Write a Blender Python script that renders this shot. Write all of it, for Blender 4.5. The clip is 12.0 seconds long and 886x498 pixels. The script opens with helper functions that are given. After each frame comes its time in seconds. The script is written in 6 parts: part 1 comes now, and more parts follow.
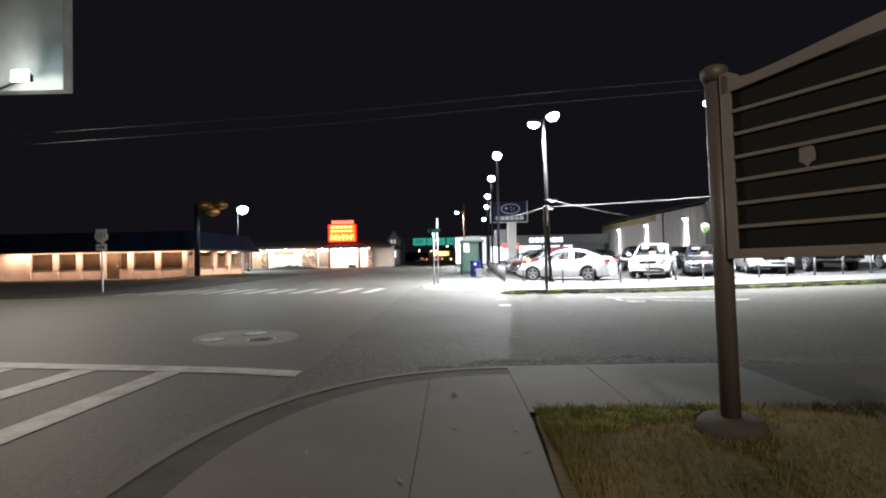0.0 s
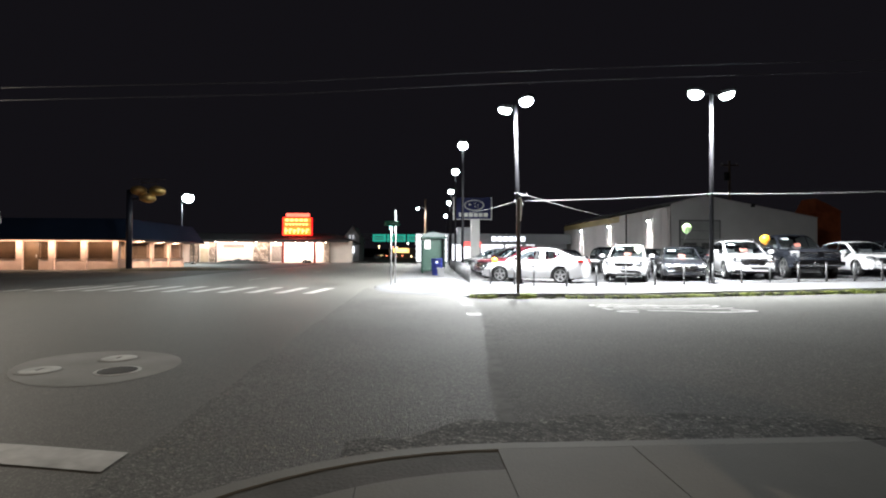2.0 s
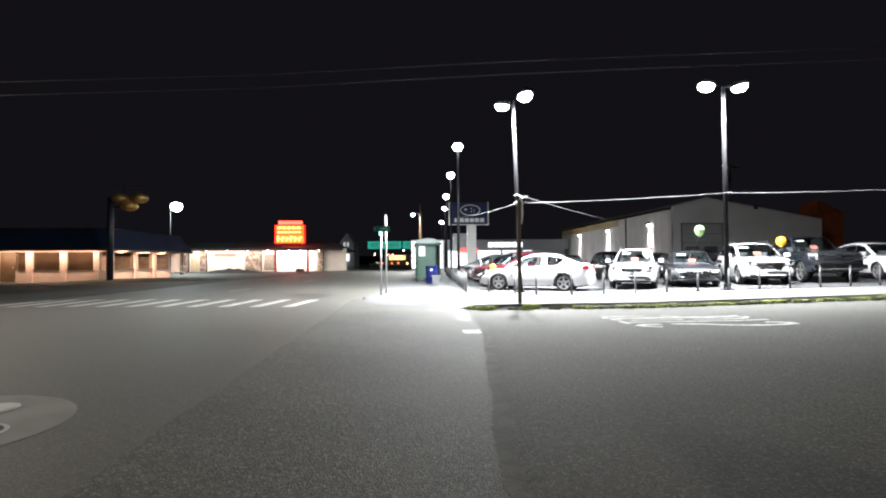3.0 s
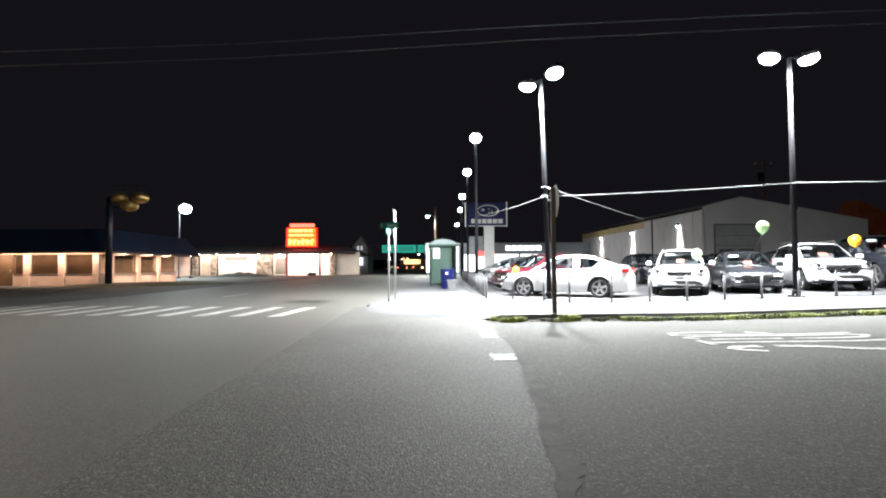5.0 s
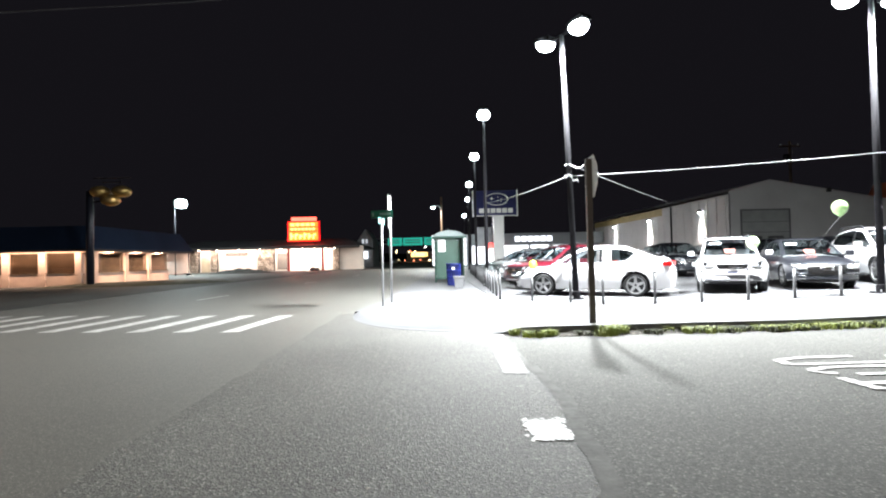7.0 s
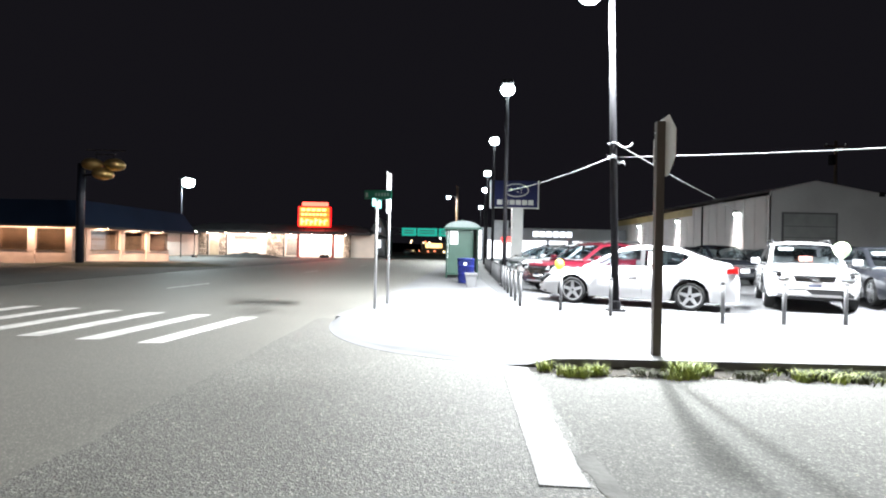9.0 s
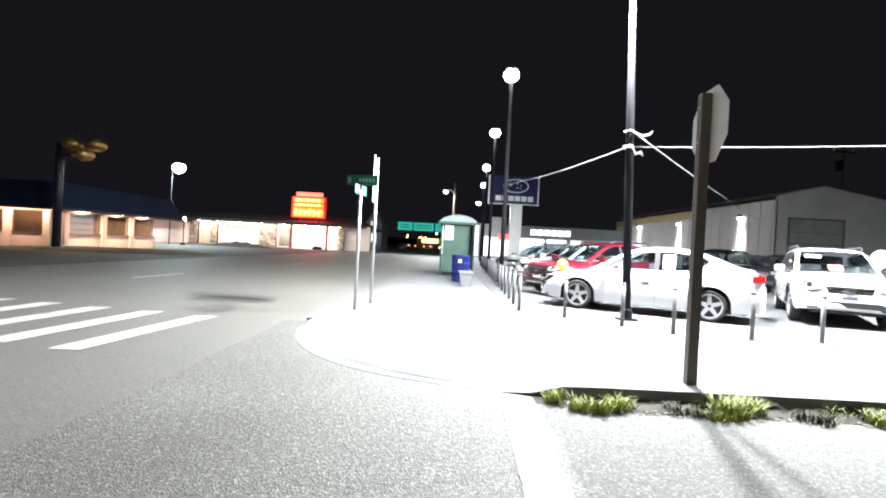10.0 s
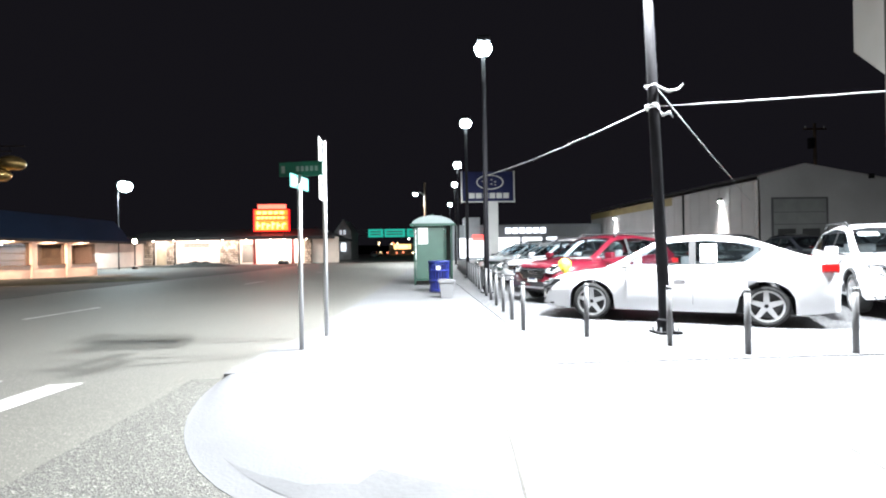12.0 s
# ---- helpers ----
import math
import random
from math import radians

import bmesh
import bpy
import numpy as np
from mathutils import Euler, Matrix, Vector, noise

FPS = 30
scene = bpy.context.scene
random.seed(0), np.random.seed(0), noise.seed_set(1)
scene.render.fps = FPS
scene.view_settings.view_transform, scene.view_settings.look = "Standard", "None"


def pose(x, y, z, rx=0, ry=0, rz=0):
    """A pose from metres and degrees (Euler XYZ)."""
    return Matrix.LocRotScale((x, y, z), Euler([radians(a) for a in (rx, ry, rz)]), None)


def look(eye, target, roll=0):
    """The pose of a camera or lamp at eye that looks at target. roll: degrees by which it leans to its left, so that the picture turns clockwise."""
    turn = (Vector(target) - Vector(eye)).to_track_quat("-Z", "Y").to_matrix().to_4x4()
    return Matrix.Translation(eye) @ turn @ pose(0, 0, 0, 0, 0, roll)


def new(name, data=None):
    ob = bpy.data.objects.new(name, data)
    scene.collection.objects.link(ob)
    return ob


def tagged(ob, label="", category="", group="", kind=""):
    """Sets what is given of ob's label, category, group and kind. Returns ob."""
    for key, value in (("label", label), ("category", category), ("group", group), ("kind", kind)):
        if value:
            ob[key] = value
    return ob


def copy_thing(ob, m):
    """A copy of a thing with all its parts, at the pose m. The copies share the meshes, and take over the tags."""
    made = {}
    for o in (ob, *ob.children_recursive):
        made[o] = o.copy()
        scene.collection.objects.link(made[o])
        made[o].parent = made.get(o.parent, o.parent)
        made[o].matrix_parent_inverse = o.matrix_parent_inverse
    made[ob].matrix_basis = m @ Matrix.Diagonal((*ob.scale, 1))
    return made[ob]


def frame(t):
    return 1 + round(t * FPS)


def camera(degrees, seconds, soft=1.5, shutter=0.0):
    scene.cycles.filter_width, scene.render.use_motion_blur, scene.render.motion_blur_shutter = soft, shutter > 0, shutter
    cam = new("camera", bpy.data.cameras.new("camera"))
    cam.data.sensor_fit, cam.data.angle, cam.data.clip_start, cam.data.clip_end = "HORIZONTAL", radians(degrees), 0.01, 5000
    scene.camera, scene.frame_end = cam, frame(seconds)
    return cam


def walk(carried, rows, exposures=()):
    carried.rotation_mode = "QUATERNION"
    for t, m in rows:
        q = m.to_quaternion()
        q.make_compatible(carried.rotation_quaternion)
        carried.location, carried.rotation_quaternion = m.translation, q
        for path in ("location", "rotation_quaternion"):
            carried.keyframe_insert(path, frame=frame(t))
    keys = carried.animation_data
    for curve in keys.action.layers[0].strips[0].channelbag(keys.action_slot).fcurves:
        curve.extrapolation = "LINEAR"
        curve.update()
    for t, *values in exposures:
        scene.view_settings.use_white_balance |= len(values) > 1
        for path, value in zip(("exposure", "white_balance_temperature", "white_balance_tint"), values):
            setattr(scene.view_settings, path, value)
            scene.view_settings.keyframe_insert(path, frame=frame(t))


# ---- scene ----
cam = camera(82.3, 12.0, soft=2.0)
PATH = [
    (0, (0.186, -0.053, 1.212), (0.154, 1.946, 1.248), -1.1),
    (0.5, (0.2, 0.544, 1.196), (0.246, 2.543, 1.203), 2.1),
    (1, (0.218, 1.16, 1.189), (0.258, 3.159, 1.18), -0.4),
    (1.5, (0.237, 1.751, 1.185), (0.326, 3.748, 1.21), 0.6),
    (2, (0.233, 2.355, 1.204), (0.356, 4.351, 1.229), 0.2),
    (2.5, (0.315, 3.1, 1.24), (0.445, 5.095, 1.301), -0.6),
    (4.5, (0.499, 5.696, 1.146), (0.669, 7.688, 1.144), 0.5),
    (5, (0.515, 6.3, 1.145), (0.592, 8.297, 1.214), -0.4),
    (5.5, (0.543, 7.033, 1.192), (0.67, 9.028, 1.176), 0.7),
    (6, (0.585, 7.708, 1.209), (0.623, 9.708, 1.253), 0.5),
    (6.5, (0.64, 8.368, 1.251), (0.746, 10.365, 1.261), 1.2),
    (7, (0.7, 9.016, 1.247), (0.747, 11.015, 1.285), -1.3),
    (9, (0.898, 11.635, 1.302), (0.885, 13.635, 1.308), 1.2),
    (9.5, (0.971, 12.274, 1.323), (0.922, 14.273, 1.367), -0.6),
    (10, (0.985, 12.899, 1.306), (0.987, 14.899, 1.295), 3.0),
    (10.5, (1.011, 13.558, 1.311), (1.001, 15.558, 1.297), -0.2),
    (11, (0.981, 14.176, 1.335), (1.015, 16.174, 1.397), 0.4),
    (11.5, (0.961, 14.789, 1.316), (1.102, 16.785, 1.314), 1.2),
    (12, (0.945, 15.445, 1.329), (1.054, 17.442, 1.336), -0.9),
]
walk(cam, [(t, look(eye, target, roll)) for t, eye, target, roll in PATH],
     exposures=[(0, 0.5, 6400, 12), (2.7, 0.5, 6400, 12), (5.5, 0.6, 6350, 11), (9.0, 0.8, 6250, 11), (10.5, 0.9, 6200, 11), (12.0, 0.8, 6200, 11)])

# ---- world, light levels ----
scene.view_settings.exposure = 0.0
world = bpy.data.worlds.new("night_sky")
scene.world = world
world.use_nodes = True
world.node_tree.nodes["Background"].inputs[0].default_value = (0.0043, 0.0039, 0.005, 1)
world.node_tree.nodes["Background"].inputs[1].default_value = 1.0

HEAD_W = 11000.0     # each flood head of the car lot, as if over the whole sphere
EAVE_W = 1.45


def area_lamp(name, eye, target, watts, color, sx, sy=None, spread=180):
    d = bpy.data.lights.new(name, "AREA")
    d.energy, d.color, d.size, d.spread = watts, color, sx, math.radians(spread)
    d.shape = "RECTANGLE" if sy else "DISK"
    if sy:
        d.size_y = sy
    ob = new(name, d)
    ob.matrix_world = look(eye, target)
    return ob


def flood(name, eye, target, watts, color, cone=174, size=0.16):
    """A lamp that shines in a wide cone and fades towards its rim."""
    d = bpy.data.lights.new(name, "SPOT")
    d.energy, d.color, d.spot_size, d.spot_blend, d.shadow_soft_size = watts, color, math.radians(cone), 1.0, size
    ob = new(name, d)
    ob.matrix_world = look(eye, target)
    return ob


# ---- materials ----
def nodes_of(name):
    m = bpy.data.materials.new(name)
    m.use_nodes = True
    return m, m.node_tree.nodes, m.node_tree.links, m.node_tree.nodes["Principled BSDF"]


def surface(name, color, rough=0.6, metal=0.0, vary=0.15, grain=30.0, blotch=1.2, bump=0.15, second=None, speck=0.0, coat=0.0, edges=(0.32, 0.68), hard=0.0, chip=1.0, shine=0.5):
    """A surface with blotches, grain and relief at real-world size."""
    m, n, l, b = nodes_of(name)
    co = n.new("ShaderNodeTexCoord")
    geo = n.new("ShaderNodeNewGeometry")
    big, fine = n.new("ShaderNodeTexNoise"), n.new("ShaderNodeTexNoise")
    big.inputs["Scale"].default_value, big.inputs["Detail"].default_value = blotch, 5
    fine.inputs["Scale"].default_value, fine.inputs["Detail"].default_value = grain, 4
    l.new(geo.outputs["Position"], big.inputs["Vector"])
    l.new(geo.outputs["Position"], fine.inputs["Vector"])
    ramp = n.new("ShaderNodeValToRGB")
    c2 = second or tuple(c * (1 - vary * 2) for c in color)
    ramp.color_ramp.elements[0].position, ramp.color_ramp.elements[1].position = edges
    ramp.color_ramp.elements[0].color, ramp.color_ramp.elements[1].color = (*c2, 1), (*color, 1)
    l.new(big.outputs[0], ramp.inputs[0])
    mix = n.new("ShaderNodeMix")
    mix.data_type, mix.blend_type = "RGBA", "MULTIPLY"
    g = n.new("ShaderNodeValToRGB")
    g.color_ramp.elements[0].position, g.color_ramp.elements[1].position = 0.4 * hard, 1 - 0.4 * hard
    g.color_ramp.elements[0].color = (1 - vary, 1 - vary, 1 - vary, 1)
    g.color_ramp.elements[1].color = (1 + 0 * vary, 1, 1, 1)
    l.new(fine.outputs[0], g.inputs[0])
    mix.inputs[0].default_value = 1.0
    l.new(ramp.outputs[0], mix.inputs[6])
    l.new(g.outputs[0], mix.inputs[7])
    out = mix.outputs[2]
    if speck:
        v = n.new("ShaderNodeTexVoronoi")
        v.inputs["Scale"].default_value = speck
        l.new(geo.outputs["Position"], v.inputs["Vector"])
        hue = n.new("ShaderNodeSeparateColor")
        l.new(v.outputs["Color"], hue.inputs[0])
        sp = n.new("ShaderNodeValToRGB")
        sp.color_ramp.elements[0].position, sp.color_ramp.elements[1].position = 0.15, 1.0
        sp.color_ramp.elements[0].color, sp.color_ramp.elements[1].color = (1 - 0.58 * chip, 1 - 0.58 * chip, 1 - 0.6 * chip, 1), (1 + 1.9 * chip, 1 + 1.87 * chip, 1 + 1.75 * chip, 1)
        for at, c in ((0.55, 1 - 0.2 * chip), (0.86, 1 + 0.25 * chip)):
            sp.color_ramp.elements.new(at).color = (c, c, c * 0.97, 1)
        l.new(hue.outputs[0], sp.inputs[0])
        m2 = n.new("ShaderNodeMix")
        m2.data_type, m2.blend_type = "RGBA", "MULTIPLY"
        m2.inputs[0].default_value = 1.0
        l.new(out, m2.inputs[6])
        l.new(sp.outputs[0], m2.inputs[7])
        out = m2.outputs[2]
    l.new(out, b.inputs["Base Color"])
    b.inputs["Roughness"].default_value, b.inputs["Metallic"].default_value = rough, metal
    b.inputs["Specular IOR Level"].default_value = shine
    if coat:
        b.inputs["Coat Weight"].default_value, b.inputs["Coat Roughness"].default_value = coat, 0.05
    if bump:
        bp = n.new("ShaderNodeBump")
        bp.inputs["Strength"].default_value, bp.inputs["Distance"].default_value = bump, 0.006 if speck else 0.02
        if speck:
            l.new(v.outputs["Distance"], bp.inputs["Height"])
        else:
            l.new(fine.outputs[0], bp.inputs["Height"])
        l.new(bp.outputs[0], b.inputs["Normal"])
    return m


def glow(name, color, strength):
    m, n, l, b = nodes_of(name)
    b.inputs["Base Color"].default_value = (*color, 1)
    b.inputs["Emission Color"].default_value = (*color, 1)
    b.inputs["Emission Strength"].default_value = strength
    return m


def glass(name, tint, rough=0.02):
    m, n, l, b = nodes_of(name)
    n.remove(b)
    t, g, x, f = n.new("ShaderNodeBsdfTransparent"), n.new("ShaderNodeBsdfGlossy"), n.new("ShaderNodeMixShader"), n.new("ShaderNodeLayerWeight")
    up, mad = n.new("ShaderNodeMath"), n.new("ShaderNodeMath")
    up.operation, mad.operation = "POWER", "MULTIPLY_ADD"
    up.inputs[1].default_value, mad.inputs[1].default_value, mad.inputs[2].default_value = 4.0, 0.85, 0.055
    t.inputs[0].default_value = (*tint, 1)
    g.inputs["Roughness"].default_value = rough
    f.inputs["Blend"].default_value = 0.5
    l.new(f.outputs["Facing"], up.inputs[0])
    l.new(up.outputs[0], mad.inputs[0])
    l.new(mad.outputs[0], x.inputs[0])
    l.new(t.outputs[0], x.inputs[1])
    l.new(g.outputs[0], x.inputs[2])
    l.new(x.outputs[0], n["Material Output"].inputs[0])
    return m


ASPHALT_MAIN = surface("asphalt_main", (0.123, 0.119, 0.107), 0.68, vary=0.2, grain=50, blotch=0.35, bump=0.12, speck=140, chip=0.55, second=(0.112, 0.108, 0.098))
ASPHALT_OLD = surface("asphalt_old", (0.15, 0.147, 0.135), 0.75, vary=0.5, grain=30, blotch=0.55, bump=0.9, speck=90, hard=0.8, second=(0.115, 0.112, 0.102), chip=0.62)
ASPHALT_FINE = surface("asphalt_fine", (0.118, 0.116, 0.108), 0.88, vary=0.4, grain=28, blotch=0.6, bump=0.5, speck=84, hard=0.75, second=(0.1, 0.098, 0.09), chip=0.6)
CONCRETE = surface("concrete", (0.18, 0.174, 0.155), 0.8, vary=0.12, grain=55, blotch=0.9, bump=0.15)
CONCRETE_BRIGHT = surface("concrete_pale", (0.142, 0.142, 0.148), 0.8, vary=0.08, grain=50, blotch=0.8, bump=0.15)
CONCRETE_DARK = surface("concrete_dark", (0.1, 0.094, 0.083), 0.85, vary=0.2, grain=40, blotch=2.0, bump=0.3)
LOT = surface("lot_asphalt", (0.11, 0.111, 0.12), 0.7, vary=0.15, grain=40, blotch=0.5, bump=0.4, speck=60)
ROAD_PAINT = surface("road_paint", (0.62, 0.61, 0.58), 0.6, vary=0.25, grain=14, blotch=3.5, bump=0.2, second=(0.36, 0.35, 0.33))
GRASS_DRY = surface("grass_ground", (0.2, 0.155, 0.06), 0.95, vary=0.4, grain=25, blotch=1.5, bump=0.8, second=(0.08, 0.075, 0.025))
STEEL = surface("galvanised_steel", (0.5, 0.5, 0.51), 0.45, 0.8, vary=0.1, grain=25, bump=0.05)
POLE_DARK = surface("painted_pole_grey", (0.014, 0.0135, 0.016), 0.7, 0.0, vary=0.15, grain=20, bump=0.05, shine=0.1)
POST_GREY = surface("painted_post_grey", (0.15, 0.13, 0.12), 0.5, 0.1, vary=0.12, grain=20, bump=0.08)
POST_BROWN = surface("painted_post_brown", (0.075, 0.06, 0.052), 0.5, 0.1, vary=0.12, grain=20, bump=0.08)
BOLLARD_M = surface("bollard_grey", (0.13, 0.13, 0.135), 0.5, 0.2, vary=0.15, grain=30, bump=0.1)
SIGN_BACK = surface("sign_back_aluminium", (0.62, 0.62, 0.6), 0.5, 0.25, vary=0.1, grain=8, bump=0.03)
WHITE_SHEET = surface("white_sheeting", (0.8, 0.8, 0.78), 0.5, vary=0.05, bump=0.02)
BLACK = surface("black_paint", (0.012, 0.012, 0.012), 0.5, vary=0.1, bump=0.03)
BOARD_BLACK = surface("letter_board_black", (0.005, 0.0045, 0.0045), 0.8, vary=0.2, grain=6, bump=0.05)
FRAME_GREY = surface("sign_frame_grey", (0.3, 0.28, 0.27), 0.5, vary=0.12, grain=25, bump=0.06)
SIGN_BLUE = surface("sign_blue", (0.007, 0.012, 0.09), 0.75, vary=0.08, bump=0.02)
SIGN_GREEN = surface("sign_green", (0.0, 0.1, 0.06), 0.4, vary=0.08, bump=0.02)
STUCCO = surface("pink_stucco", (0.62, 0.45, 0.37), 0.85, vary=0.12, grain=50, blotch=0.7, bump=0.3)
STUCCO_PALE = surface("cream_wall", (0.72, 0.6, 0.52), 0.85, vary=0.1, grain=50, blotch=0.5, bump=0.2)
ROOF_BLUE = surface("blue_mansard_roof", (0.014, 0.025, 0.052), 0.85, 0.0, vary=0.15, grain=8, blotch=0.3, bump=0.1, shine=0.1)
ROOF_DARK = surface("dark_roof", (0.03, 0.028, 0.03), 0.7, vary=0.2, grain=8, bump=0.2)
WOOD_BROWN = surface("brown_wood", (0.12, 0.07, 0.035), 0.55, vary=0.25, grain=18, bump=0.15)
STONE_M = surface("field_stone", (0.5, 0.4, 0.32), 0.8, vary=0.2, grain=14, blotch=2.2, bump=0.4, second=(0.2, 0.15, 0.11), edges=(0.42, 0.58))
MORTAR = surface("mortar_dark", (0.05, 0.038, 0.03), 0.9, vary=0.2, grain=30, bump=0.3)
SHED_WALL = surface("shed_cladding", (0.66, 0.62, 0.6), 0.6, 0.0, vary=0.08, grain=6, blotch=0.3, bump=0.06)
SHED_TRIM = surface("shed_trim_ochre", (0.5, 0.38, 0.16), 0.6, vary=0.1, bump=0.05)
PANEL_GREY = surface("dealer_fascia", (0.3, 0.31, 0.33), 0.45, 0.4, vary=0.08, grain=5, blotch=0.3, bump=0.03)
ORANGE_M = surface("orange_wall", (0.62, 0.15, 0.05), 0.7, vary=0.15, grain=12, bump=0.1)
RED_PAINT = surface("red_post_paint", (0.3, 0.03, 0.02), 0.5, vary=0.1, bump=0.05)
KIOSK_GREEN = surface("shelter_green", (0.04, 0.085, 0.066), 0.4, vary=0.12, grain=10, bump=0.04)
KIOSK_DARK = surface("shelter_frame_green", (0.012, 0.05, 0.035), 0.45, 0.2, vary=0.1, bump=0.04)
KIOSK_ROOF = surface("shelter_roof_grey", (0.2, 0.24, 0.24), 0.4, 0.2, vary=0.12, grain=10, bump=0.04)
BIN_BLUE = surface("bin_blue", (0.02, 0.03, 0.2), 0.4, 0.1, vary=0.15, bump=0.05)
GOLD = surface("gilded_ball", (0.85, 0.58, 0.22), 0.3, 0.85, vary=0.2, grain=8, blotch=3, bump=0.08)
LEAF = surface("weed_leaf", (0.38, 0.42, 0.09), 0.6, vary=0.3, grain=40, blotch=6, bump=0.1, second=(0.14, 0.19, 0.03))
BLADE = surface("lawn_blade", (0.3, 0.235, 0.085), 0.8, vary=0.3, grain=40, blotch=1.6, bump=0.1, second=(0.1, 0.11, 0.03))
LITTER = surface("dry_litter", (0.4, 0.36, 0.3), 0.8, vary=0.3, grain=40, bump=0.2)
CABLE = surface("cable_black", (0.1, 0.1, 0.11), 0.4, 0.3, vary=0.1, bump=0.02)
ROPE = surface("pennant_rope", (0.5, 0.5, 0.5), 0.6, vary=0.15, grain=40, bump=0.1)
WINDOW = glass("window_glass", (0.75, 0.75, 0.75))
LAMP_LENS = glow("flood_lens", (0.86, 1.0, 0.97), 60.0)
BULB_WARM = glow("warm_bulb", (1.0, 0.86, 0.66), 14.0)
BULB_COLD = glow("cold_lamp", (0.75, 1.0, 0.98), 50.0)
NEON_RED = glow("red_neon", (1.0, 0.006, 0.008), 1.5)
SIGN_HOT = glow("lit_sign_face", (1.0, 0.14, 0.012), 2.0)
SIGN_PALE = glow("lit_sign_letters", (1.0, 0.5, 0.12), 3.0)
SIGN_HOT_RED = glow("lit_sign_red_face", (1.0, 0.1, 0.06), 3.0)
SIGN_WHITE = glow("lit_white_letters", (0.9, 0.93, 1.0), 1.6)


# ---- builders ----
def finish(bm, mat, name, smooth=False):
    bmesh.ops.recalc_face_normals(bm, faces=bm.faces)
    me = bpy.data.meshes.new(name)
    bm.to_mesh(me)
    bm.free()
    for p in me.polygons:
        p.use_smooth = smooth
    for one in (mat if isinstance(mat, (list, tuple)) else [mat]):
        me.materials.append(one)
    return me


def part(name, bm, mat, parent, label="", smooth=False):
    ob = new(name, finish(bm, mat, name, smooth))
    ob.parent = parent
    if label:
        tagged(ob, label)
    return ob


def thing(name, label, category, m=None, group=""):
    ob = new(name)
    ob.empty_display_size = 0.2
    ob.matrix_world = m or Matrix.Identity(4)
    return tagged(ob, label, category, group)


def setting(name, bm, mat, label, category="", smooth=False):
    return tagged(new(name, finish(bm, mat, name, smooth)), label, category or name.split("_")[0], "", "structure")


def box(bm, x0, y0, z0, x1, y1, z1, bevel=0.0):
    vs = [bm.verts.new((x, y, z)) for x in (x0, x1) for y in (y0, y1) for z in (z0, z1)]
    fs = [bm.faces.new([vs[i] for i in q]) for q in ((0, 1, 3, 2), (4, 6, 7, 5), (0, 4, 5, 1), (2, 3, 7, 6), (0, 2, 6, 4), (1, 5, 7, 3))]
    if bevel:
        es = {e for f in fs for e in f.edges}
        bmesh.ops.bevel(bm, geom=list(es), offset=bevel, segments=2, affect="EDGES", profile=0.7)
    return bm


def boxed(*a, **k):
    return box(bmesh.new(), *a, **k)


def ring_tube(bm, pts, radii, seg=12, cap=True):
    """A tube along points with a radius at each."""
    pts = [Vector(p) for p in pts]
    rings = []
    for i, p in enumerate(pts):
        d = (pts[min(i + 1, len(pts) - 1)] - pts[max(i - 1, 0)]).normalized()
        a = d.orthogonal().normalized() if abs(d.z) < 0.95 else Vector((1, 0, 0))
        a = (a - d * a.dot(d)).normalized()
        b = d.cross(a)
        r = radii[i] if isinstance(radii, (list, tuple)) else radii
        rings.append([bm.verts.new(p + r * (math.cos(2 * math.pi * k / seg) * a + math.sin(2 * math.pi * k / seg) * b)) for k in range(seg)])
    for r0, r1 in zip(rings, rings[1:]):
        for k in range(seg):
            bm.faces.new((r0[k], r0[(k + 1) % seg], r1[(k + 1) % seg], r1[k]))
    if cap:
        bm.faces.new(rings[0][::-1])
        bm.faces.new(rings[-1])
    return bm


def tube(*a, **k):
    return ring_tube(bmesh.new(), *a, **k)


def lathe(bm, profile, cx=0, cy=0, cz=0, seg=20):
    """Turns (radius, height) pairs about the upright axis."""
    rings = [[bm.verts.new((cx + r * math.cos(2 * math.pi * k / seg), cy + r * math.sin(2 * math.pi * k / seg), cz + z)) for k in range(seg)] for r, z in profile]
    for r0, r1 in zip(rings, rings[1:]):
        for k in range(seg):
            bm.faces.new((r0[k], r0[(k + 1) % seg], r1[(k + 1) % seg], r1[k]))
    bm.faces.new(rings[0][::-1])
    bm.faces.new(rings[-1])
    return bm


def prism(bm, outline, z0, z1):
    """An upright prism on an outline in plan."""
    lo = [bm.verts.new((x, y, z0)) for x, y in outline]
    hi = [bm.verts.new((x, y, z1)) for x, y in outline]
    bm.faces.new(lo[::-1])
    bm.faces.new(hi)
    for i in range(len(lo)):
        j = (i + 1) % len(lo)
        bm.faces.new((lo[i], lo[j], hi[j], hi[i]))
    return bm


def lettering(name, text, size, mat, m, parent, depth=0.004):
    c = bpy.data.curves.new(name, "FONT")
    c.body, c.size, c.extrude, c.align_x, c.align_y = text, size, depth, "CENTER", "CENTER"
    o = bpy.data.objects.new(name, c)
    scene.collection.objects.link(o)
    bpy.context.view_layer.update()
    me = bpy.data.meshes.new_from_object(o.evaluated_get(bpy.context.evaluated_depsgraph_get()))
    bpy.data.objects.remove(o)
    me.materials.clear()
    me.materials.append(mat)
    ob = new(name, me)
    ob.parent = parent
    ob.matrix_local = m
    return ob


def step(a, b, v):
    v = min(1.0, max(0.0, (v - a) / (b - a)))
    return v * v * (3 - 2 * v)


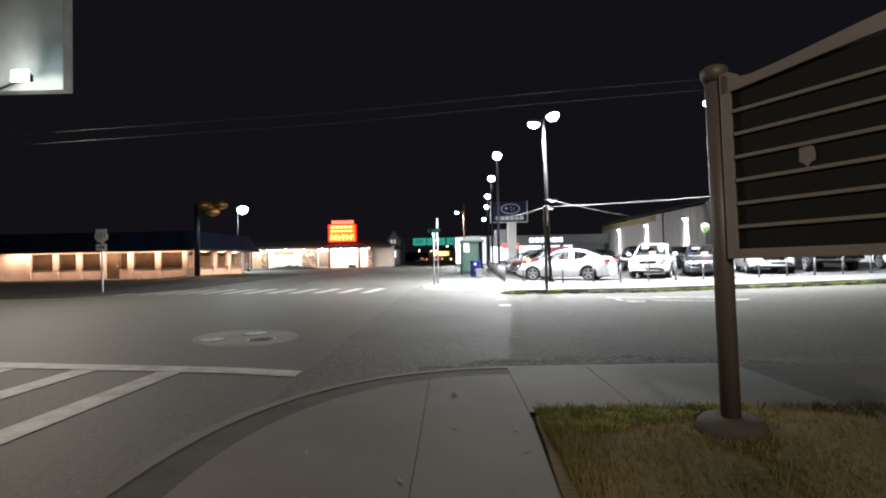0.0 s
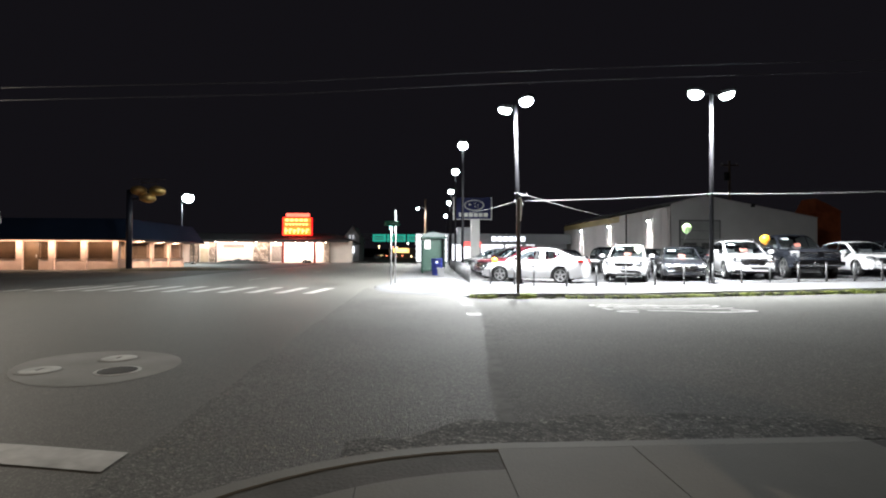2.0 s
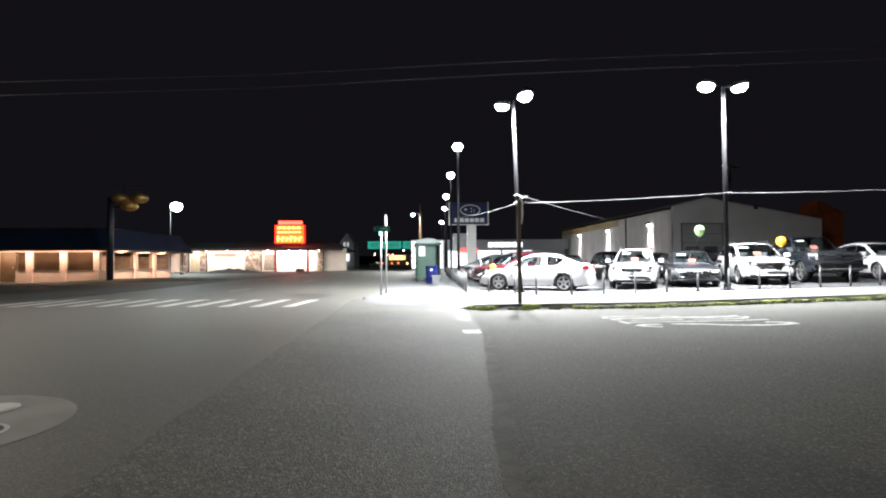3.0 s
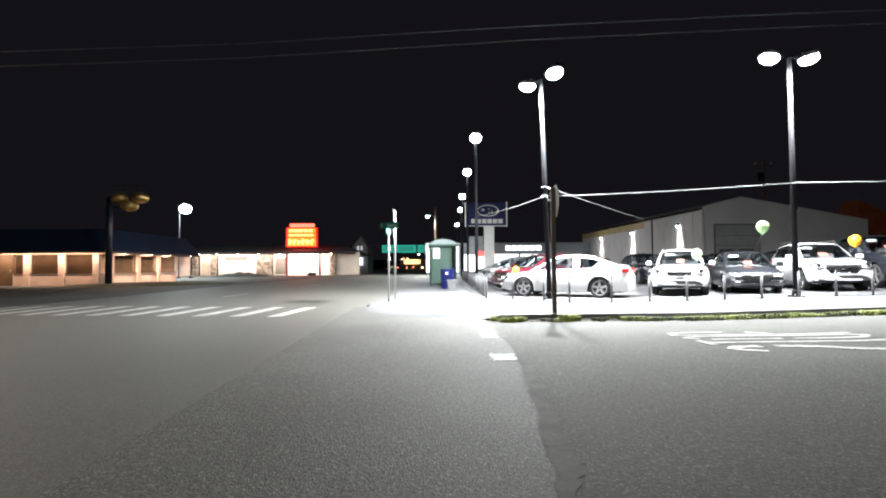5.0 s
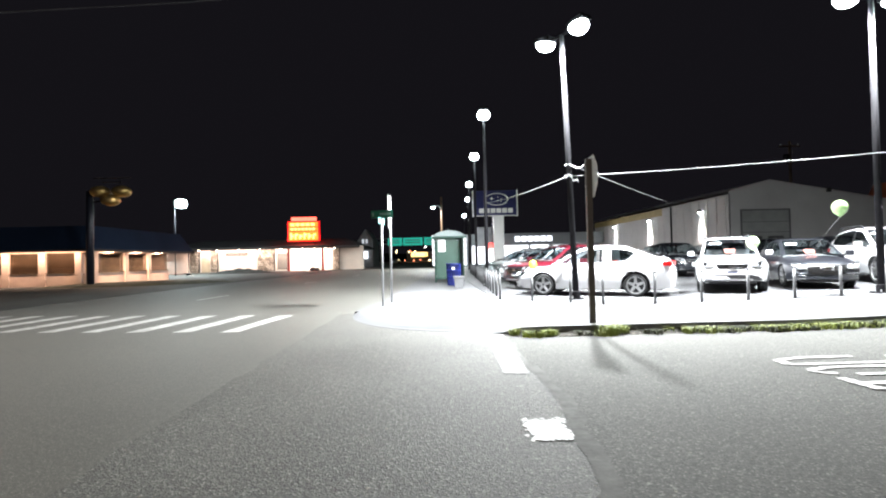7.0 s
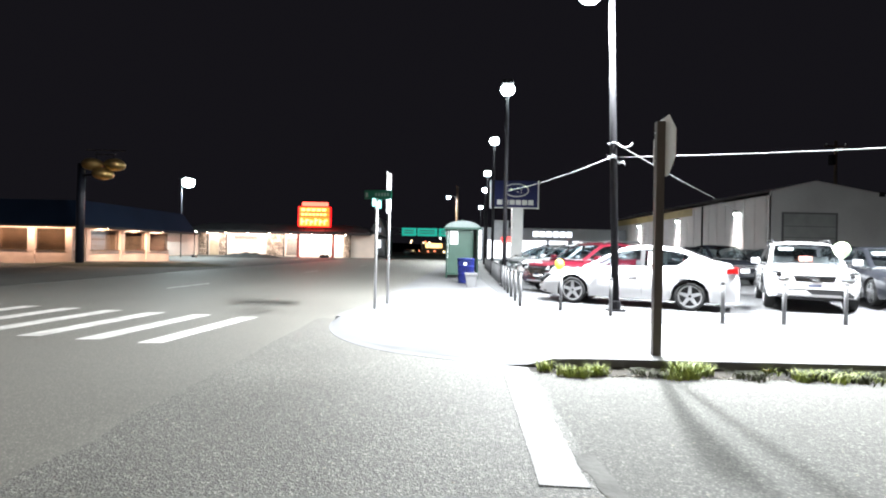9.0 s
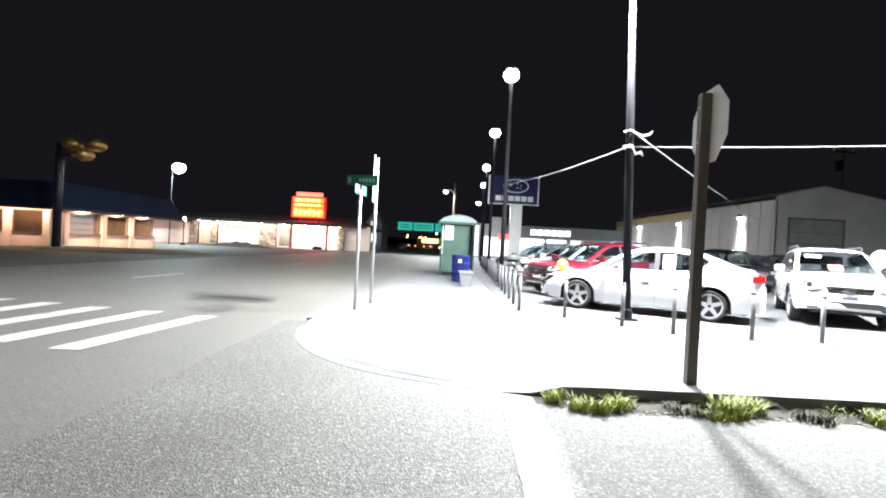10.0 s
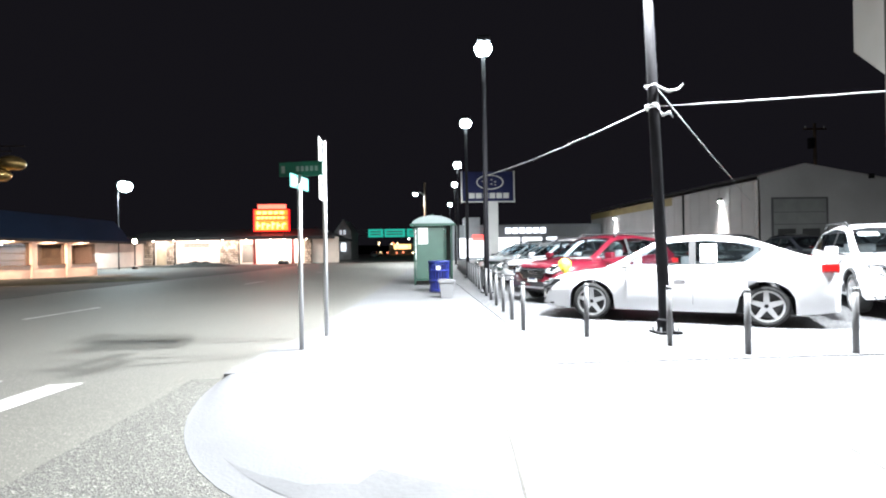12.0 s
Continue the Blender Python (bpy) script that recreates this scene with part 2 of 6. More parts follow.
# ---- ground ----
def road_z(x, y):
    z = -0.09 * step(12.0, 17.6, y) * step(0.6, 2.6, x) * (1 - step(17.8, 21, y)) + 0.02 * max(0.0, min(x, 40) - 7)
    return z - 0.03 * step(9.0, 5.5, y) * step(-2.5, -1.0, x) - 0.05 * step(-9, -15, x)


def far_z(x, y):
    return 0.05 + 0.02 * max(0.0, min(x, 40) - 7)


def kerb_y(x):
    """Far kerb of the side street, with its rounded corner."""
    if x >= 1.6:
        return 17.68
    u = min(1.0, (1.6 - x) / 2.72)
    return 17.68 + 3.3 * (1 - math.sqrt(max(0.0, 1 - u ** 2.3)))


def kerb_x(y):
    """Far kerb of the main street, which bends away slowly."""
    return -1.12 + 0.35 * step(21, 24, y) + 0.045 * max(0, y - 23)


xs = [-2500, -800, -300, -120, -60, -40, -30, -24, -20] + [-17 + 0.5 * i for i in range(32)] + [-1.45] + [-1 + 0.5 * i for i in range(5)] + [1.4, 1.72, 2.1] + [2.5 + 0.5 * i for i in range(36)] + [22, 25, 30, 40, 60, 120, 300, 800, 2500]
ys = [-2500, -800, -300, -100, -40, -20, -10, -6] + [-4 + 0.5 * i for i in range(57)] + [26, 28, 32, 38, 45, 55, 70, 90, 120, 160, 220, 400, 900, 2500]


def SEAM(y):
    """Line between the coarse strip and the finer asphalt of the side street."""
    return min(1.8 + 0.025 * (y - 13), max(0.85, 0.92 + 0.127 * (y - 6.2))) + 0.05 * noise.noise(Vector((1.0, y * 1.3, 6.0)))


verts = [(x + (0.07 * noise.noise(Vector((0, y * 1.7, 3.0))) if x == -1.45 else (SEAM(y) - 1.72) * {1.0: 0.4, 1.4: 0.75, 1.72: 1.0, 2.1: 0.6, 2.5: 0.2}.get(x, 0)), y, road_z(x, y)) for y in ys for x in xs]
verts = [(x, y, road_z(x, y)) for x, y, _ in verts]
nx = len(xs)
faces = [(j * nx + i, j * nx + i + 1, (j + 1) * nx + i + 1, (j + 1) * nx + i) for j in range(len(ys) - 1) for i in range(nx - 1)]
me = bpy.data.meshes.new("ground")
me.from_pydata(verts, [], faces)
me.materials.append(ASPHALT_MAIN)
me.materials.append(ASPHALT_OLD)
me.materials.append(ASPHALT_FINE)
for p in me.polygons:
    c = p.center
    p.material_index = 0 if c.x < -1.45 or c.y > 21 else 2 if c.x > SEAM(c.y) and c.y > 6 else 1
    p.use_smooth = True
tagged(new("ground", me), "worn grey asphalt street with an older coarse side street", "road", "", "structure")


def slab(name, cols, lo, hi, top, thick, mat, label, along="x", category="pavement"):
    """A slab over columns: lo and hi give its edges at each, top its height."""
    bm = bmesh.new()
    grid = []
    for c in cols:
        a, b = lo(c), hi(c)
        row = []
        for k in range(21):
            v = a + (b - a) * (k / 20) ** 1.6
            x, y = (c, v) if along == "x" else (v, c)
            row.append(bm.verts.new((x, y, top(x, y))))
        grid.append(row)
    top_faces = [bm.faces.new((r0[k], r0[k + 1], r1[k + 1], r1[k])) for r0, r1 in zip(grid, grid[1:]) for k in range(20)]
    ext = bmesh.ops.extrude_face_region(bm, geom=top_faces)
    for v in (g for g in ext["geom"] if isinstance(g, bmesh.types.BMVert)):
        v.co.z -= thick
    return setting(name, bm, mat, label, category)


def far_top(x, y):
    d = y - kerb_y(x)
    ramp = (far_z(x, y) - road_z(x, kerb_y(x)) - 0.003) * (1 - step(0.0, 1.1, d)) * (1 - step(1.7, 2.3, x))
    return far_z(x, y) - ramp


cols = [-1.115, -1.09, -1.05, -1.0, -0.96, -0.9, -0.8, -0.7, -0.55, -0.4, -0.2, 0, 0.3, 0.6, 1.0, 1.3, 1.6, 1.9, 2.2, 2.6, 3.2, 4, 5, 6, 7, 8, 9, 10, 12, 15, 20, 28, 40, 60]
slab("pavement_corner", cols, kerb_y, lambda x: 21.0, far_top, 0.3, CONCRETE_BRIGHT, "pale concrete corner pavement with a ramped kerb")
slab("pavement_street", [21.0, 22, 23, 24, 26, 29, 33, 38, 45, 55, 70, 90, 125], kerb_x, lambda y: 2.5 + 0.045 * max(0, y - 23), lambda x, y: far_z(0, y), 0.3, CONCRETE_BRIGHT, "pale concrete pavement along the main street", "y")
slab("lot", [2.5, 3.2, 4, 5, 6, 7, 8, 9, 10, 12, 15, 20, 28, 40, 60, 90], lambda x: 21.0, lambda x: 130.0, lambda x, y: far_z(x, y) + 0.012, 0.3, LOT, "pale asphalt car sales lot", category="ground")


# near corner: kerb, dark gutter band, concrete slabs
def near_kerb(s):
    """The near kerb line by its run s, 0 at the start of the bend to 1 at its end."""
    a = s * math.pi / 2
    return (0.87 - 2.62 * math.cos(a) ** 0.9, 2.7 + 2.9 * math.sin(a) ** 0.95)


def band(name, inner, outer, z_in, z_out, mat, label, tail=2):
    bm = bmesh.new()
    line = [(-1.75, -8.0), (-1.75, -2.0), (-1.75, 1.5)] + [near_kerb(i / 18) for i in range(19)] + [(1.7, 5.6), (3.2, 5.6)][:tail]
    rows = []
    for i, (x, y) in enumerate(line):
        a, b = line[max(0, i - 1)], line[min(len(line) - 1, i + 1)]
        d = Vector((b[0] - a[0], b[1] - a[1])).normalized()
        nrm = Vector((d.y, -d.x))
        rows.append([(x + nrm.x * o, y + nrm.y * o, z) for o, z in ((outer, -0.2), (outer, z_out), (inner, z_in), (inner, -0.2))])
    vs = [[bm.verts.new(p) for p in r] for r in rows]
    for r0, r1 in zip(vs, vs[1:]):
        for k in range(3):
            bm.faces.new((r0[k], r0[k + 1], r1[k + 1], r1[k]))
    return setting(name, bm, mat, label, "kerb")


band("kerb_near", 0.13, 0.0, 0.012, 0.0, CONCRETE, "rounded concrete kerb of the near corner")
band("gutter_band", 0.42, 0.13, 0.0, 0.002, CONCRETE_DARK, "dark tooled concrete band inside the kerb", 0)


def near_z(x, y):
    return 0.012


bm = bmesh.new()
inner = []
for i in range(19):
    x, y = near_kerb(i / 18)
    x2, y2 = near_kerb(min(1, i / 18 + 0.01))
    x1, y1 = near_kerb(max(0, i / 18 - 0.01))
    d = Vector((x2 - x1, y2 - y1)).normalized()
    inner.append((x + d.y * 0.43, y - d.x * 0.43))
main_part = [(-1.32, -8.0), (-1.32, 1.5)] + [p for p in inner if p[0] < 0.76] + [(0.765, 5.17), (0.765, 3.9), (0.7, 2.2), (0.7, -8.0)]
strip_part = [(0.765, 3.9), (0.765, 5.47), (3.2, 5.47), (3.2, 3.9)]
prism(bm, main_part, -0.25, 0.004)
prism(bm, [(x + 0.001, y) for x, y in strip_part], -0.25, 0.003)
near = setting("pavement_near", bm, CONCRETE_DARK, "grey concrete pavement of the near corner", "pavement")


def clip(poly, axis, limit, sign):
    """Keeps the side of a plan outline where sign * coordinate is below sign * limit."""
    out = []
    for p, q in zip(poly, poly[1:] + poly[:1]):
        a, b = sign * (limit - p[axis]), sign * (limit - q[axis])
        if a >= 0:
            out.append(p)
        if a * b < 0:
            u = a / (a - b)
            out.append((p[0] + (q[0] - p[0]) * u, p[1] + (q[1] - p[1]) * u))
    return out


slab_z = random.Random(5)
cut_x, cut_y = (-1.6, -0.05, 0.765, 1.62, 3.3), (-8.0, -2.2, 5.6)
for outline in (main_part, strip_part):
    for xa, xb in zip(cut_x, cut_x[1:]):
        for ya, yb in zip(cut_y, cut_y[1:]):
            poly = outline
            for axis, limit, sign in ((0, xa + 0.0028, -1), (0, xb - 0.0028, 1), (1, ya + 0.0028, -1), (1, yb - 0.0028, 1)):
                poly = clip(poly, axis, limit, sign) if poly else poly
            keep = [p for p, q in zip(poly, poly[1:] + poly[:1]) if math.dist(p, q) > 0.002]
            if len(keep) > 2 and max(p[0] for p in keep) - min(p[0] for p in keep) > 0.05 and max(p[1] for p in keep) - min(p[1] for p in keep) > 0.05:
                part("slab", prism(bmesh.new(), keep, -0.02, 0.0105 + slab_z.uniform(-0.0015, 0.0015)), CONCRETE, near)
bm = boxed(3.2, 3.95, -0.3, 9.0, 5.5, 0.004)
setting("apron", bm, CONCRETE_DARK, "worn concrete driveway apron", "pavement")


def lawn_z(x, y):
    """Height of the lawn, which swells gently away from the paths."""
    return 0.035 + 0.125 * step(0.7, 1.9, x) * step(3.95, 2.9, y) + 0.012 * noise.noise(Vector((x * 1.3, y * 1.3, 0)))


bm = bmesh.new()
rows = []
for k in range(41):
    y = 3.92 - 11.9 * (k / 40) ** 1.7
    edge = 0.705 + (0.075 * step(2.2, 3.75, y) + 0.17 * step(3.7, 3.92, y))
    line = [edge + 15.2 * (i / 24) ** 2 for i in range(25)]
    rows.append([bm.verts.new((edge, y, -0.3))] + [bm.verts.new((x, y, lawn_z(x, y))) for x in line])
for r0, r1 in zip(rows, rows[1:]):
    for k in range(25):
        bm.faces.new((r0[k], r0[k + 1], r1[k + 1], r1[k]))
front = [bm.verts.new((v.co.x, v.co.y, -0.3)) for v in rows[0][1:]]
for k in range(24):
    bm.faces.new((rows[0][k + 1], front[k], front[k + 1], rows[0][k + 2]))
setting("lawn", bm, GRASS_DRY, "dry brownish lawn of the near corner", "grass")
# dark forecourt across the main street
bm = bmesh.new()
prism(bm, [(-14.5, 19.5), (-12.3, 22), (-12.4, 30), (-12.6, 38), (-12.3, 46), (-11.2, 54), (-10.2, 64), (-9.4, 79.9), (-33.4, 79.9), (-33.4, 57), (-90, 57), (-90, 19.5)], -0.3, -0.02)
setting("forecourt", bm, surface("forecourt_asphalt", (0.06, 0.056, 0.048), 0.85, vary=0.35, grain=20, blotch=0.3, bump=0.3, second=(0.035, 0.033, 0.028)), "dark worn asphalt forecourt across the main street", "ground")


# ---- road markings ----
def flat_quad(bm, pts, lift=0.008):
    bm.faces.new([bm.verts.new((x, y, road_z(x, y) + lift)) for x, y in pts])


mark_far = thing("crosswalk", "white painted zebra crossing over the main street", "crosswalk")
tagged(mark_far, kind="structure")
for i in range(13):
    # each bar leans along the street
    x0, y0 = -2.81 - 0.93 * i, 18.28 + 0.155 * i
    x1, y1 = -2.53 - 0.955 * i, 20.95 + 0.19 * i
    bm = bmesh.new()
    w = 0.33 if i < 10 else 0.28
    flat_quad(bm, [(x0, y0), (x1, y1), (x1 - w, y1 - 0.05), (x0 - w, y0 - 0.02)])
    part("bar", bm, ROAD_PAINT, mark_far)
mark_near = thing("crosswalk", "white painted ladder crossing at the near corner", "crosswalk")
tagged(mark_near, kind="structure")
bm = bmesh.new()
for k in range(24):
    xa, xb = -1.5 - 0.33 * k, -1.5 - 0.33 * (k + 1)
    flat_quad(bm, [(xa, 5.32 + 0.165 * (-1.5 - xa)), (xa, 5.6 + 0.165 * (-1.5 - xa)), (xb, 5.6 + 0.165 * (-1.5 - xb)), (xb, 5.32 + 0.165 * (-1.5 - xb))], 0.008)
part("stop_line", bm, ROAD_PAINT, mark_near)
for i in range(7):
    bm = bmesh.new()
    x, y = -2.83 - 1.07 * i, 5.53 + 0.17 * i
    for k in range(6):
        ua, ub = k / 6, (k + 1) / 6
        flat_quad(bm, [(x - 0.07 * ua, y - 2.6 * ua), (x - 0.28 - 0.08 * ua, y + 0.03 - 2.63 * ua), (x - 0.28 - 0.08 * ub, y + 0.03 - 2.63 * ub), (x - 0.07 * ub, y - 2.6 * ub)])
    part("bar", bm, ROAD_PAINT, mark_near)
lane = thing("lane_marking", "white dashed lane line on the main street", "road marking")
tagged(lane, kind="structure")
for y0 in (26.7, 38.0, 49.5, 61.0):
    bm = bmesh.new()
    x = -7.45 + 0.08 * (y0 - 26.7)
    flat_quad(bm, [(x, y0), (x + 0.1, y0), (x + 0.29, y0 + 2.3), (x + 0.19, y0 + 2.3)])
    part("dash", bm, ROAD_PAINT, lane)
stopmark = thing("road_lettering", "worn white painted word on the side street asphalt", "road marking")
tagged(stopmark, kind="structure")

def ribbon(bm, pts, width, g, drop=0.12):
    """A broken painted stroke with ragged edges along plan points."""
    run = []
    for a, b in zip(pts, pts[1:]):
        n = max(2, int(math.dist(a, b) / 0.07))
        run += [(a[0] + (b[0] - a[0]) * k / n, a[1] + (b[1] - a[1]) * k / n) for k in range(n)]
    run.append(pts[-1])
    gone = 0
    for a, b in zip(run, run[1:]):
        if gone or g.random() < drop * 0.35:
            gone = gone - 1 if gone else g.randint(1, 4)
            continue
        d = Vector((a[1] - b[1], b[0] - a[0])).normalized() * width / 2
        s, t = g.uniform(0.6, 1.15), g.uniform(0.6, 1.15)
        flat_quad(bm, [(a[0] - d.x * s, a[1] - d.y * s), (b[0] - d.x * t, b[1] - d.y * t), (b[0] + d.x * s, b[1] + d.y * s), (a[0] + d.x * t, a[1] + d.y * t)], 0.012)


# tall letters, their tops towards the main street
worn = random.Random(8)
letters = (
    ("S", 0.2, [[(0.12, 0.2), (0.02, 0.14), (0.0, 0.05), (0.1, 0.0), (0.3, 0.01), (0.46, 0.06), (0.55, 0.15), (0.75, 0.2), (0.95, 0.18), (1.0, 0.08), (0.88, 0.0)]]),
    ("T", 0.12, [[(1.0, 0.28), (1.0, 0.5)], [(1.0, 0.39), (0.0, 0.39)]]),
    ("O", 0.11, [[(0.08, 0.56), (0.9, 0.56), (1.0, 0.62), (1.0, 0.68), (0.9, 0.73), (0.08, 0.73), (0.0, 0.66), (0.08, 0.56)]]),
    ("P", 0.11, [[(0.0, 0.82), (1.0, 0.82)], [(1.0, 0.82), (0.98, 0.95), (0.85, 1.0), (0.55, 1.0), (0.45, 0.93), (0.45, 0.82)]]),
)
for _, wide, strokes in letters:
    bm = bmesh.new()
    for line in strokes:
        ribbon(bm, [(7.7 - 3.0 * w, 12.85 + 2.2 * u) for w, u in line], wide, worn)
    part("letter", bm, ROAD_PAINT, stopmark)
centre = thing("centre_mark", "worn white line across the side street", "road marking")
tagged(centre, kind="structure")
flake = random.Random(3)
for y0, y1, keep in ((12.46, 12.9, 0.9),):
    bm = bmesh.new()
    y = y0
    while y < y1:
        for k in range(11):
            if flake.random() < keep:
                cx, cy_ = 1.36 + 0.043 * (y - 12.46) + 0.027 * k + flake.uniform(-0.02, 0.02), y + flake.uniform(-0.03, 0.03)
                n_, r_ = flake.randint(4, 6), flake.uniform(0.01, 0.034)
                ang = flake.uniform(0, 6)
                flat_quad(bm, [(cx + r_ * flake.uniform(0.35, 1.3) * math.cos(ang + 2 * math.pi * q / n_), cy_ + 1.4 * r_ * flake.uniform(0.35, 1.3) * math.sin(ang + 2 * math.pi * q / n_)) for q in range(n_)], 0.006 + 0.0004 * k)
        y += 0.033
    if y1 < 13:
        edge = [(1.36 + 0.043 * (y_ - 12.46) + a + flake.uniform(-0.025, 0.025), y_ + flake.uniform(-0.015, 0.015)) for a, run in ((0.02, [12.47 + 0.04 * q for q in range(11)]), (0.27, [12.87 - 0.04 * q for q in range(11)])) for y_ in run]
        flat_quad(bm, edge, 0.005)
    part("worn_dash", bm, ROAD_PAINT, centre, "flaked white paint line")

for y0, y1, lo_e, hi_e in ((14.5, 15.3, 0.56, 0.7), (15.3, 16.4, 0.47, 0.64), (16.4, 17.62, 0.4, 0.6)):
    bm = bmesh.new()
    n = int((y1 - y0) / 0.05)
    rows = []
    for k in range(n + 1):
        y = y0 + (y1 - y0) * k / n
        xa = 1.36 + 0.043 * (y - 12.46) + flake.uniform(-0.008, 0.008)
        rows.append([bm.verts.new((x, y, road_z(x, y) + 0.007)) for x in (xa, xa + 0.15, xa + 0.29 + flake.uniform(-0.008, 0.008))])
    for r0, r1 in zip(rows, rows[1:]):
        for k in range(2):
            bm.faces.new((r0[k], r0[k + 1], r1[k + 1], r1[k]))
    thin = surface("road_paint_thin", (0.28, 0.276, 0.262), 0.65, vary=0.45, grain=45, blotch=11, bump=0.1, second=(0.13, 0.127, 0.118), edges=(lo_e, hi_e))
    part("worn_dash", bm, thin, centre, "flaked white paint line")
# crumbled asphalt along the near kerb
bm = bmesh.new()
rows = []
for k in range(41):
    x = -0.2 + 4.2 * k / 40
    far_ = 5.66 + 0.55 * math.sin(math.pi * k / 40) ** 0.7 + 0.16 * noise.noise(Vector((x * 2.3, 0, 9.0)))
    rows.append([bm.verts.new((x, y, road_z(x, y) + 0.004)) for y in (5.615 - 0.1 * step(0.8, -0.2, x), 0.5 * (5.6 + far_), far_)])
for r0, r1 in zip(rows, rows[1:]):
    for k in range(2):
        bm.faces.new((r0[k], r0[k + 1], r1[k + 1], r1[k]))
setting("crumbled_edge", bm, surface("asphalt_crumbled", (0.165, 0.16, 0.146), 0.9, vary=0.8, grain=18, blotch=1.8, bump=0.7, speck=60, hard=0.8, second=(0.075, 0.072, 0.064)), "dark crumbled asphalt along the near kerb", "road")

# round concrete patch with covers
patch = thing("manhole_patch", "pale oval asphalt patch with three iron covers", "manhole")
tagged(patch, kind="structure")
PATCH_M = surface("patch_asphalt", (0.27, 0.26, 0.235), 0.8, vary=0.15, grain=40, blotch=1.5, bump=0.3)
IRON_DARK = surface("iron_cover_dark", (0.06, 0.057, 0.053), 0.6, 0.3, vary=0.3, grain=30, bump=0.3)
COVER_PALE = surface("cover_pale", (0.6, 0.59, 0.55), 0.7, vary=0.2, grain=30, blotch=5, bump=0.15)
bm = bmesh.new()
vs = []
for k in range(36):
    a = 2 * math.pi * k / 36
    r = 1 + 0.03 * math.sin(2 * a + 0.6) + 0.03 * math.sin(3 * a)
    x, y = -3.14 + 0.84 * r * math.cos(a) - 0.27 * r * math.sin(a), 8.05 + 0.88 * r * math.sin(a)
    vs.append(bm.verts.new((x, y, road_z(x, y) + 0.004)))
bm.faces.new(vs)
part("patch", bm, PATCH_M, patch)
for x, y, mat in ((-2.78, 7.78, IRON_DARK), (-3.12, 8.42, COVER_PALE), (-3.58, 7.83, COVER_PALE)):
    z = road_z(x, y)
    p = part("cover", lathe(bmesh.new(), [(0.18, 0), (0.18, 0.012), (0.165, 0.016), (0.05, 0.016)], x, y, z), mat, patch, smooth=False)
    part("frame_ring", lathe(bmesh.new(), [(0.215, 0.0), (0.215, 0.009), (0.184, 0.009), (0.182, 0.0)], x, y, z), COVER_PALE if mat is IRON_DARK else PATCH_M, patch)
    if mat is not IRON_DARK:
        part("lift_slot", boxed(x - 0.012, y - 0.05, z + 0.0165, x + 0.012, y + 0.05, z + 0.019), IRON_DARK, p)

# pale dusty strip along the seam of the two asphalts
drift = random.Random(12)
bm = bmesh.new()
rows = []
for k in range(150):
    y = 6.0 + 9.0 * k / 149
    mid = SEAM(y) + 0.05 * noise.noise(Vector((2.0, y * 4.0, 1.0)))
    wide = 0.06 + 0.04 * noise.noise(Vector((5.0, y * 1.1, 2.0)))
    rows.append([bm.verts.new((x, y, road_z(x, y) + 0.004)) for x in (mid - wide * drift.uniform(0.6, 1.2), mid, mid + wide * drift.uniform(0.9, 1.7))])
for r0, r1 in zip(rows, rows[1:]):
    for k in range(2):
        bm.faces.new((r0[k], r0[k + 1], r1[k + 1], r1[k]))
setting("seam_dust", bm, surface("seam_dust", (0.145, 0.142, 0.132), 0.9, vary=0.4, grain=24, blotch=5, bump=0.3, second=(0.1, 0.098, 0.09), edges=(0.4, 0.6)), "pale dusty strip along an asphalt seam", "road")

# joints of the near pavement and the far ramp
fj = thing("pavement_joint", "tooled joints in the corner pavement", "joint")
tagged(fj, kind="structure")
for pts in (((1.5, 17.9), (1.62, 19.6)), ((3.55, 18.0), (4.1, 20.6)), ((2.4, 20.7), (9.0, 20.7)), ((-0.9, 21.0), (2.4, 21.02)), ((6.2, 17.8), (6.3, 20.7)), ((8.8, 17.8), (8.8, 20.7))):
    bm = bmesh.new()
    n = 8
    (xa, ya), (xb, yb) = pts[0], pts[-1]
    for k in range(n):
        p = [(xa + (xb - xa) * u, ya + (yb - ya) * u) for u in (k / n, (k + 1) / n)]
        d = Vector((yb - ya, xa - xb)).normalized() * 0.008
        bm.faces.new([bm.verts.new((x + s * d.x, y + s * d.y, far_top(x, y) + 0.004)) for (x, y), s in ((p[0], -1), (p[1], -1), (p[1], 1), (p[0], 1))])
    part("joint", bm, CONCRETE_DARK, fj)
RAMP_M = surface("ramp_concrete", (0.118, 0.118, 0.123), 0.85, vary=0.15, grain=30, blotch=1.6, bump=0.15)
groove = thing("ramp_band", "grey tooled band round the ramped kerb corner", "pavement")
tagged(groove, kind="structure")
bm = bmesh.new()
rows = []
for i in range(33):
    u = i / 32
    x = -0.86 + 2.36 * u
    wide = 0.55 * min(1, 3.2 * u) * (1 - 0.35 * u) + 0.01
    y0 = kerb_y(x) + 0.19 - 0.06 * u
    rows.append([bm.verts.new((x + 0.1 * (1 - u) + 0.1 * (1 - u) * k, y0 + wide * k / 4, far_top(x, y0 + wide * k / 4) + 0.004)) for k in range(5)])
for r0, r1 in zip(rows, rows[1:]):
    for k in range(4):
        bm.faces.new((r0[k], r1[k], r1[k + 1], r0[k + 1]))
part("band", bm, RAMP_M, groove)
bm = bmesh.new()
rows = []
for i in range(40):
    x = 2.1 + 24 * i / 39
    rows.append([bm.verts.new((x, y, far_top(x, y) + 0.004)) for y in (17.86, 17.872)])
for r0, r1 in zip(rows, rows[1:]):
    bm.faces.new((r0[0], r1[0], r1[1], r0[1]))
part("joint", bm, CONCRETE_DARK, fj)


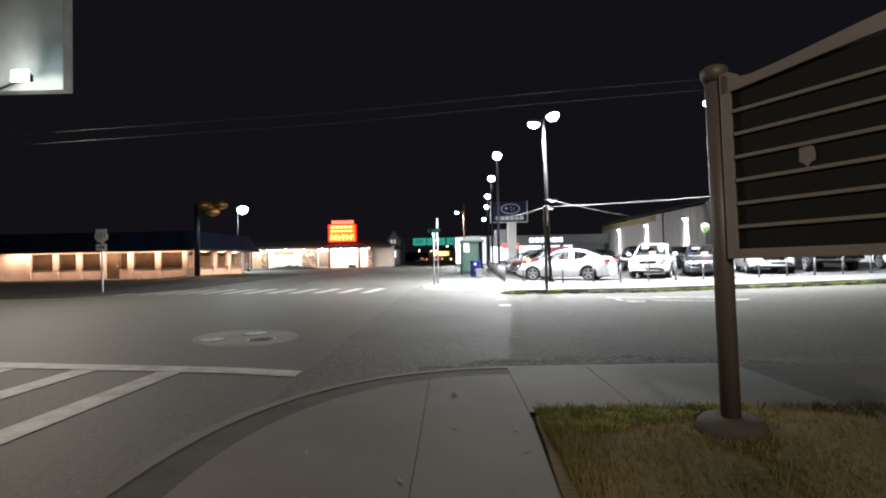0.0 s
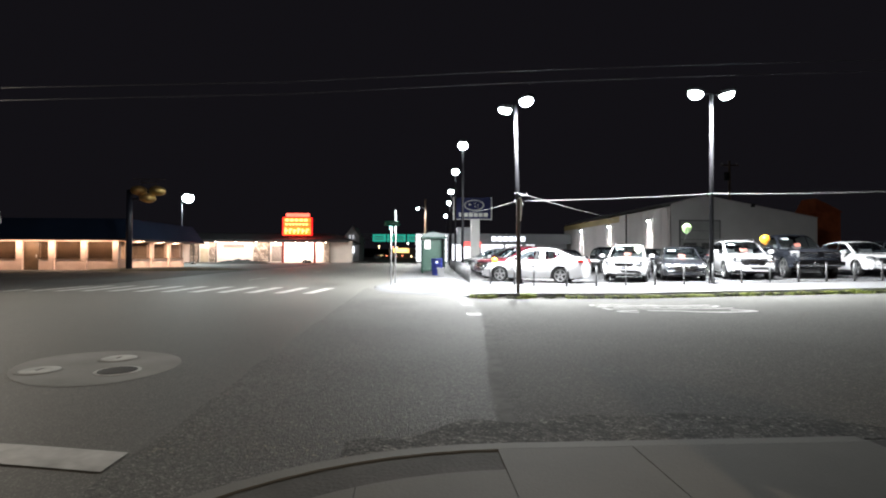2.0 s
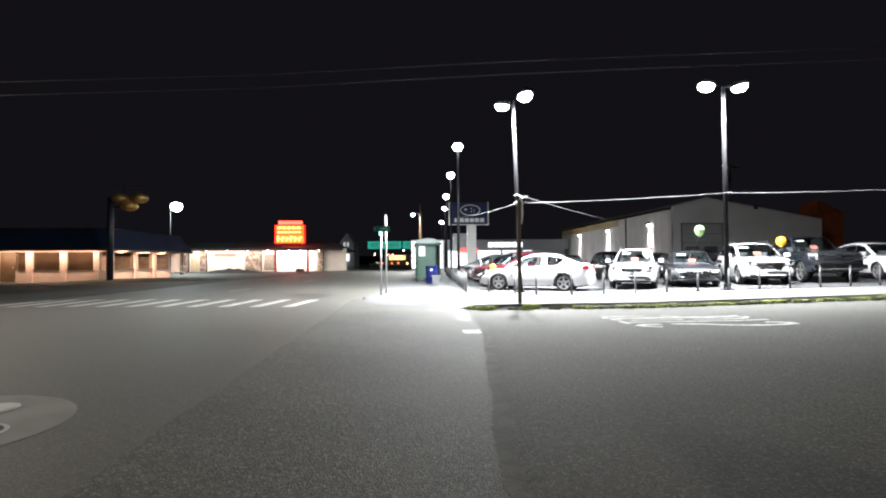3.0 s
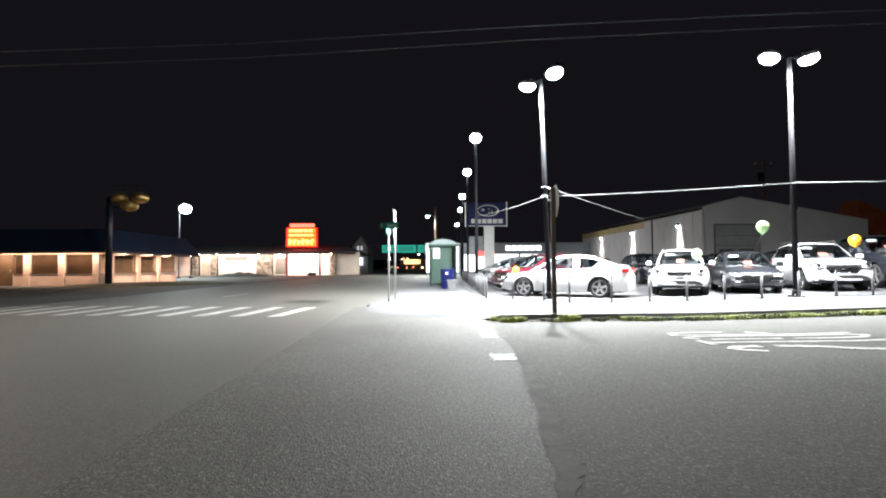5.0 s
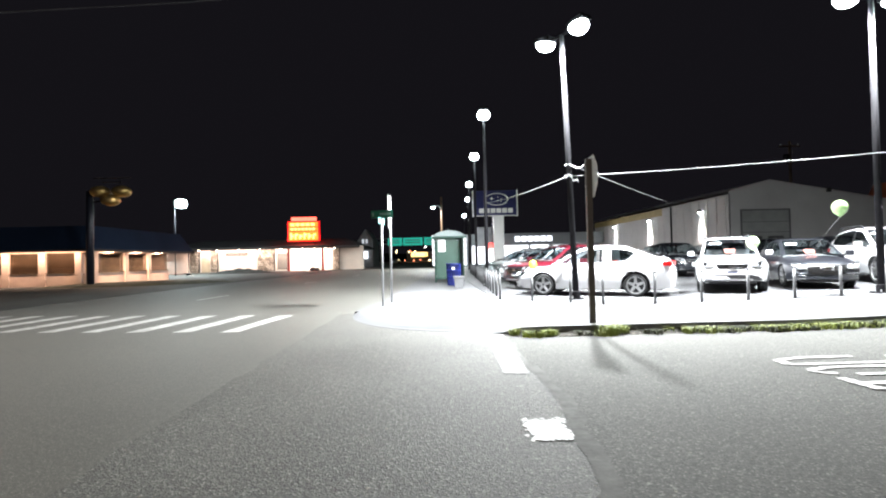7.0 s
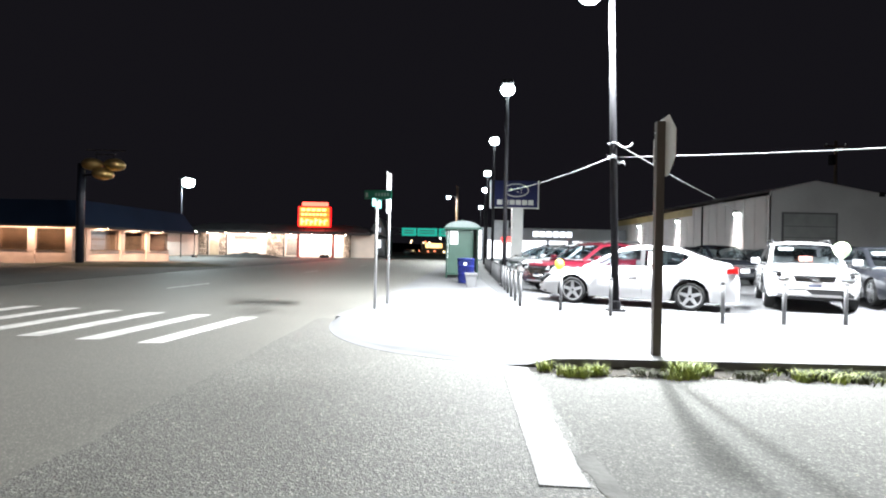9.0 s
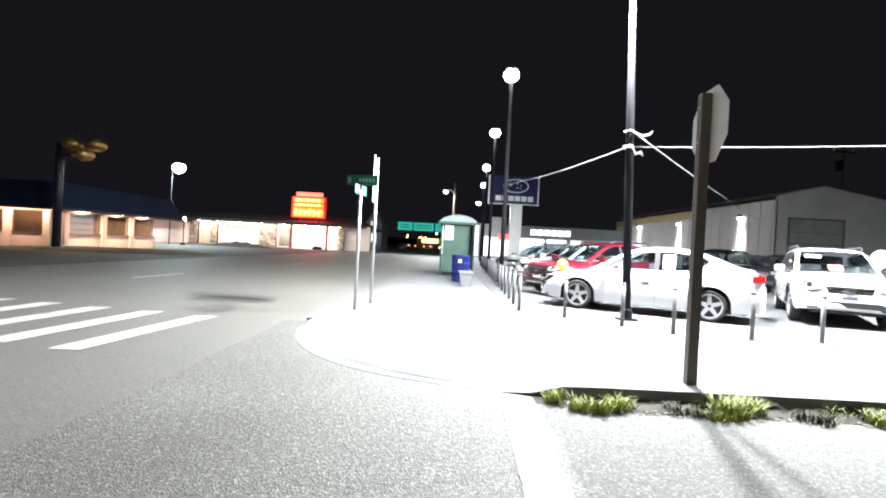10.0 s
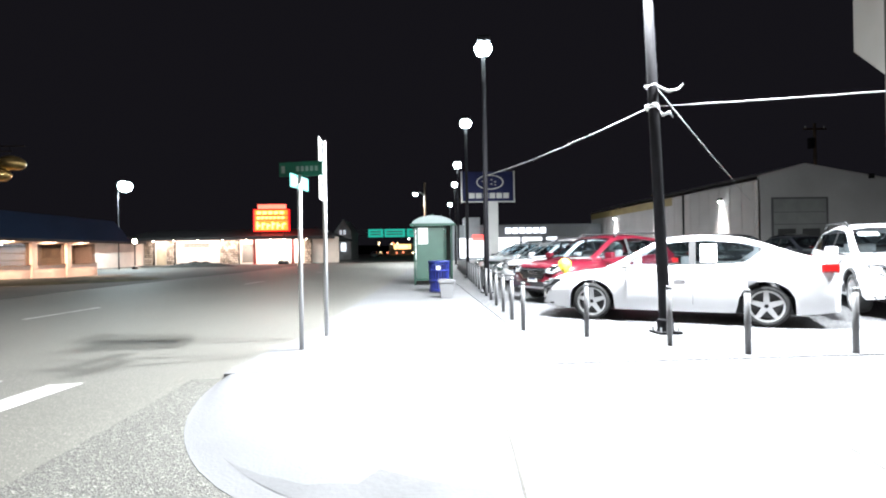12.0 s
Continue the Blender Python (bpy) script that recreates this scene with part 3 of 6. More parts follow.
# ---- lot lamps ----
def lot_lamp(x, y, z0, arm, label, heads=2, height=7.4, watts=HEAD_W, lean=(0, 0), aim=(0, 0)):
    """A pole with two flood heads on an arm in plan direction arm, in degrees."""
    t = thing("lot_lamp", label, "street lamp", pose(x, y, z0, *lean), "car lot lamps")
    part("base", boxed(-0.17, -0.17, 0, 0.17, 0.17, 0.035, bevel=0.006), POLE_DARK, t)
    part("collar", lathe(bmesh.new(), [(0.115, 0.03), (0.115, 0.2), (0.1, 0.22), (0.08, 0.22)], seg=12), POLE_DARK, t)
    for bx, by in ((0.13, 0.13), (-0.13, 0.13), (0.13, -0.13), (-0.13, -0.13)):
        part("bolt", lathe(bmesh.new(), [(0.014, 0.03), (0.014, 0.09), (0.008, 0.1)], bx, by, seg=6), STEEL, t)
    part("pole", tube([(0, 0, 0.03), (0, 0, 3.5), (0, 0, height)], [0.085, 0.075, 0.058], seg=14), POLE_DARK, t, smooth=True)
    a = math.radians(arm)
    d = Vector((math.cos(a), math.sin(a), 0))
    part("crossarm", tube([-d * 0.34 + Vector((0, 0, height - 0.02)), d * 0.34 + Vector((0, 0, height - 0.02))], 0.03, seg=8), POLE_DARK, t)
    for s in ((-1, 1) if heads == 2 else (0,)):
        tilt = math.radians(-12 * s)
        m = Matrix.Translation(d * s * 0.62 + Vector((0, 0, height + 0.02))) @ Matrix.Rotation(a, 4, "Z") @ Matrix.Rotation(tilt, 4, "Y")
        bm = bmesh.new()
        box(bm, -0.3, -0.2, -0.02, 0.3, 0.2, 0.13, bevel=0.04)
        bmesh.ops.transform(bm, matrix=m, verts=bm.verts)
        h = part("flood_head", bm, POLE_DARK, t)
        # lens drawn oversize, so its shape takes in some of the glare
        bm = lathe(bmesh.new(), [(0.27, -0.03), (0.26, -0.12), (0.17, -0.21), (0.03, -0.24)] if heads == 2 else [(0.16, 0.0), (0.25, -0.1), (0.26, -0.2), (0.18, -0.34), (0.03, -0.4)], seg=16)
        bmesh.ops.transform(bm, matrix=m, verts=bm.verts)
        part("lens", bm, LAMP_LENS, h, "glaring white flood lens", smooth=True)
    if watts:
        for s in ((-1, 1) if heads == 2 else (0,)):
            c = t.matrix_world @ (Vector((0, 0, height - 0.3)) + d * s * 0.62)
            flood("flood", c, c + Vector((aim[0], aim[1], -1)), watts * (1 if heads == 2 else 1.6), (0.97, 1.0, 0.985))
    return t


lot_lamp(4.62, 22.75, 0.06, -58, "tall grey lot lamp with two glaring flood heads", lean=(-2.3, -1.0), watts=HEAD_W * 0.92, aim=(-0.2, 0.06))
lot_lamp(11.85, 21.35, 0.15, 0, "tall grey lot lamp with two glaring flood heads", watts=HEAD_W * 0.76, aim=(0.08, 0.24))
lot_lamp(3.05, 30.4, 0.06, 87, "tall grey lot lamp beside the pavement fence", heads=1, watts=HEAD_W * 1.3, aim=(-0.35, 0.15))
for x, y in ((3.4, 39.2), (3.96, 50.7), (4.6, 61.2), (5.5, 81.0)):
    lot_lamp(x, y, 0.06, 87, "tall grey lot lamp beside the pavement fence", heads=1, watts=HEAD_W * 1.3, aim=(-0.35, 0.15))


# ---- bollards ----
def bollard(x, y, z):
    t = thing("bollard", "short grey steel pipe bollard with a capped top", "bollard", pose(x, y, z), "bollards round the lot")
    part("pipe", tube([(0, 0, 0), (0, 0, 0.73)], 0.035, seg=12), BOLLARD_M, t, smooth=True)
    part("cap", lathe(bmesh.new(), [(0.038, 0.72), (0.038, 0.745), (0.03, 0.765), (0.01, 0.77)], seg=12), BOLLARD_M, t, smooth=True)
    return t


b0 = bollard(2.62, 23.33, far_z(2.6, 23))
spots = [(2.62 + 0.045 * (1.22 * i), 23.33 + 1.22 * i) for i in range(1, 22)]
spots += [(3.39, 22.62), (4.22, 21.85), (4.83, 21.2)] + [(6.05 + 1.13 * i, 21.08 - 0.01 * i) for i in range(15)]
for x, y in spots:
    copy_thing(b0, pose(x, y, far_z(x, y) + (0.012 if y > 21 and x > 2.5 else 0)))


# ---- ropes ----
def rope(name, label, pts, sag, r=0.016, mat=None, group="", category="rope"):
    """A line that hangs between points, with sag in metres between each pair."""
    t = thing(name, label, category, group=group)
    run = []
    for (a, b), s in zip(zip(pts, pts[1:]), sag):
        a, b = Vector(a), Vector(b)
        for k in range(12):
            u = k / 12
            run.append(a.lerp(b, u) - Vector((0, 0, 4 * s * u * (1 - u))))
    run.append(Vector(pts[-1]))
    part("strand", tube(run, r, seg=6), mat or ROPE, t, smooth=True)
    return t


TOP = 3.44
rope("pennant_rope", "white plastic rope strung between the lot lamps", [(3.1, 30.4, 3.55), (4.5, 22.85, TOP), (11.85, 21.28, 3.63), (20.0, 20.2, 3.75)], [0.08, 0.05, 0.06], 0.009)
rope("stay_rope", "white rope running back across the lot", [(4.55, 22.85, 3.78), (11.0, 31.1, 3.58), (17.2, 39.1, 3.5)], [0.03, 0.05], 0.008)
knot = thing("rope_knot", "tangled white rope ends tied round the lamp pole", "rope")
for k, z in enumerate((TOP - 0.02, TOP + 0.02, 3.75)):
    part("loop", tube([(4.53 + 0.09 * math.cos(a), 22.88 + 0.09 * math.sin(a), z + 0.01 * math.sin(3 * a)) for a in [i * math.pi / 8 for i in range(17)]], 0.015, seg=6), ROPE, knot, smooth=True)
part("loose_end", tube([(4.6, 22.84, 3.74), (4.74, 22.76, 3.64), (4.86, 22.7, 3.66), (4.91, 22.68, 3.73)], [0.022, 0.022, 0.018, 0.008], seg=6), ROPE, knot, smooth=True)
part("loose_end", tube([(4.6, 22.82, TOP - 0.02), (4.64, 22.76, TOP - 0.15), (4.72, 22.72, TOP - 0.12), (4.76, 22.7, TOP - 0.2)], [0.02, 0.028, 0.028, 0.012], seg=6), ROPE, knot, smooth=True)


# ---- traffic signs ----
def octagon(bm, r, y0, y1, cz):
    lo = [bm.verts.new((r * math.cos(a), y0, cz + r * math.sin(a))) for a in [math.pi / 8 + k * math.pi / 4 for k in range(8)]]
    hi = [bm.verts.new((v.co.x, y1, v.co.z)) for v in lo]
    bm.faces.new(lo)
    bm.faces.new(hi[::-1])
    for k in range(8):
        bm.faces.new((lo[k], hi[k], hi[(k + 1) % 8], lo[(k + 1) % 8]))
    return bm


stop = thing("stop_sign", "stop sign seen from its bare back on a square dark post", "traffic sign", pose(3.545, 18.0, far_z(3.6, 18) - 0.02, 0, 0, -93))
part("post", boxed(-0.05, -0.05, -0.05, 0.05, 0.05, 2.94, bevel=0.006), POST_BROWN, stop)
part("plate", octagon(bmesh.new(), 0.405, 0.052, 0.056, 2.62), SIGN_BACK, stop, "bare aluminium octagon plate")
face = part("face", octagon(bmesh.new(), 0.4, 0.057, 0.059, 2.62), surface("stop_red", (0.45, 0.02, 0.02), 0.4, vary=0.05, bump=0.02), stop)
lettering("legend", "STOP", 0.28, WHITE_SHEET, Matrix.Translation((0, 0.061, 2.62)) @ Matrix.Rotation(math.pi, 4, "Z") @ Matrix.Rotation(math.pi / 2, 4, "X"), stop)
for z in (2.45, 2.8):
    part("bolt", tube([(0, -0.062, z), (0, 0.05, z)], 0.012, seg=6), STEEL, stop)

name_post = thing("street_name_sign", "green street name blades on a thin round steel post", "street sign", pose(-0.58, 22.27, far_z(-0.6, 22)))
part("post", tube([(0, 0, -0.05), (0, 0, 2.28)], 0.03, seg=12), STEEL, name_post, smooth=True)
part("cap", lathe(bmesh.new(), [(0.036, 2.2), (0.036, 2.3), (0.02, 2.32)], seg=12), STEEL, name_post)
bm = boxed(-0.3, -0.004, 2.3, 0.3, 0.004, 2.49)
blade = part("blade", bm, SIGN_GREEN, name_post)
blade.matrix_local = Matrix.Translation((0.02, 0, 0)) @ Matrix.Rotation(math.radians(-12), 4, "Z")
LEGEND = surface("sign_legend_dim", (0.25, 0.3, 0.28), 0.5, vary=0.1, bump=0.02)
part("letter_bar", boxed(-0.27, -0.006, 2.345, -0.22, -0.0045, 2.44), LEGEND, blade)
for k in range(5):
    part("letter_bar", boxed(-0.06 + 0.065 * k, -0.006, 2.365, -0.02 + 0.065 * k, -0.0045, 2.43), LEGEND, blade)
bm = boxed(-0.3, -0.004, 2.13, 0.3, 0.004, 2.3)
# paler green paints in the sheen of this reflective blade
blade = part("blade", bm, surface("sign_sheen", (0.1, 0.34, 0.3), 0.4, vary=0.1, bump=0.02), name_post, "green blade with its sheen painted pale, seen nearly edge-on")
blade.matrix_local = Matrix.Rotation(math.radians(80), 4, "Z")
for k in range(5):
    part("letter_bar", boxed(-0.22 + 0.09 * k, -0.006, 2.17, -0.16 + 0.09 * k, -0.0045, 2.25), WHITE_SHEET, blade)

post2 = thing("traffic_sign", "tall sign post with two plates seen edge-on", "traffic sign", pose(-0.44, 23.35, far_z(-0.4, 23)))
part("post", tube([(0, 0, -0.05), (0, 0, 3.0)], 0.032, seg=12), STEEL, post2, smooth=True)
bm = boxed(-0.28, -0.004, 2.46, 0.28, 0.004, 3.02, bevel=0.003)
p = part("plate", bm, SIGN_BACK, post2)
p.matrix_local = Matrix.Translation((-0.04, 0, 0)) @ Matrix.Rotation(math.radians(92), 4, "Z")
bm = boxed(-0.28, -0.004, 2.08, 0.28, 0.004, 2.46, bevel=0.003)
p = part("plate", bm, SIGN_BACK, post2)
p.matrix_local = Matrix.Translation((-0.04, 0, 0)) @ Matrix.Rotation(math.radians(92), 4, "Z")

route = thing("route_sign", "white route shield over an arrow plate on a steel post", "traffic sign", pose(-15.3, 22.2, -0.12))
part("post", tube([(0, 0, -0.05), (0, 0, 2.85)], 0.05, seg=8), STEEL, route)
bm = bmesh.new()
shield = [(0.0, -0.32), (0.16, -0.28), (0.29, -0.14), (0.3, 0.02), (0.24, 0.16), (0.28, 0.26), (0.2, 0.31), (0.1, 0.27), (0, 0.3), (-0.1, 0.27), (-0.2, 0.31), (-0.28, 0.26), (-0.24, 0.16), (-0.3, 0.02), (-0.29, -0.14), (-0.16, -0.28)]
lo = [bm.verts.new((x, -0.06, 2.62 + z)) for x, z in shield]
hi = [bm.verts.new((x, -0.052, 2.62 + z)) for x, z in shield]
bm.faces.new(lo)
bm.faces.new(hi[::-1])
for k in range(16):
    bm.faces.new((lo[k], hi[k], hi[(k + 1) % 16], lo[(k + 1) % 16]))
sh = part("shield", bm, WHITE_SHEET, route)
lettering("number", "101", 0.3, BLACK, Matrix.Translation((0, -0.064, 2.6)) @ Matrix.Rotation(math.pi / 2, 4, "X"), sh, 0.002)
pl = part("arrow_plate", boxed(-0.24, -0.06, 1.95, 0.24, -0.052, 2.25, bevel=0.003), WHITE_SHEET, route)
bm = boxed(-0.16, -0.066, 2.08, 0.06, -0.062, 2.12)
v = [bm.verts.new(c) for c in ((0.05, -0.066, 2.03), (0.17, -0.066, 2.1), (0.05, -0.066, 2.17))]
bm.faces.new(v)
part("arrow", bm, BLACK, pl)

# ---- letter board sign on the near lawn ----
board = thing("letter_board_sign", "empty black letter board with grey rails between brown posts", "sign", Matrix.Translation((1.84, 3.02, 0.145)) @ Matrix.Rotation(0.018, 4, Vector((-0.5, -0.87, 0))) @ pose(0, 0, 0, 0, 0, -61))
for k, x in enumerate((0.0, 2.35)):
    p = part("post", tube([(x, 0, 0), (x, 0, 2.13)], 0.056, seg=18), POST_GREY, board, smooth=True)
    part("cap", lathe(bmesh.new(), [(0.062, 2.1), (0.076, 2.14), (0.076, 2.18), (0.05, 2.2)], x, 0, 0, seg=18), POST_GREY, p, smooth=True)
    part("footing", lathe(bmesh.new(), [(0.19, -0.05), (0.19, 0.05), (0.165, 0.08), (0.07, 0.09)], x, 0, 0, seg=20), CONCRETE_DARK, p, smooth=True)
part("panel", boxed(0.1, -0.03, 1.06, 2.22, 0.03, 2.04), BOARD_BLACK, board)
part("side_rail", boxed(0.06, -0.05, 1.03, 0.12, 0.05, 2.12, bevel=0.008), FRAME_GREY, board)
part("side_rail", boxed(2.19, -0.05, 1.03, 2.25, 0.05, 2.12, bevel=0.008), FRAME_GREY, board)
part("bottom_rail", boxed(0.124, -0.05, 1.03, 2.178, 0.05, 1.085, bevel=0.008), FRAME_GREY, board)
for k in range(6):
    z = 1.203 + 0.1345 * k
    part("rail", boxed(0.124, -0.044, z, 2.178, 0.044, z + 0.02, bevel=0.004), FRAME_GREY, board)
bm = bmesh.new()
us = [k / 24 for k in range(25)]
arch = [(0.06 + 2.19 * u, 2.06 + 0.1 * math.sin(math.pi * u) ** 2 + 0.06 * max(0, 1 - min(u, 1 - u) / 0.07) ** 1.5) for u in us]
low = [(0.06 + 2.19 * u, 2.0 + 0.07 * math.sin(math.pi * u) ** 1.4) for u in us]
f = [[bm.verts.new((x, y, z)) for x, z in line] for line, y in ((arch, -0.05), (low, -0.05), (low, 0.05), (arch, 0.05))]
for k in range(len(arch) - 1):
    for a in range(4):
        bm.faces.new((f[a][k], f[a][k + 1], f[(a + 1) % 4][k + 1], f[(a + 1) % 4][k]))
part("arched_top", bm, FRAME_GREY, board)
bm = bmesh.new()
vs = [bm.verts.new((0.5 + 0.04 * r * math.cos(a), -0.034, 1.56 + 0.06 * r * math.sin(a))) for a, r in [(k * math.pi / 6, 1 + 0.15 * math.sin(3 * k)) for k in range(12)]]
bm.faces.new(vs)
part("scuff", bm, FRAME_GREY, board, "pale scuff on the black board")

# ---- pole sign across the street ----
big = thing("pole_sign", "large pale box sign high on a pole with a floodlight", "sign", pose(-17.7, 19.4, 0.65))
part("pole", tube([(-0.6, 0, -0.75), (-0.6, 0, 7.6)], 0.18, seg=14), POLE_DARK, big, smooth=True)
part("cabinet", boxed(-3.6, -0.25, 7.35, 3.05, 0.25, 12.5, bevel=0.02), surface("sign_cabinet_pale", (0.5, 0.52, 0.5), 0.6, vary=0.1, bump=0.03), big)
part("bracket", tube([(-0.6, -0.2, 7.0), (2.3, -1.25, 7.4)], 0.04, seg=8), POLE_DARK, big)
fl = part("floodlight", boxed(2.1, -1.4, 7.35, 2.6, -1.1, 7.6, bevel=0.03), POLE_DARK, big)
part("lens", boxed(2.07, -1.46, 7.28, 2.68, -1.402, 7.66), BULB_COLD, fl, "glaring floodlight lens")
area_lamp("sign_flood", (-15.4, 17.8, 8.0), (-6.0, 8.0, 0.0), 560, (1.0, 0.9, 0.74), 0.4)
area_lamp("sign_wash", (-15.6, 17.6, 7.6), (-16.5, 19.2, 10.5), 60, (1.0, 0.97, 0.9), 0.3)

# ---- assumed street lamp behind the near corner ----
# unseen; added to give the warm light on the post and lawn
cl = thing("street_lamp", "unseen street lamp with a warm head, assumed behind the near corner", "street lamp", pose(2.6, -9.0, 0.0))
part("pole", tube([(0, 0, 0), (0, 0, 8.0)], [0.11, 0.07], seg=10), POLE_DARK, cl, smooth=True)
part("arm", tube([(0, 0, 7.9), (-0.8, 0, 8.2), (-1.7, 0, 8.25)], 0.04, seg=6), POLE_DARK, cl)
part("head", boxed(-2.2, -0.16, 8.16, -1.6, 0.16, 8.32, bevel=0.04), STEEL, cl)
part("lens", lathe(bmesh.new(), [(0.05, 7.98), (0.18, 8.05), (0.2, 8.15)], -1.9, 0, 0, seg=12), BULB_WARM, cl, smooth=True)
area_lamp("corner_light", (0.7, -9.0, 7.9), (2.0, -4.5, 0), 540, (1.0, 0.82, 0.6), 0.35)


# ---- restaurant across the main street ----
VZ = -0.06
hall = thing("restaurant", "low pink stucco building with brown windows and a blue mansard roof", "building")
FY, SX, END = 43.3, -22.0, 53.25
SILL, HEAD, EAVE = 0.82, 2.2, 2.36
INSIDE = surface("dim_interior", (0.3, 0.2, 0.13), 0.8, vary=0.2, bump=0.1)
FLOORBRD = surface("interior_floor", (0.1, 0.07, 0.05), 0.8, vary=0.2, bump=0.1)
BLIND = surface("brown_blind", (0.2, 0.11, 0.055), 0.7, vary=0.2, grain=14, bump=0.15)
piers_x = [-22.72, -25.1, -27.49, -29.87, -31.97, -34.02, -36.4]
# front: low wall, piers, lintel
part("front_wall", boxed(-36.4, FY, VZ - 0.1, -29.92, FY + 0.25, SILL), STUCCO, hall)
part("front_wall", boxed(-28.49, FY, VZ - 0.1, SX, FY + 0.25, SILL), STUCCO, hall)
part("front_wall", boxed(-46, FY, VZ - 0.1, -36.4, FY + 0.25, HEAD), STUCCO, hall)
part("lintel", boxed(-46, FY - 0.02, HEAD, SX + 0.02, FY + 0.25, EAVE + 0.1), STUCCO, hall)
for x in piers_x:
    part("pier", boxed(x - 0.22, FY - 0.12, VZ - 0.1, x + 0.22, FY + 0.25, HEAD, bevel=0.02), STUCCO, hall)
part("door", boxed(-29.63, FY + 0.08, VZ, -28.49, FY + 0.14, HEAD), WOOD_BROWN, hall, "brown panelled door")
part("door_handle", tube([(-28.68, FY + 0.02, 0.95), (-28.68, FY + 0.02, 1.15)], 0.02, seg=6), STEEL, hall)
for a, b in ((-28.4, -27.71), (-24.89, -22.93), (-27.28, -25.31), (-31.76, -30.08), (-33.81, -32.18), (-36.19, -34.23)):
    w = part("window", boxed(a, FY + 0.1, SILL + 0.05, b, FY + 0.112, HEAD), WINDOW, hall, "dark shop window pane")
    part("window_sill", boxed(a, FY - 0.06, SILL, b, FY + 0.1, SILL + 0.05), WOOD_BROWN, hall)
    for x0, x1, z0, z1 in ((a, a + 0.06, SILL + 0.05, HEAD), (b - 0.06, b, SILL + 0.05, HEAD), (a, b, HEAD - 0.06, HEAD)):
        part("window_frame", boxed(x0, FY + 0.06, z0, x1, FY + 0.1, z1), WOOD_BROWN, hall)
    blind = part("blind", boxed(a, FY + 0.15, SILL, b, FY + 0.165, HEAD), BLIND, hall, "drawn brown slatted blind")
# side along the street
part("side_wall", boxed(SX - 0.25, FY + 0.25, VZ - 0.1, SX, END + 0.1, SILL), STUCCO, hall)
part("lintel", boxed(SX - 0.25, FY + 0.25, HEAD, SX + 0.02, END + 0.1, EAVE + 0.1), STUCCO, hall)
piers_y = [43.76, 47.2, 50.25]
for y in piers_y:
    part("pier", boxed(SX - 0.25, y - 0.2, SILL - 0.9, SX + 0.12, y + 0.2, HEAD, bevel=0.02), STUCCO, hall)
for a, b in ((43.98, 46.98), (47.42, 50.03), (50.47, 53.2)):
    part("window", boxed(SX - 0.112, a, SILL + 0.05, SX - 0.1, b, HEAD), WINDOW, hall, "dark shop window pane")
    part("window_sill", boxed(SX - 0.1, a, SILL, SX + 0.06, b, SILL + 0.05), WOOD_BROWN, hall)
    part("window_frame", boxed(SX - 0.1, a, HEAD - 0.06, SX - 0.06, b, HEAD), WOOD_BROWN, hall)
    part("window_frame", boxed(SX - 0.1, a, SILL + 0.05, SX - 0.06, a + 0.06, HEAD - 0.062), WOOD_BROWN, hall)
    part("window_frame", boxed(SX - 0.1, b - 0.06, SILL + 0.05, SX - 0.06, b, HEAD - 0.062), WOOD_BROWN, hall)
part("inner_wall", boxed(SX - 1.5, FY + 0.4, VZ, SX - 1.4, END - 0.12, EAVE), INSIDE, hall)
part("floor", boxed(-46, FY + 0.26, VZ - 0.1, SX - 0.26, 55.9, VZ), FLOORBRD, hall)
part("ceiling_panel", boxed(-46, FY + 0.26, EAVE + 0.1, SX - 0.26, 55.9, EAVE + 0.15), INSIDE, hall)
part("back_wall", boxed(-46, 55.9, VZ - 0.1, SX - 5.0, 56.1, EAVE), STUCCO, hall)
part("end_wall", boxed(SX - 5, END - 0.1, VZ - 0.1, SX - 0.26, END + 0.1, EAVE + 0.1), STUCCO, hall)
# mansard roof: two sloped faces with a soffit
bm = bmesh.new()
o = [(-46.5, FY - 0.7, EAVE), (SX + 0.7, FY - 0.7, EAVE), (SX + 0.7, 56.6, EAVE), (-46.5, 56.6, EAVE)]
i_ = [(-46.5, FY + 0.2, 4.0), (SX - 0.2, FY + 0.2, 4.0), (SX - 0.2, 55.8, 4.0), (-46.5, 55.8, 4.0)]
ov, iv = [bm.verts.new(p) for p in o], [bm.verts.new(p) for p in i_]
bm.faces.new(ov)
bm.faces.new(iv)
for k in range(4):
    bm.faces.new((ov[k], ov[(k + 1) % 4], iv[(k + 1) % 4], iv[k]))
part("roof", bm, ROOF_BLUE, hall, "dark blue mansard roof")
part("fascia", boxed(-46.5, FY - 0.72, EAVE - 0.1, SX + 0.72, FY - 0.7, EAVE + 0.06), ROOF_DARK, hall)
part("fascia", boxed(SX + 0.7, FY - 0.7, EAVE - 0.1, SX + 0.72, 56.6, EAVE + 0.06), ROOF_DARK, hall)


def downlight(x, y, z, parent, mat=None):
    part("downlight", lathe(bmesh.new(), [(0.07, 0), (0.09, 0.05), (0.09, 0.09)], x, y, z - 0.09, seg=10), mat or BULB_WARM, parent, "small glowing eave lamp", smooth=True)


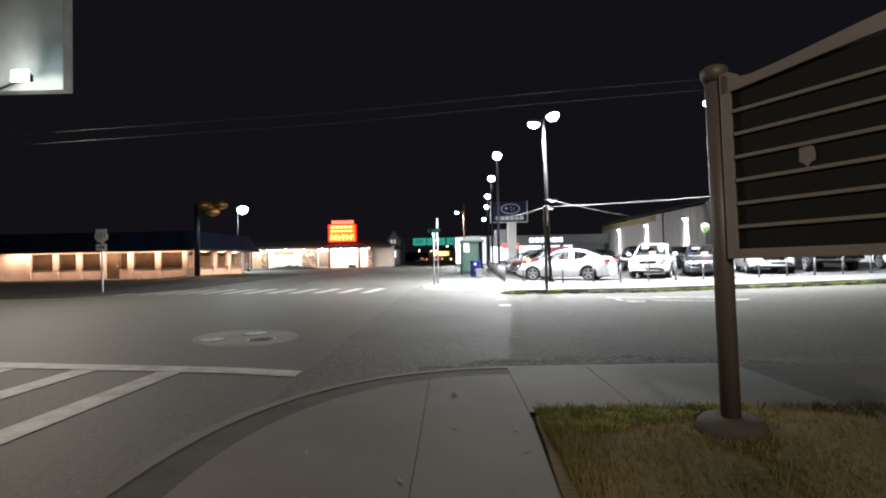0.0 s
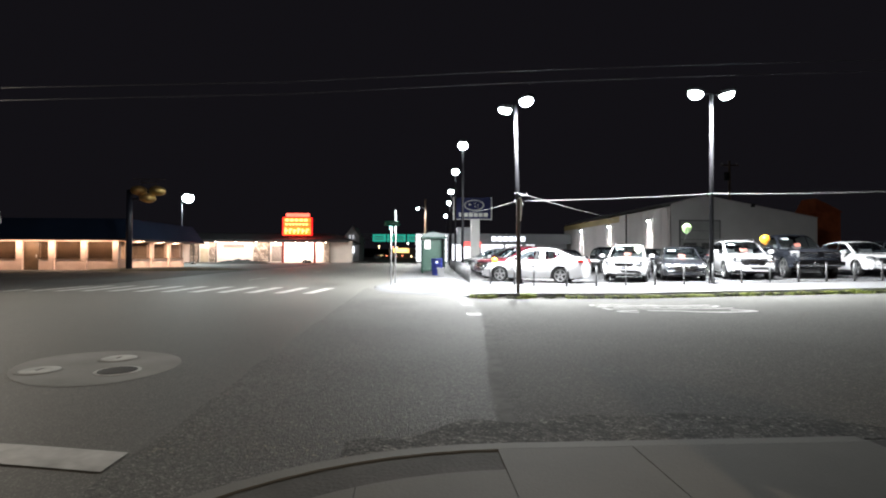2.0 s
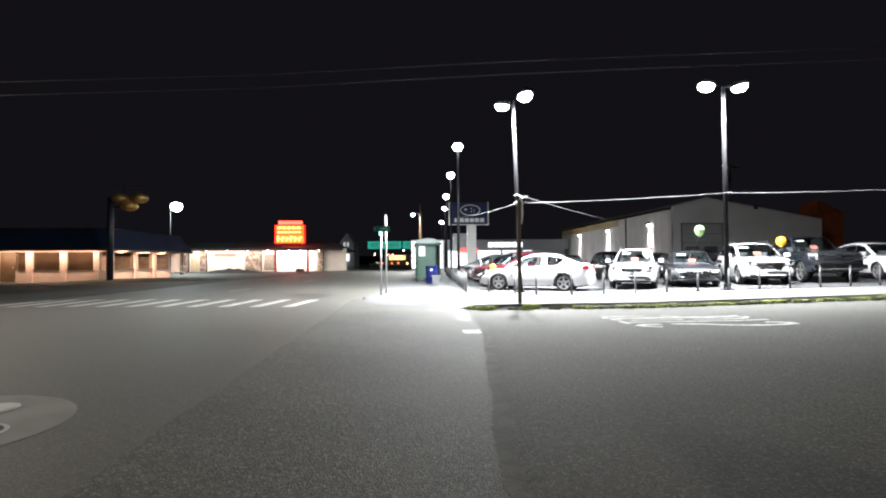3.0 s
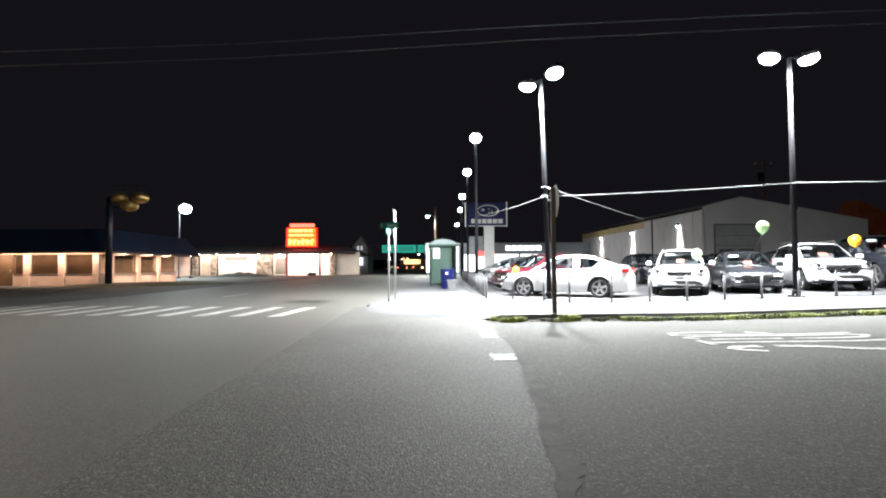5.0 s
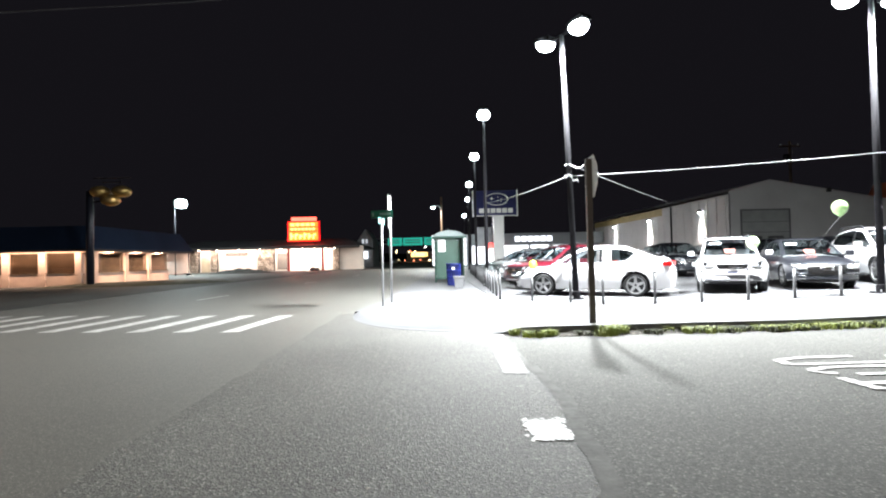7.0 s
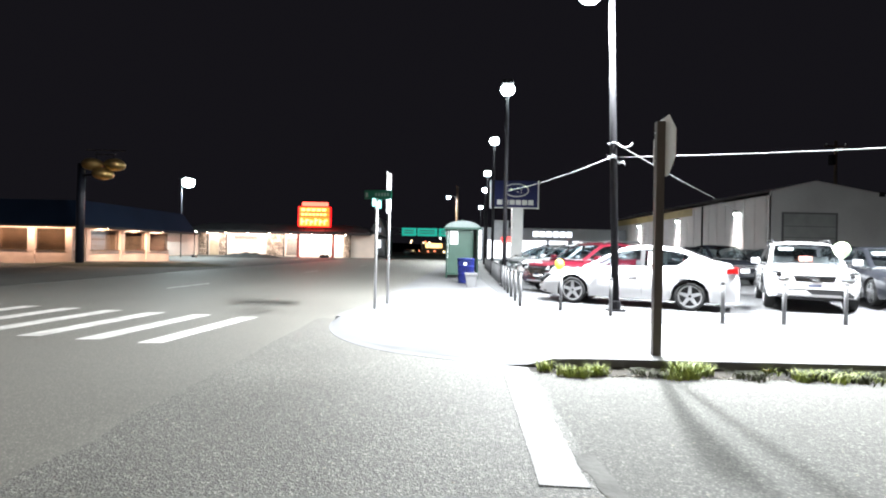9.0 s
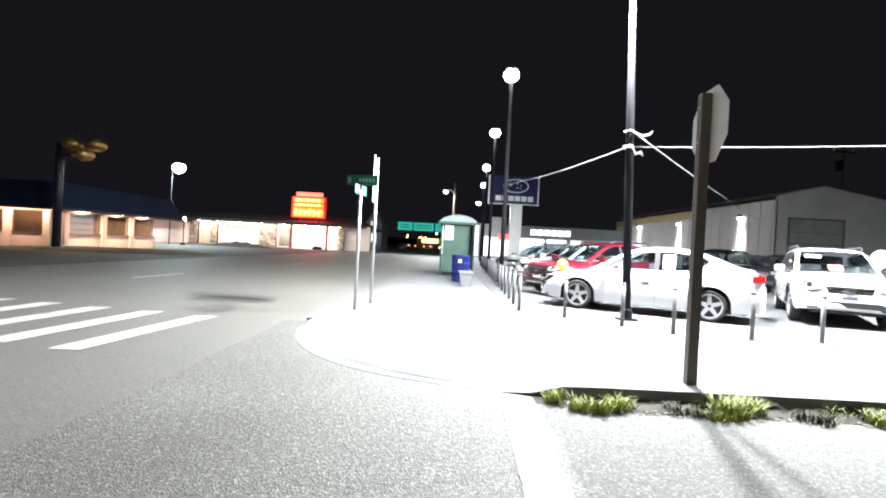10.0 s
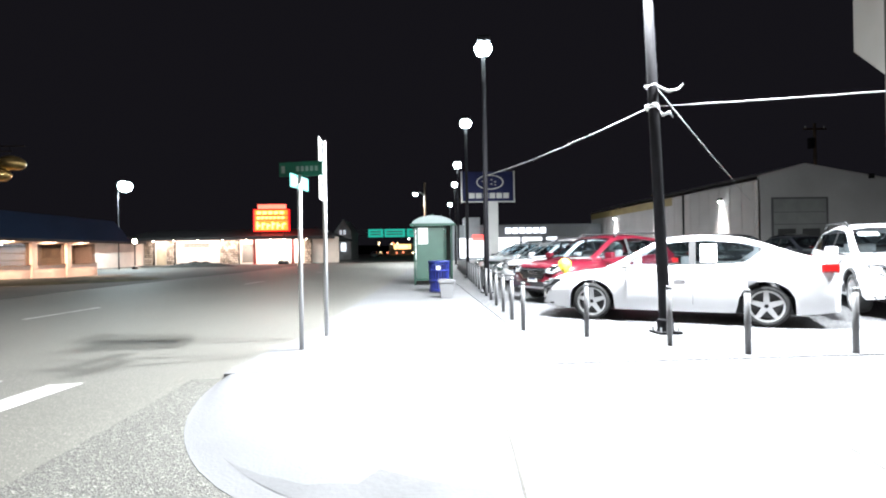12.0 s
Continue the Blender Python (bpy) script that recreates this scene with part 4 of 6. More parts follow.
for x in (-23.9, -26.3, -28.7, -31.0, -33.0, -35.2):
    downlight(x, FY - 0.4, EAVE, hall)
for y in (45.2, 48.6, 51.6):
    downlight(SX + 0.4, y, EAVE, hall)
WARM = (1.0, 0.68, 0.46)
area_lamp("eave_strip", (-30.5, FY - 0.55, EAVE - 0.12), (-30.5, FY + 0.05, 0.5), 340 * EAVE_W, WARM, 16, 0.12)
for y in (45.2, 48.6, 51.6):
    area_lamp("eave_lamp", (SX + 0.4, y, EAVE - 0.14), (SX + 0.1, y, 0.5), 150 * EAVE_W, WARM, 0.16)
area_lamp("wall_lamp", (-41.0, FY - 0.5, EAVE - 0.15), (-41.0, FY + 0.05, 1.0), 140 * EAVE_W, (1.0, 0.8, 0.6), 0.3, 0.3)

# ---- stone-fronted motel range behind ----
inn = thing("motel", "long low cream building with stone piers under bright eaves", "building")
MY = 82.0
part("wall", boxed(-33.5, MY, -0.2, -9.0, MY + 0.3, 3.4), STUCCO_PALE, inn)
part("side_wall", boxed(-33.8, 57.0, -0.2, -33.5, MY + 0.3, 3.0), STUCCO_PALE, inn)
part("roof", boxed(-36.0, MY - 1.6, 3.15, -9.5, 100, 3.45), ROOF_DARK, inn)
part("roof", boxed(-42.0, 56.0, 2.75, -32.4, MY - 1.6, 3.05), ROOF_DARK, inn)
bm = bmesh.new()
prism_pts = [(-36, MY - 1.6), (-9.5, MY - 1.6), (-9.5, 96), (-36, 96)]
lo = [bm.verts.new((x, y, 3.45)) for x, y in prism_pts]
hi = [bm.verts.new((x, y, 4.6)) for x, y in ((-33, MY + 2.5), (-12, MY + 2.5), (-12, 93), (-33, 93))]
bm.faces.new(hi)
for k in range(4):
    bm.faces.new((lo[k], lo[(k + 1) % 4], hi[(k + 1) % 4], hi[k]))
part("roof_slope", bm, ROOF_DARK, inn)
part("walk", boxed(-33.5, MY - 2.0, -0.2, -9.0, MY, 0.05), CONCRETE, inn)
rng = random.Random(4)
for a, b in ((-33.4, -32.2), (-30.6, -29.6), (-24.0, -21.6), (-13.3, -12.4)):
    p = part("stone_pier", boxed(a, MY - 0.35, -0.1, b, MY, 3.15), MORTAR, inn, "pier faced in pale field stone")
    z = 0.0
    while z < 3.0:
        h = rng.uniform(0.18, 0.34)
        x = a + 0.02
        while x < b - 0.14:
            w = min(rng.uniform(0.25, 0.6), b - 0.02 - x)
            part("stone", boxed(x + 0.03, MY - 0.35 - rng.uniform(0.03, 0.09), z + 0.03, x + w - 0.03, MY - 0.352, min(z + h, 3.1) - 0.03, bevel=0.02), STONE_M, p)
            x += w
        z += h
part("door", boxed(-32.0, MY - 0.06, 0.05, -30.8, MY - 0.01, 2.2), surface("motel_door", (0.5, 0.4, 0.28), 0.6, vary=0.12, bump=0.05), inn)
for a, b, z0, z1 in ((-28.6, -25.4, 2.3, 2.7), (-21.3, -19.5, 0.3, 2.5)):
    part("window", boxed(a, MY - 0.05, z0, b, MY - 0.03, z1), WINDOW, inn, "pale reflecting window")
    part("window_frame", boxed(a - 0.06, MY - 0.07, z1, b + 0.06, MY - 0.005, z1 + 0.07), WOOD_BROWN, inn)
    part("window_frame", boxed(a - 0.06, MY - 0.07, z0 - 0.07, b + 0.06, MY - 0.005, z0), WOOD_BROWN, inn)
part("name_board", boxed(-33.46, 64.5, 1.7, -33.4, 68.5, 2.3), WOOD_BROWN, inn, "small wooden board on the wall")
part("side_door", boxed(-33.46, 60.0, -0.05, -33.42, 61.2, 2.0), WOOD_BROWN, inn)
for x in (-19.1, -14.4):
    part("red_post", boxed(x - 0.16, MY - 2.2, -0.1, x + 0.16, MY - 1.88, 3.15), RED_PAINT, inn, "red painted canopy post")
part("canopy", boxed(-20.0, MY - 2.6, 3.1, -13.6, MY - 1.6, 3.5), ROOF_DARK, inn)
for x in (-32, -29.5, -26.5, -23.5, -20.5, -17.5, -15.8, -13):
    downlight(x, MY - 0.8, 3.15, inn)
area_lamp("motel_eave", (-23.0, MY - 1.3, 3.05), (-23.0, MY + 0.1, 0.8), 560 * EAVE_W, (1.0, 0.8, 0.68), 18, 0.2)
area_lamp("motel_entry", (-16.7, MY - 1.4, 3.0), (-16.7, MY + 0.1, 1.0), 380 * EAVE_W, (1.0, 0.86, 0.72), 4, 0.3)
area_lamp("motel_side", (-32.7, 68.0, 2.7), (-33.6, 68.0, 0.6), 260 * EAVE_W, (1.0, 0.78, 0.56), 0.2, 14)
red = thing("neon_sign", "glowing red and orange lit sign above the motel entry", "sign", pose(-17.1, MY - 1.4, 0))
part("leg", boxed(-1.5, -0.05, 3.5, -1.4, 0.05, 4.4), POLE_DARK, red)
part("leg", boxed(1.4, -0.05, 3.5, 1.5, 0.05, 4.4), POLE_DARK, red)
part("cabinet", boxed(-2.25, -0.14, 4.15, 2.2, 0.2, 6.9, bevel=0.03), NEON_RED, red, "red glowing sign border")
part("top_band", boxed(-1.7, -0.14, 7.0, 1.75, 0.2, 7.5), SIGN_HOT_RED, red)
part("face", boxed(-2.05, -0.2, 6.15, 2.0, -0.145, 6.8), SIGN_HOT, red)
part("face", boxed(-2.05, -0.2, 5.6, 2.0, -0.145, 6.05), SIGN_HOT, red)
f = part("face", boxed(-2.05, -0.2, 4.25, 2.0, -0.145, 5.5), SIGN_HOT, red)
for k in range(6):
    x = -1.82 + 0.62 * k
    part("letter_bar", boxed(x, -0.22, 4.45, x + 0.17, -0.201, 5.3 - 0.12 * (k % 3)), SIGN_PALE, f)
    part("letter_bar", boxed(x + 0.17, -0.22, 4.75 + 0.2 * (k % 2), x + 0.44, -0.201, 4.95 + 0.2 * (k % 2)), SIGN_PALE, f)
for z, cuts in ((5.7, 7), (6.3, 5)):
    for k in range(cuts):
        w = 3.5 / cuts
        part("letter_bar", boxed(-1.78 + w * k, -0.22, z, -1.78 + w * (k + 0.72), -0.201, z + 0.26 + 0.08 * (cuts == 5)), SIGN_PALE, red)
lamp_d = bpy.data.lights.new("sign_spill", "AREA")
lamp_d.energy, lamp_d.color, lamp_d.shape, lamp_d.size, lamp_d.size_y = 800, (1.0, 0.1, 0.06), "RECTANGLE", 4.0, 2.5
new("sign_spill", lamp_d).matrix_world = look((-17.1, MY - 1.9, 5.2), (-17.1, MY - 3.2, 0.0))

# low garden lamp in front of the motel
gl = thing("post_lamp", "short dark lamp post with a small glowing globe", "street lamp", pose(-27.2, 68.0, -0.05))
part("base", lathe(bmesh.new(), [(0.28, 0), (0.28, 0.25), (0.1, 0.35)], seg=12), POLE_DARK, gl)
part("post", tube([(0, 0, 0.3), (0, 0, 2.6)], 0.06, seg=8), POLE_DARK, gl)
part("globe", lathe(bmesh.new(), [(0.06, 2.6), (0.17, 2.7), (0.2, 2.82), (0.14, 2.97), (0.03, 3.03)], seg=12), glow("globe_glow", (1.0, 0.85, 0.65), 30), gl, smooth=True)
# rubbish bags at the entry and a mound by the road
for x, y, s in ((-15.6, 79.2, 0.45), (-15.0, 79.0, 0.38)):
    t = thing("rubbish_bag", "dark tied rubbish bag lying by the road", "bag", pose(x, y, -0.02), "bags")
    bm = bmesh.new()
    bmesh.ops.create_icosphere(bm, subdivisions=3, radius=s)
    for v in bm.verts:
        v.co *= 1 + 0.25 * noise.noise(v.co * 4)
        v.co.z = max(0, v.co.z * 0.7 + s * 0.5)
    part("sack", bm, BLACK, t, smooth=True)
mound = bmesh.new()
N = 24
g = [[mound.verts.new((-22.6 + 9 * (i / N - 0.5), 72 + 3 * (j / N - 0.5), -0.1 + 0.55 * max(0, 1 - ((i / N - 0.5) / 0.5) ** 2 - ((j / N - 0.5) / 0.5) ** 2) * (1 + 0.6 * noise.noise(Vector((i * 0.4, j * 0.4, 0)))))) for j in range(N + 1)] for i in range(N + 1)]
for i in range(N):
    for j in range(N):
        mound.faces.new((g[i][j], g[i + 1][j], g[i + 1][j + 1], g[i][j + 1]))
tagged(new("flower_bed", finish(mound, surface("dark_bed", (0.02, 0.018, 0.014), 0.9, vary=0.4, bump=0.6), "flower_bed", True)), "dark low planted mound before the motel", "flower bed")
# grass island under the gilded balls
bm = bmesh.new()
for k in range(1):
    ring = []
    prof = [(1.0, -0.1), (0.85, 0.05), (0.5, 0.16), (0.1, 0.2)]
    rows = [[bm.verts.new((-18.8 + 6.0 * r * math.cos(a), 43.5 + 3.6 * r * math.sin(a) + 1.4 * r * math.cos(a), z)) for a in [2 * math.pi * q / 28 for q in range(28)]] for r, z in prof]
    for r0, r1 in zip(rows, rows[1:]):
        for q in range(28):
            bm.faces.new((r0[q], r0[(q + 1) % 28], r1[(q + 1) % 28], r1[q]))
    bm.faces.new(rows[-1])
setting("grass_island", bm, surface("island_grass", (0.09, 0.085, 0.03), 0.95, vary=0.4, grain=10, bump=0.6), "dry grass island before the restaurant", "grass", True)

# ---- pole with three gilded balls ----
balls = thing("ball_sign", "dark pole sign bearing three large gilded balls", "sign", pose(-20.8, 41.5, 0.0))
part("pole", tube([(0, 0, -0.1), (0, 0, 4.0), (0, 0, 6.0)], [0.22, 0.21, 0.19], seg=18), surface("dark_blue_pole", (0.02, 0.022, 0.035), 0.35, 0.2, vary=0.1, bump=0.04), balls, smooth=True)
part("arm", tube([(0, 0, 5.92), (2.1, 0, 5.92)], 0.05, seg=8), POLE_DARK, balls)
part("bracket", tube([(0, 0, 5.3), (1.3, 0, 5.42)], 0.05, seg=8), POLE_DARK, balls)
for xa, xb, z in ((0.25, 2.6, 6.82), (0.78, 2.0, 6.56)):
    part("top_bar", tube([(xa, 0, z), (xb, 0, z)], 0.03, seg=8), POST_BROWN, balls)
for x in (0.9, 1.9):
    part("hanger", tube([(x, 0, 5.95), (x, 0, 6.82)], 0.02, seg=6), POLE_DARK, balls)
for x, z in ((0.72, 5.95), (2.05, 5.95), (1.36, 5.4)):
    ring = [(max(0.02, 0.57 * math.cos(a)), 0.37 * math.sin(a)) for a in [-math.pi / 2 + math.pi * k / 12 for k in range(13)]]
    part("ball", lathe(bmesh.new(), ring, x, -0.1, z, seg=28), GOLD, balls, "gilded flattened ball", smooth=True)

# ---- street lamp by the restaurant ----
sl = thing("street_lamp", "tall street lamp with a glaring cold white head", "street lamp", pose(-28.2, 67.0, -0.1))
part("pole", tube([(0, 0, 0), (0, 0, 8.6)], [0.06, 0.04], seg=10), POLE_DARK, sl)
part("head", boxed(-0.1, -0.35, 8.5, 1.1, 0.35, 8.75, bevel=0.06), POLE_DARK, sl)
# over a metre wide and round: the lamp's glare is built into the lens
part("lens", lathe(bmesh.new(), [(0.34, 8.74), (0.58, 8.52), (0.64, 8.22), (0.48, 7.86), (0.1, 7.72)], 0.7, 0, 0, seg=16), BULB_COLD, sl, "glaring lens", smooth=True)
area_lamp("street_lamp_light", (-27.5, 66.9, 7.6), (-27.5, 66.9, 0), 3200, (0.85, 1.0, 1.0), 0.6)
cob = thing("street_lamp", "tall wooden pole with a cobra head street lamp", "street lamp", pose(2.05, 70.0, 0.0))
part("pole", tube([(0, 0, 0), (0, 0, 8.7)], [0.15, 0.11], seg=10), WOOD_BROWN, cob)
part("arm", tube([(0, 0, 7.3), (-0.5, 0, 7.65), (-1.0, 0, 7.6)], 0.04, seg=6), STEEL, cob)
part("head", boxed(-1.3, -0.15, 7.5, -0.75, 0.15, 7.62, bevel=0.03), STEEL, cob)
part("lens", lathe(bmesh.new(), [(0.05, 7.28), (0.2, 7.36), (0.22, 7.49)], -1.02, 0, 0, seg=12), BULB_COLD, cob, "glowing lens", smooth=True)
area_lamp("cobra_light", (1.0, 70.0, 7.2), (1.0, 70, 0), 2200, (0.95, 1.0, 0.95), 0.3)

# ---- bus shelter, bin, planter ----
sh = thing("bus_shelter", "green glazed bus shelter with a curved grey roof", "bus shelter", pose(0.92, 34.7, far_z(0, 30)))
W, D, H = 1.4, 3.4, 2.3
for x in (0.0, W):
    for y in (0.0, D):
        part("post", boxed(x - 0.035, y - 0.035, 0, x + 0.035, y + 0.035, H), KIOSK_DARK, sh)
part("end_panel", boxed(0.06, -0.012, 0.25, W - 0.28, 0.012, H - 0.08), KIOSK_GREEN, sh, "green perforated end panel")
part("notice", boxed(0.14, -0.022, 1.55, 0.5, -0.014, 2.15), WHITE_SHEET, sh, "white notice sheet")
part("mid_post", boxed(W - 0.26, -0.03, 0, W - 0.2, 0.03, H), KIOSK_DARK, sh)
part("bottom_rail", boxed(0.04, -0.02, 0.16, W - 0.04, 0.02, 0.245), KIOSK_DARK, sh)
part("back_panel", boxed(W - 0.012, 0.05, 0.25, W + 0.012, D - 0.05, H - 0.08), KIOSK_GREEN, sh)
part("rear_panel", boxed(0.06, D - 0.012, 0.25, W - 0.06, D + 0.012, H - 0.08), KIOSK_GREEN, sh)
part("bench", boxed(W - 0.5, 0.4, 0.44, W - 0.06, D - 0.4, 0.49, bevel=0.01), WOOD_BROWN, sh)
bm = bmesh.new()
rows = []
for y in (-0.16, D + 0.16):
    rows.append([bm.verts.new((W / 2 + (W / 2 + 0.14) * math.sin(a), y, H + 0.02 + 0.3 * (math.cos(a) - math.cos(1.3)) / (1 - math.cos(1.3)))) for a in [-1.3 + 2.6 * k / 14 for k in range(15)]] + [bm.verts.new((W / 2 + 0.8, y, H - 0.05)), bm.verts.new((W / 2 - 0.8, y, H - 0.05))])
for k in range(17):
    bm.faces.new((rows[0][k], rows[0][(k + 1) % 17], rows[1][(k + 1) % 17], rows[1][k]))
bm.faces.new(rows[0])
bm.faces.new(rows[1][::-1])
part("roof", bm, KIOSK_ROOF, sh, "curved grey roof")
part("eave_trim", boxed(-0.16, -0.18, H - 0.08, W + 0.16, -0.162, H + 0.02), KIOSK_DARK, sh)
part("finial", lathe(bmesh.new(), [(0.02, H + 0.31), (0.05, H + 0.35), (0.02, H + 0.42)], W / 2, 0.4, 0, seg=8), KIOSK_DARK, sh)

bin_ = thing("litter_bin", "blue slatted steel litter bin", "litter bin", pose(1.66, 31.0, far_z(0, 30)))
part("liner", lathe(bmesh.new(), [(0.22, 0.05), (0.24, 0.85), (0.2, 0.86)], seg=20), BLACK, bin_)
for k in range(22):
    a = 2 * math.pi * k / 22
    part("slat", tube([(0.26 * math.cos(a), 0.26 * math.sin(a), 0.03), (0.285 * math.cos(a), 0.285 * math.sin(a), 0.5), (0.3 * math.cos(a), 0.3 * math.sin(a), 0.93)], 0.022, seg=4), BIN_BLUE, bin_)
for z, r in ((0.06, 0.285), (0.35, 0.3), (0.65, 0.31), (0.92, 0.325)):
    part("hoop", lathe(bmesh.new(), [(r, z), (r + 0.012, z + 0.01), (r + 0.012, z + 0.05), (r, z + 0.06)], seg=24), BIN_BLUE, bin_)
part("badge", boxed(-0.09, -0.335, 0.72, 0.02, -0.325, 0.82), WHITE_SHEET, bin_)
pot = thing("planter", "square pale concrete planter on the pavement", "planter", pose(1.78, 29.2, far_z(0, 30)))
bm = bmesh.new()
lo = [bm.verts.new((sx * 0.15, sy * 0.15, 0)) for sx, sy in ((-1, -1), (1, -1), (1, 1), (-1, 1))]
hi = [bm.verts.new((sx * 0.2, sy * 0.2, 0.42)) for sx, sy in ((-1, -1), (1, -1), (1, 1), (-1, 1))]
bm.faces.new(lo)
bm.faces.new(hi)
for k in range(4):
    bm.faces.new((lo[k], lo[(k + 1) % 4], hi[(k + 1) % 4], hi[k]))
part("bowl", bm, CONCRETE_BRIGHT, pot)
part("rim", boxed(-0.23, -0.23, 0.42, 0.23, 0.23, 0.5, bevel=0.01), CONCRETE_BRIGHT, pot)

# ---- dealer pylon sign ----
py = thing("pylon_sign", "blue dealer sign panel on a thick white pylon", "sign", pose(5.9, 49.3, 0.05))
part("pylon", boxed(-0.2, -0.2, 0, 0.62, 0.25, 4.5, bevel=0.02), WHITE_SHEET, py)
part("panel", boxed(-1.75, -0.16, 4.5, 1.68, 0.16, 6.52, bevel=0.02), SIGN_BLUE, py)
part("end_trim", boxed(1.69, -0.18, 4.48, 1.76, 0.18, 6.54), WHITE_SHEET, py)
part("end_trim", boxed(-1.83, -0.18, 4.48, -1.76, 0.18, 6.54), WHITE_SHEET, py)
part("bottom_trim", boxed(-1.75, -0.175, 4.48, 1.68, -0.162, 4.55), WHITE_SHEET, py)
oval = []
bm = bmesh.new()
for rx, rz in ((0.92, 0.5), (0.84, 0.43)):
    oval.append([bm.verts.new((0.1 + rx * math.cos(a), -0.168, 5.82 + rz * math.sin(a))) for a in [2 * math.pi * k / 32 for k in range(32)]])
for k in range(32):
    bm.faces.new((oval[0][k], oval[0][(k + 1) % 32], oval[1][(k + 1) % 32], oval[1][k]))
part("oval_ring", bm, WHITE_SHEET, py)
for x, z, r in ((-0.3, 5.88, 0.2), (0.2, 5.98, 0.1), (0.45, 5.85, 0.1), (0.2, 5.7, 0.1), (0.45, 5.65, 0.08)):
    bm = bmesh.new()
    vs = [bm.verts.new((x + r * q * math.cos(a), -0.168, z + r * q * math.sin(a) * 0.8)) for a, q in [(k * math.pi / 4, 1 if k % 2 == 0 else 0.35) for k in range(8)]]
    bm.faces.new(vs)
    part("emblem_dot", bm, WHITE_SHEET, py)
for k in range(6):
    part("letter_bar", boxed(-1.32 + 0.46 * k, -0.172, 4.74, -0.94 + 0.46 * k, -0.162, 5.1), WHITE_SHEET, py)

# ---- dealer showroom ----
show = thing("showroom", "low grey car showroom with lit windows and fascia", "building")
part("wall", boxed(1.0, 80.5, 0, 24.5, 80.8, 3.1), PANEL_GREY, show)
part("fascia", boxed(0.8, 79.8, 3.05, 25.0, 96, 4.55, bevel=0.03), PANEL_GREY, show)
for a, b in ((6.5, 10.5), (11.0, 14.5), (14.8, 17.4), (18.0, 19.4)):
    part("window", boxed(a, 80.4, 0.4, b, 80.46, 2.9), glow("lit_showroom_window", (0.95, 0.97, 1.0), 1.3), show, "brightly lit showroom window")
    part("mullion", boxed(b - 0.05, 80.34, 0.3, b + 0.05, 80.39, 3.0), PANEL_GREY, show)
for k in range(6):
    part("letter_bar", boxed(12.5 + 0.9 * k, 79.72, 3.42, 13.2 + 0.9 * k, 79.79, 4.12), SIGN_WHITE, show, "lit white fascia letter")
part("entry_tower", boxed(7.2, 79.5, 2.8, 9.2, 82, 5.5, bevel=0.05), surface("entry_silver", (0.45, 0.46, 0.48), 0.4, 0.5, vary=0.1, bump=0.02), show)
# plain white front; its own glow replaces light falling on it
part("white_front", boxed(0.9, 79.55, 0.3, 5.6, 79.78, 4.3, bevel=0.02), glow("white_front_glow", (0.95, 0.97, 1.0), 0.75), show, "white showroom front, the light on it put in as glow")
for k in range(4):
    part("front_rail", boxed(0.9, 79.5, 0.9 + 0.85 * k, 5.6, 79.545, 1.02 + 0.85 * k), RED_PAINT if k % 2 else PANEL_GREY, show)
part("red_band", boxed(8.2, 79.3, 2.5, 10.8, 79.48, 3.3), glow("red_lit_band", (1.0, 0.12, 0.1), 0.9), show)
area_lamp("showroom_spill", (12.5, 79.2, 3.0), (12.5, 74, 0), 500, (0.95, 0.98, 1.0), 16, 0.4)

# ---- service shed ----
shed = thing("service_shed", "long grey clad service shed with wall lamps", "building")
X0, X1, Y0, Y1, HE, HP = 25.2, 40.0, 49.8, 84.0, 6.0, 7.05
gz0 = 0.2
part("side_wall", boxed(X0, Y0, gz0, X0 + 0.2, Y1, HE), SHED_WALL, shed)
bm = bmesh.new()
gab = [(X0, gz0), (X1, gz0), (X1, 5.0), (28.5, HP), (X0, HE + 0.25)]
lo = [bm.verts.new((x, Y0 - 0.02, z)) for x, z in gab]
hi = [bm.verts.new((x, Y0 + 0.2, z)) for x, z in gab]
bm.faces.new(lo)
bm.faces.new(hi[::-1])
for k in range(5):
    bm.faces.new((lo[k], hi[k], hi[(k + 1) % 5], lo[(k + 1) % 5]))
part("gable_wall", bm, surface("gable_cladding", (0.68, 0.67, 0.66), 0.6, 0.0, vary=0.1, grain=5, blotch=0.25, bump=0.05), shed)
bm = bmesh.new()
top = [(X0 - 0.08, HE + 0.2), (28.5, HP + 0.02), (X1 + 0.05, 5.02)]
rr = [[bm.verts.new((x, y, z + dz)) for x, z in top] for y, dz in ((Y0 - 0.06, 0), (Y1, 0), (Y1, 0.05), (Y0 - 0.06, 0.05))]
for a in range(4):
    for k in range(2):
        bm.faces.new((rr[a][k], rr[a][k + 1], rr[(a + 1) % 4][k + 1], rr[(a + 1) % 4][k]))
part("roof", bm, SHED_WALL, shed)
part("trim_band", boxed(X0 - 0.03, 62.0, HE - 0.75, X0 - 0.005, Y1, HE), SHED_TRIM, shed)
for k in range(24):
    part("wall_rib", boxed(X0 - 0.04, Y0 + 0.6 + 1.4 * k, gz0, X0 - 0.002, Y0 + 0.66 + 1.4 * k, HE - (0.8 if k > 8 else 0.05)), SHED_WALL, shed)
part("downpipe", boxed(X0 - 0.09, 59.9, gz0, X0 - 0.002, 60.02, HE), POLE_DARK, shed)
DOOR_FRAME = surface("door_frame_grey", (0.16, 0.16, 0.165), 0.6, vary=0.1, bump=0.05)
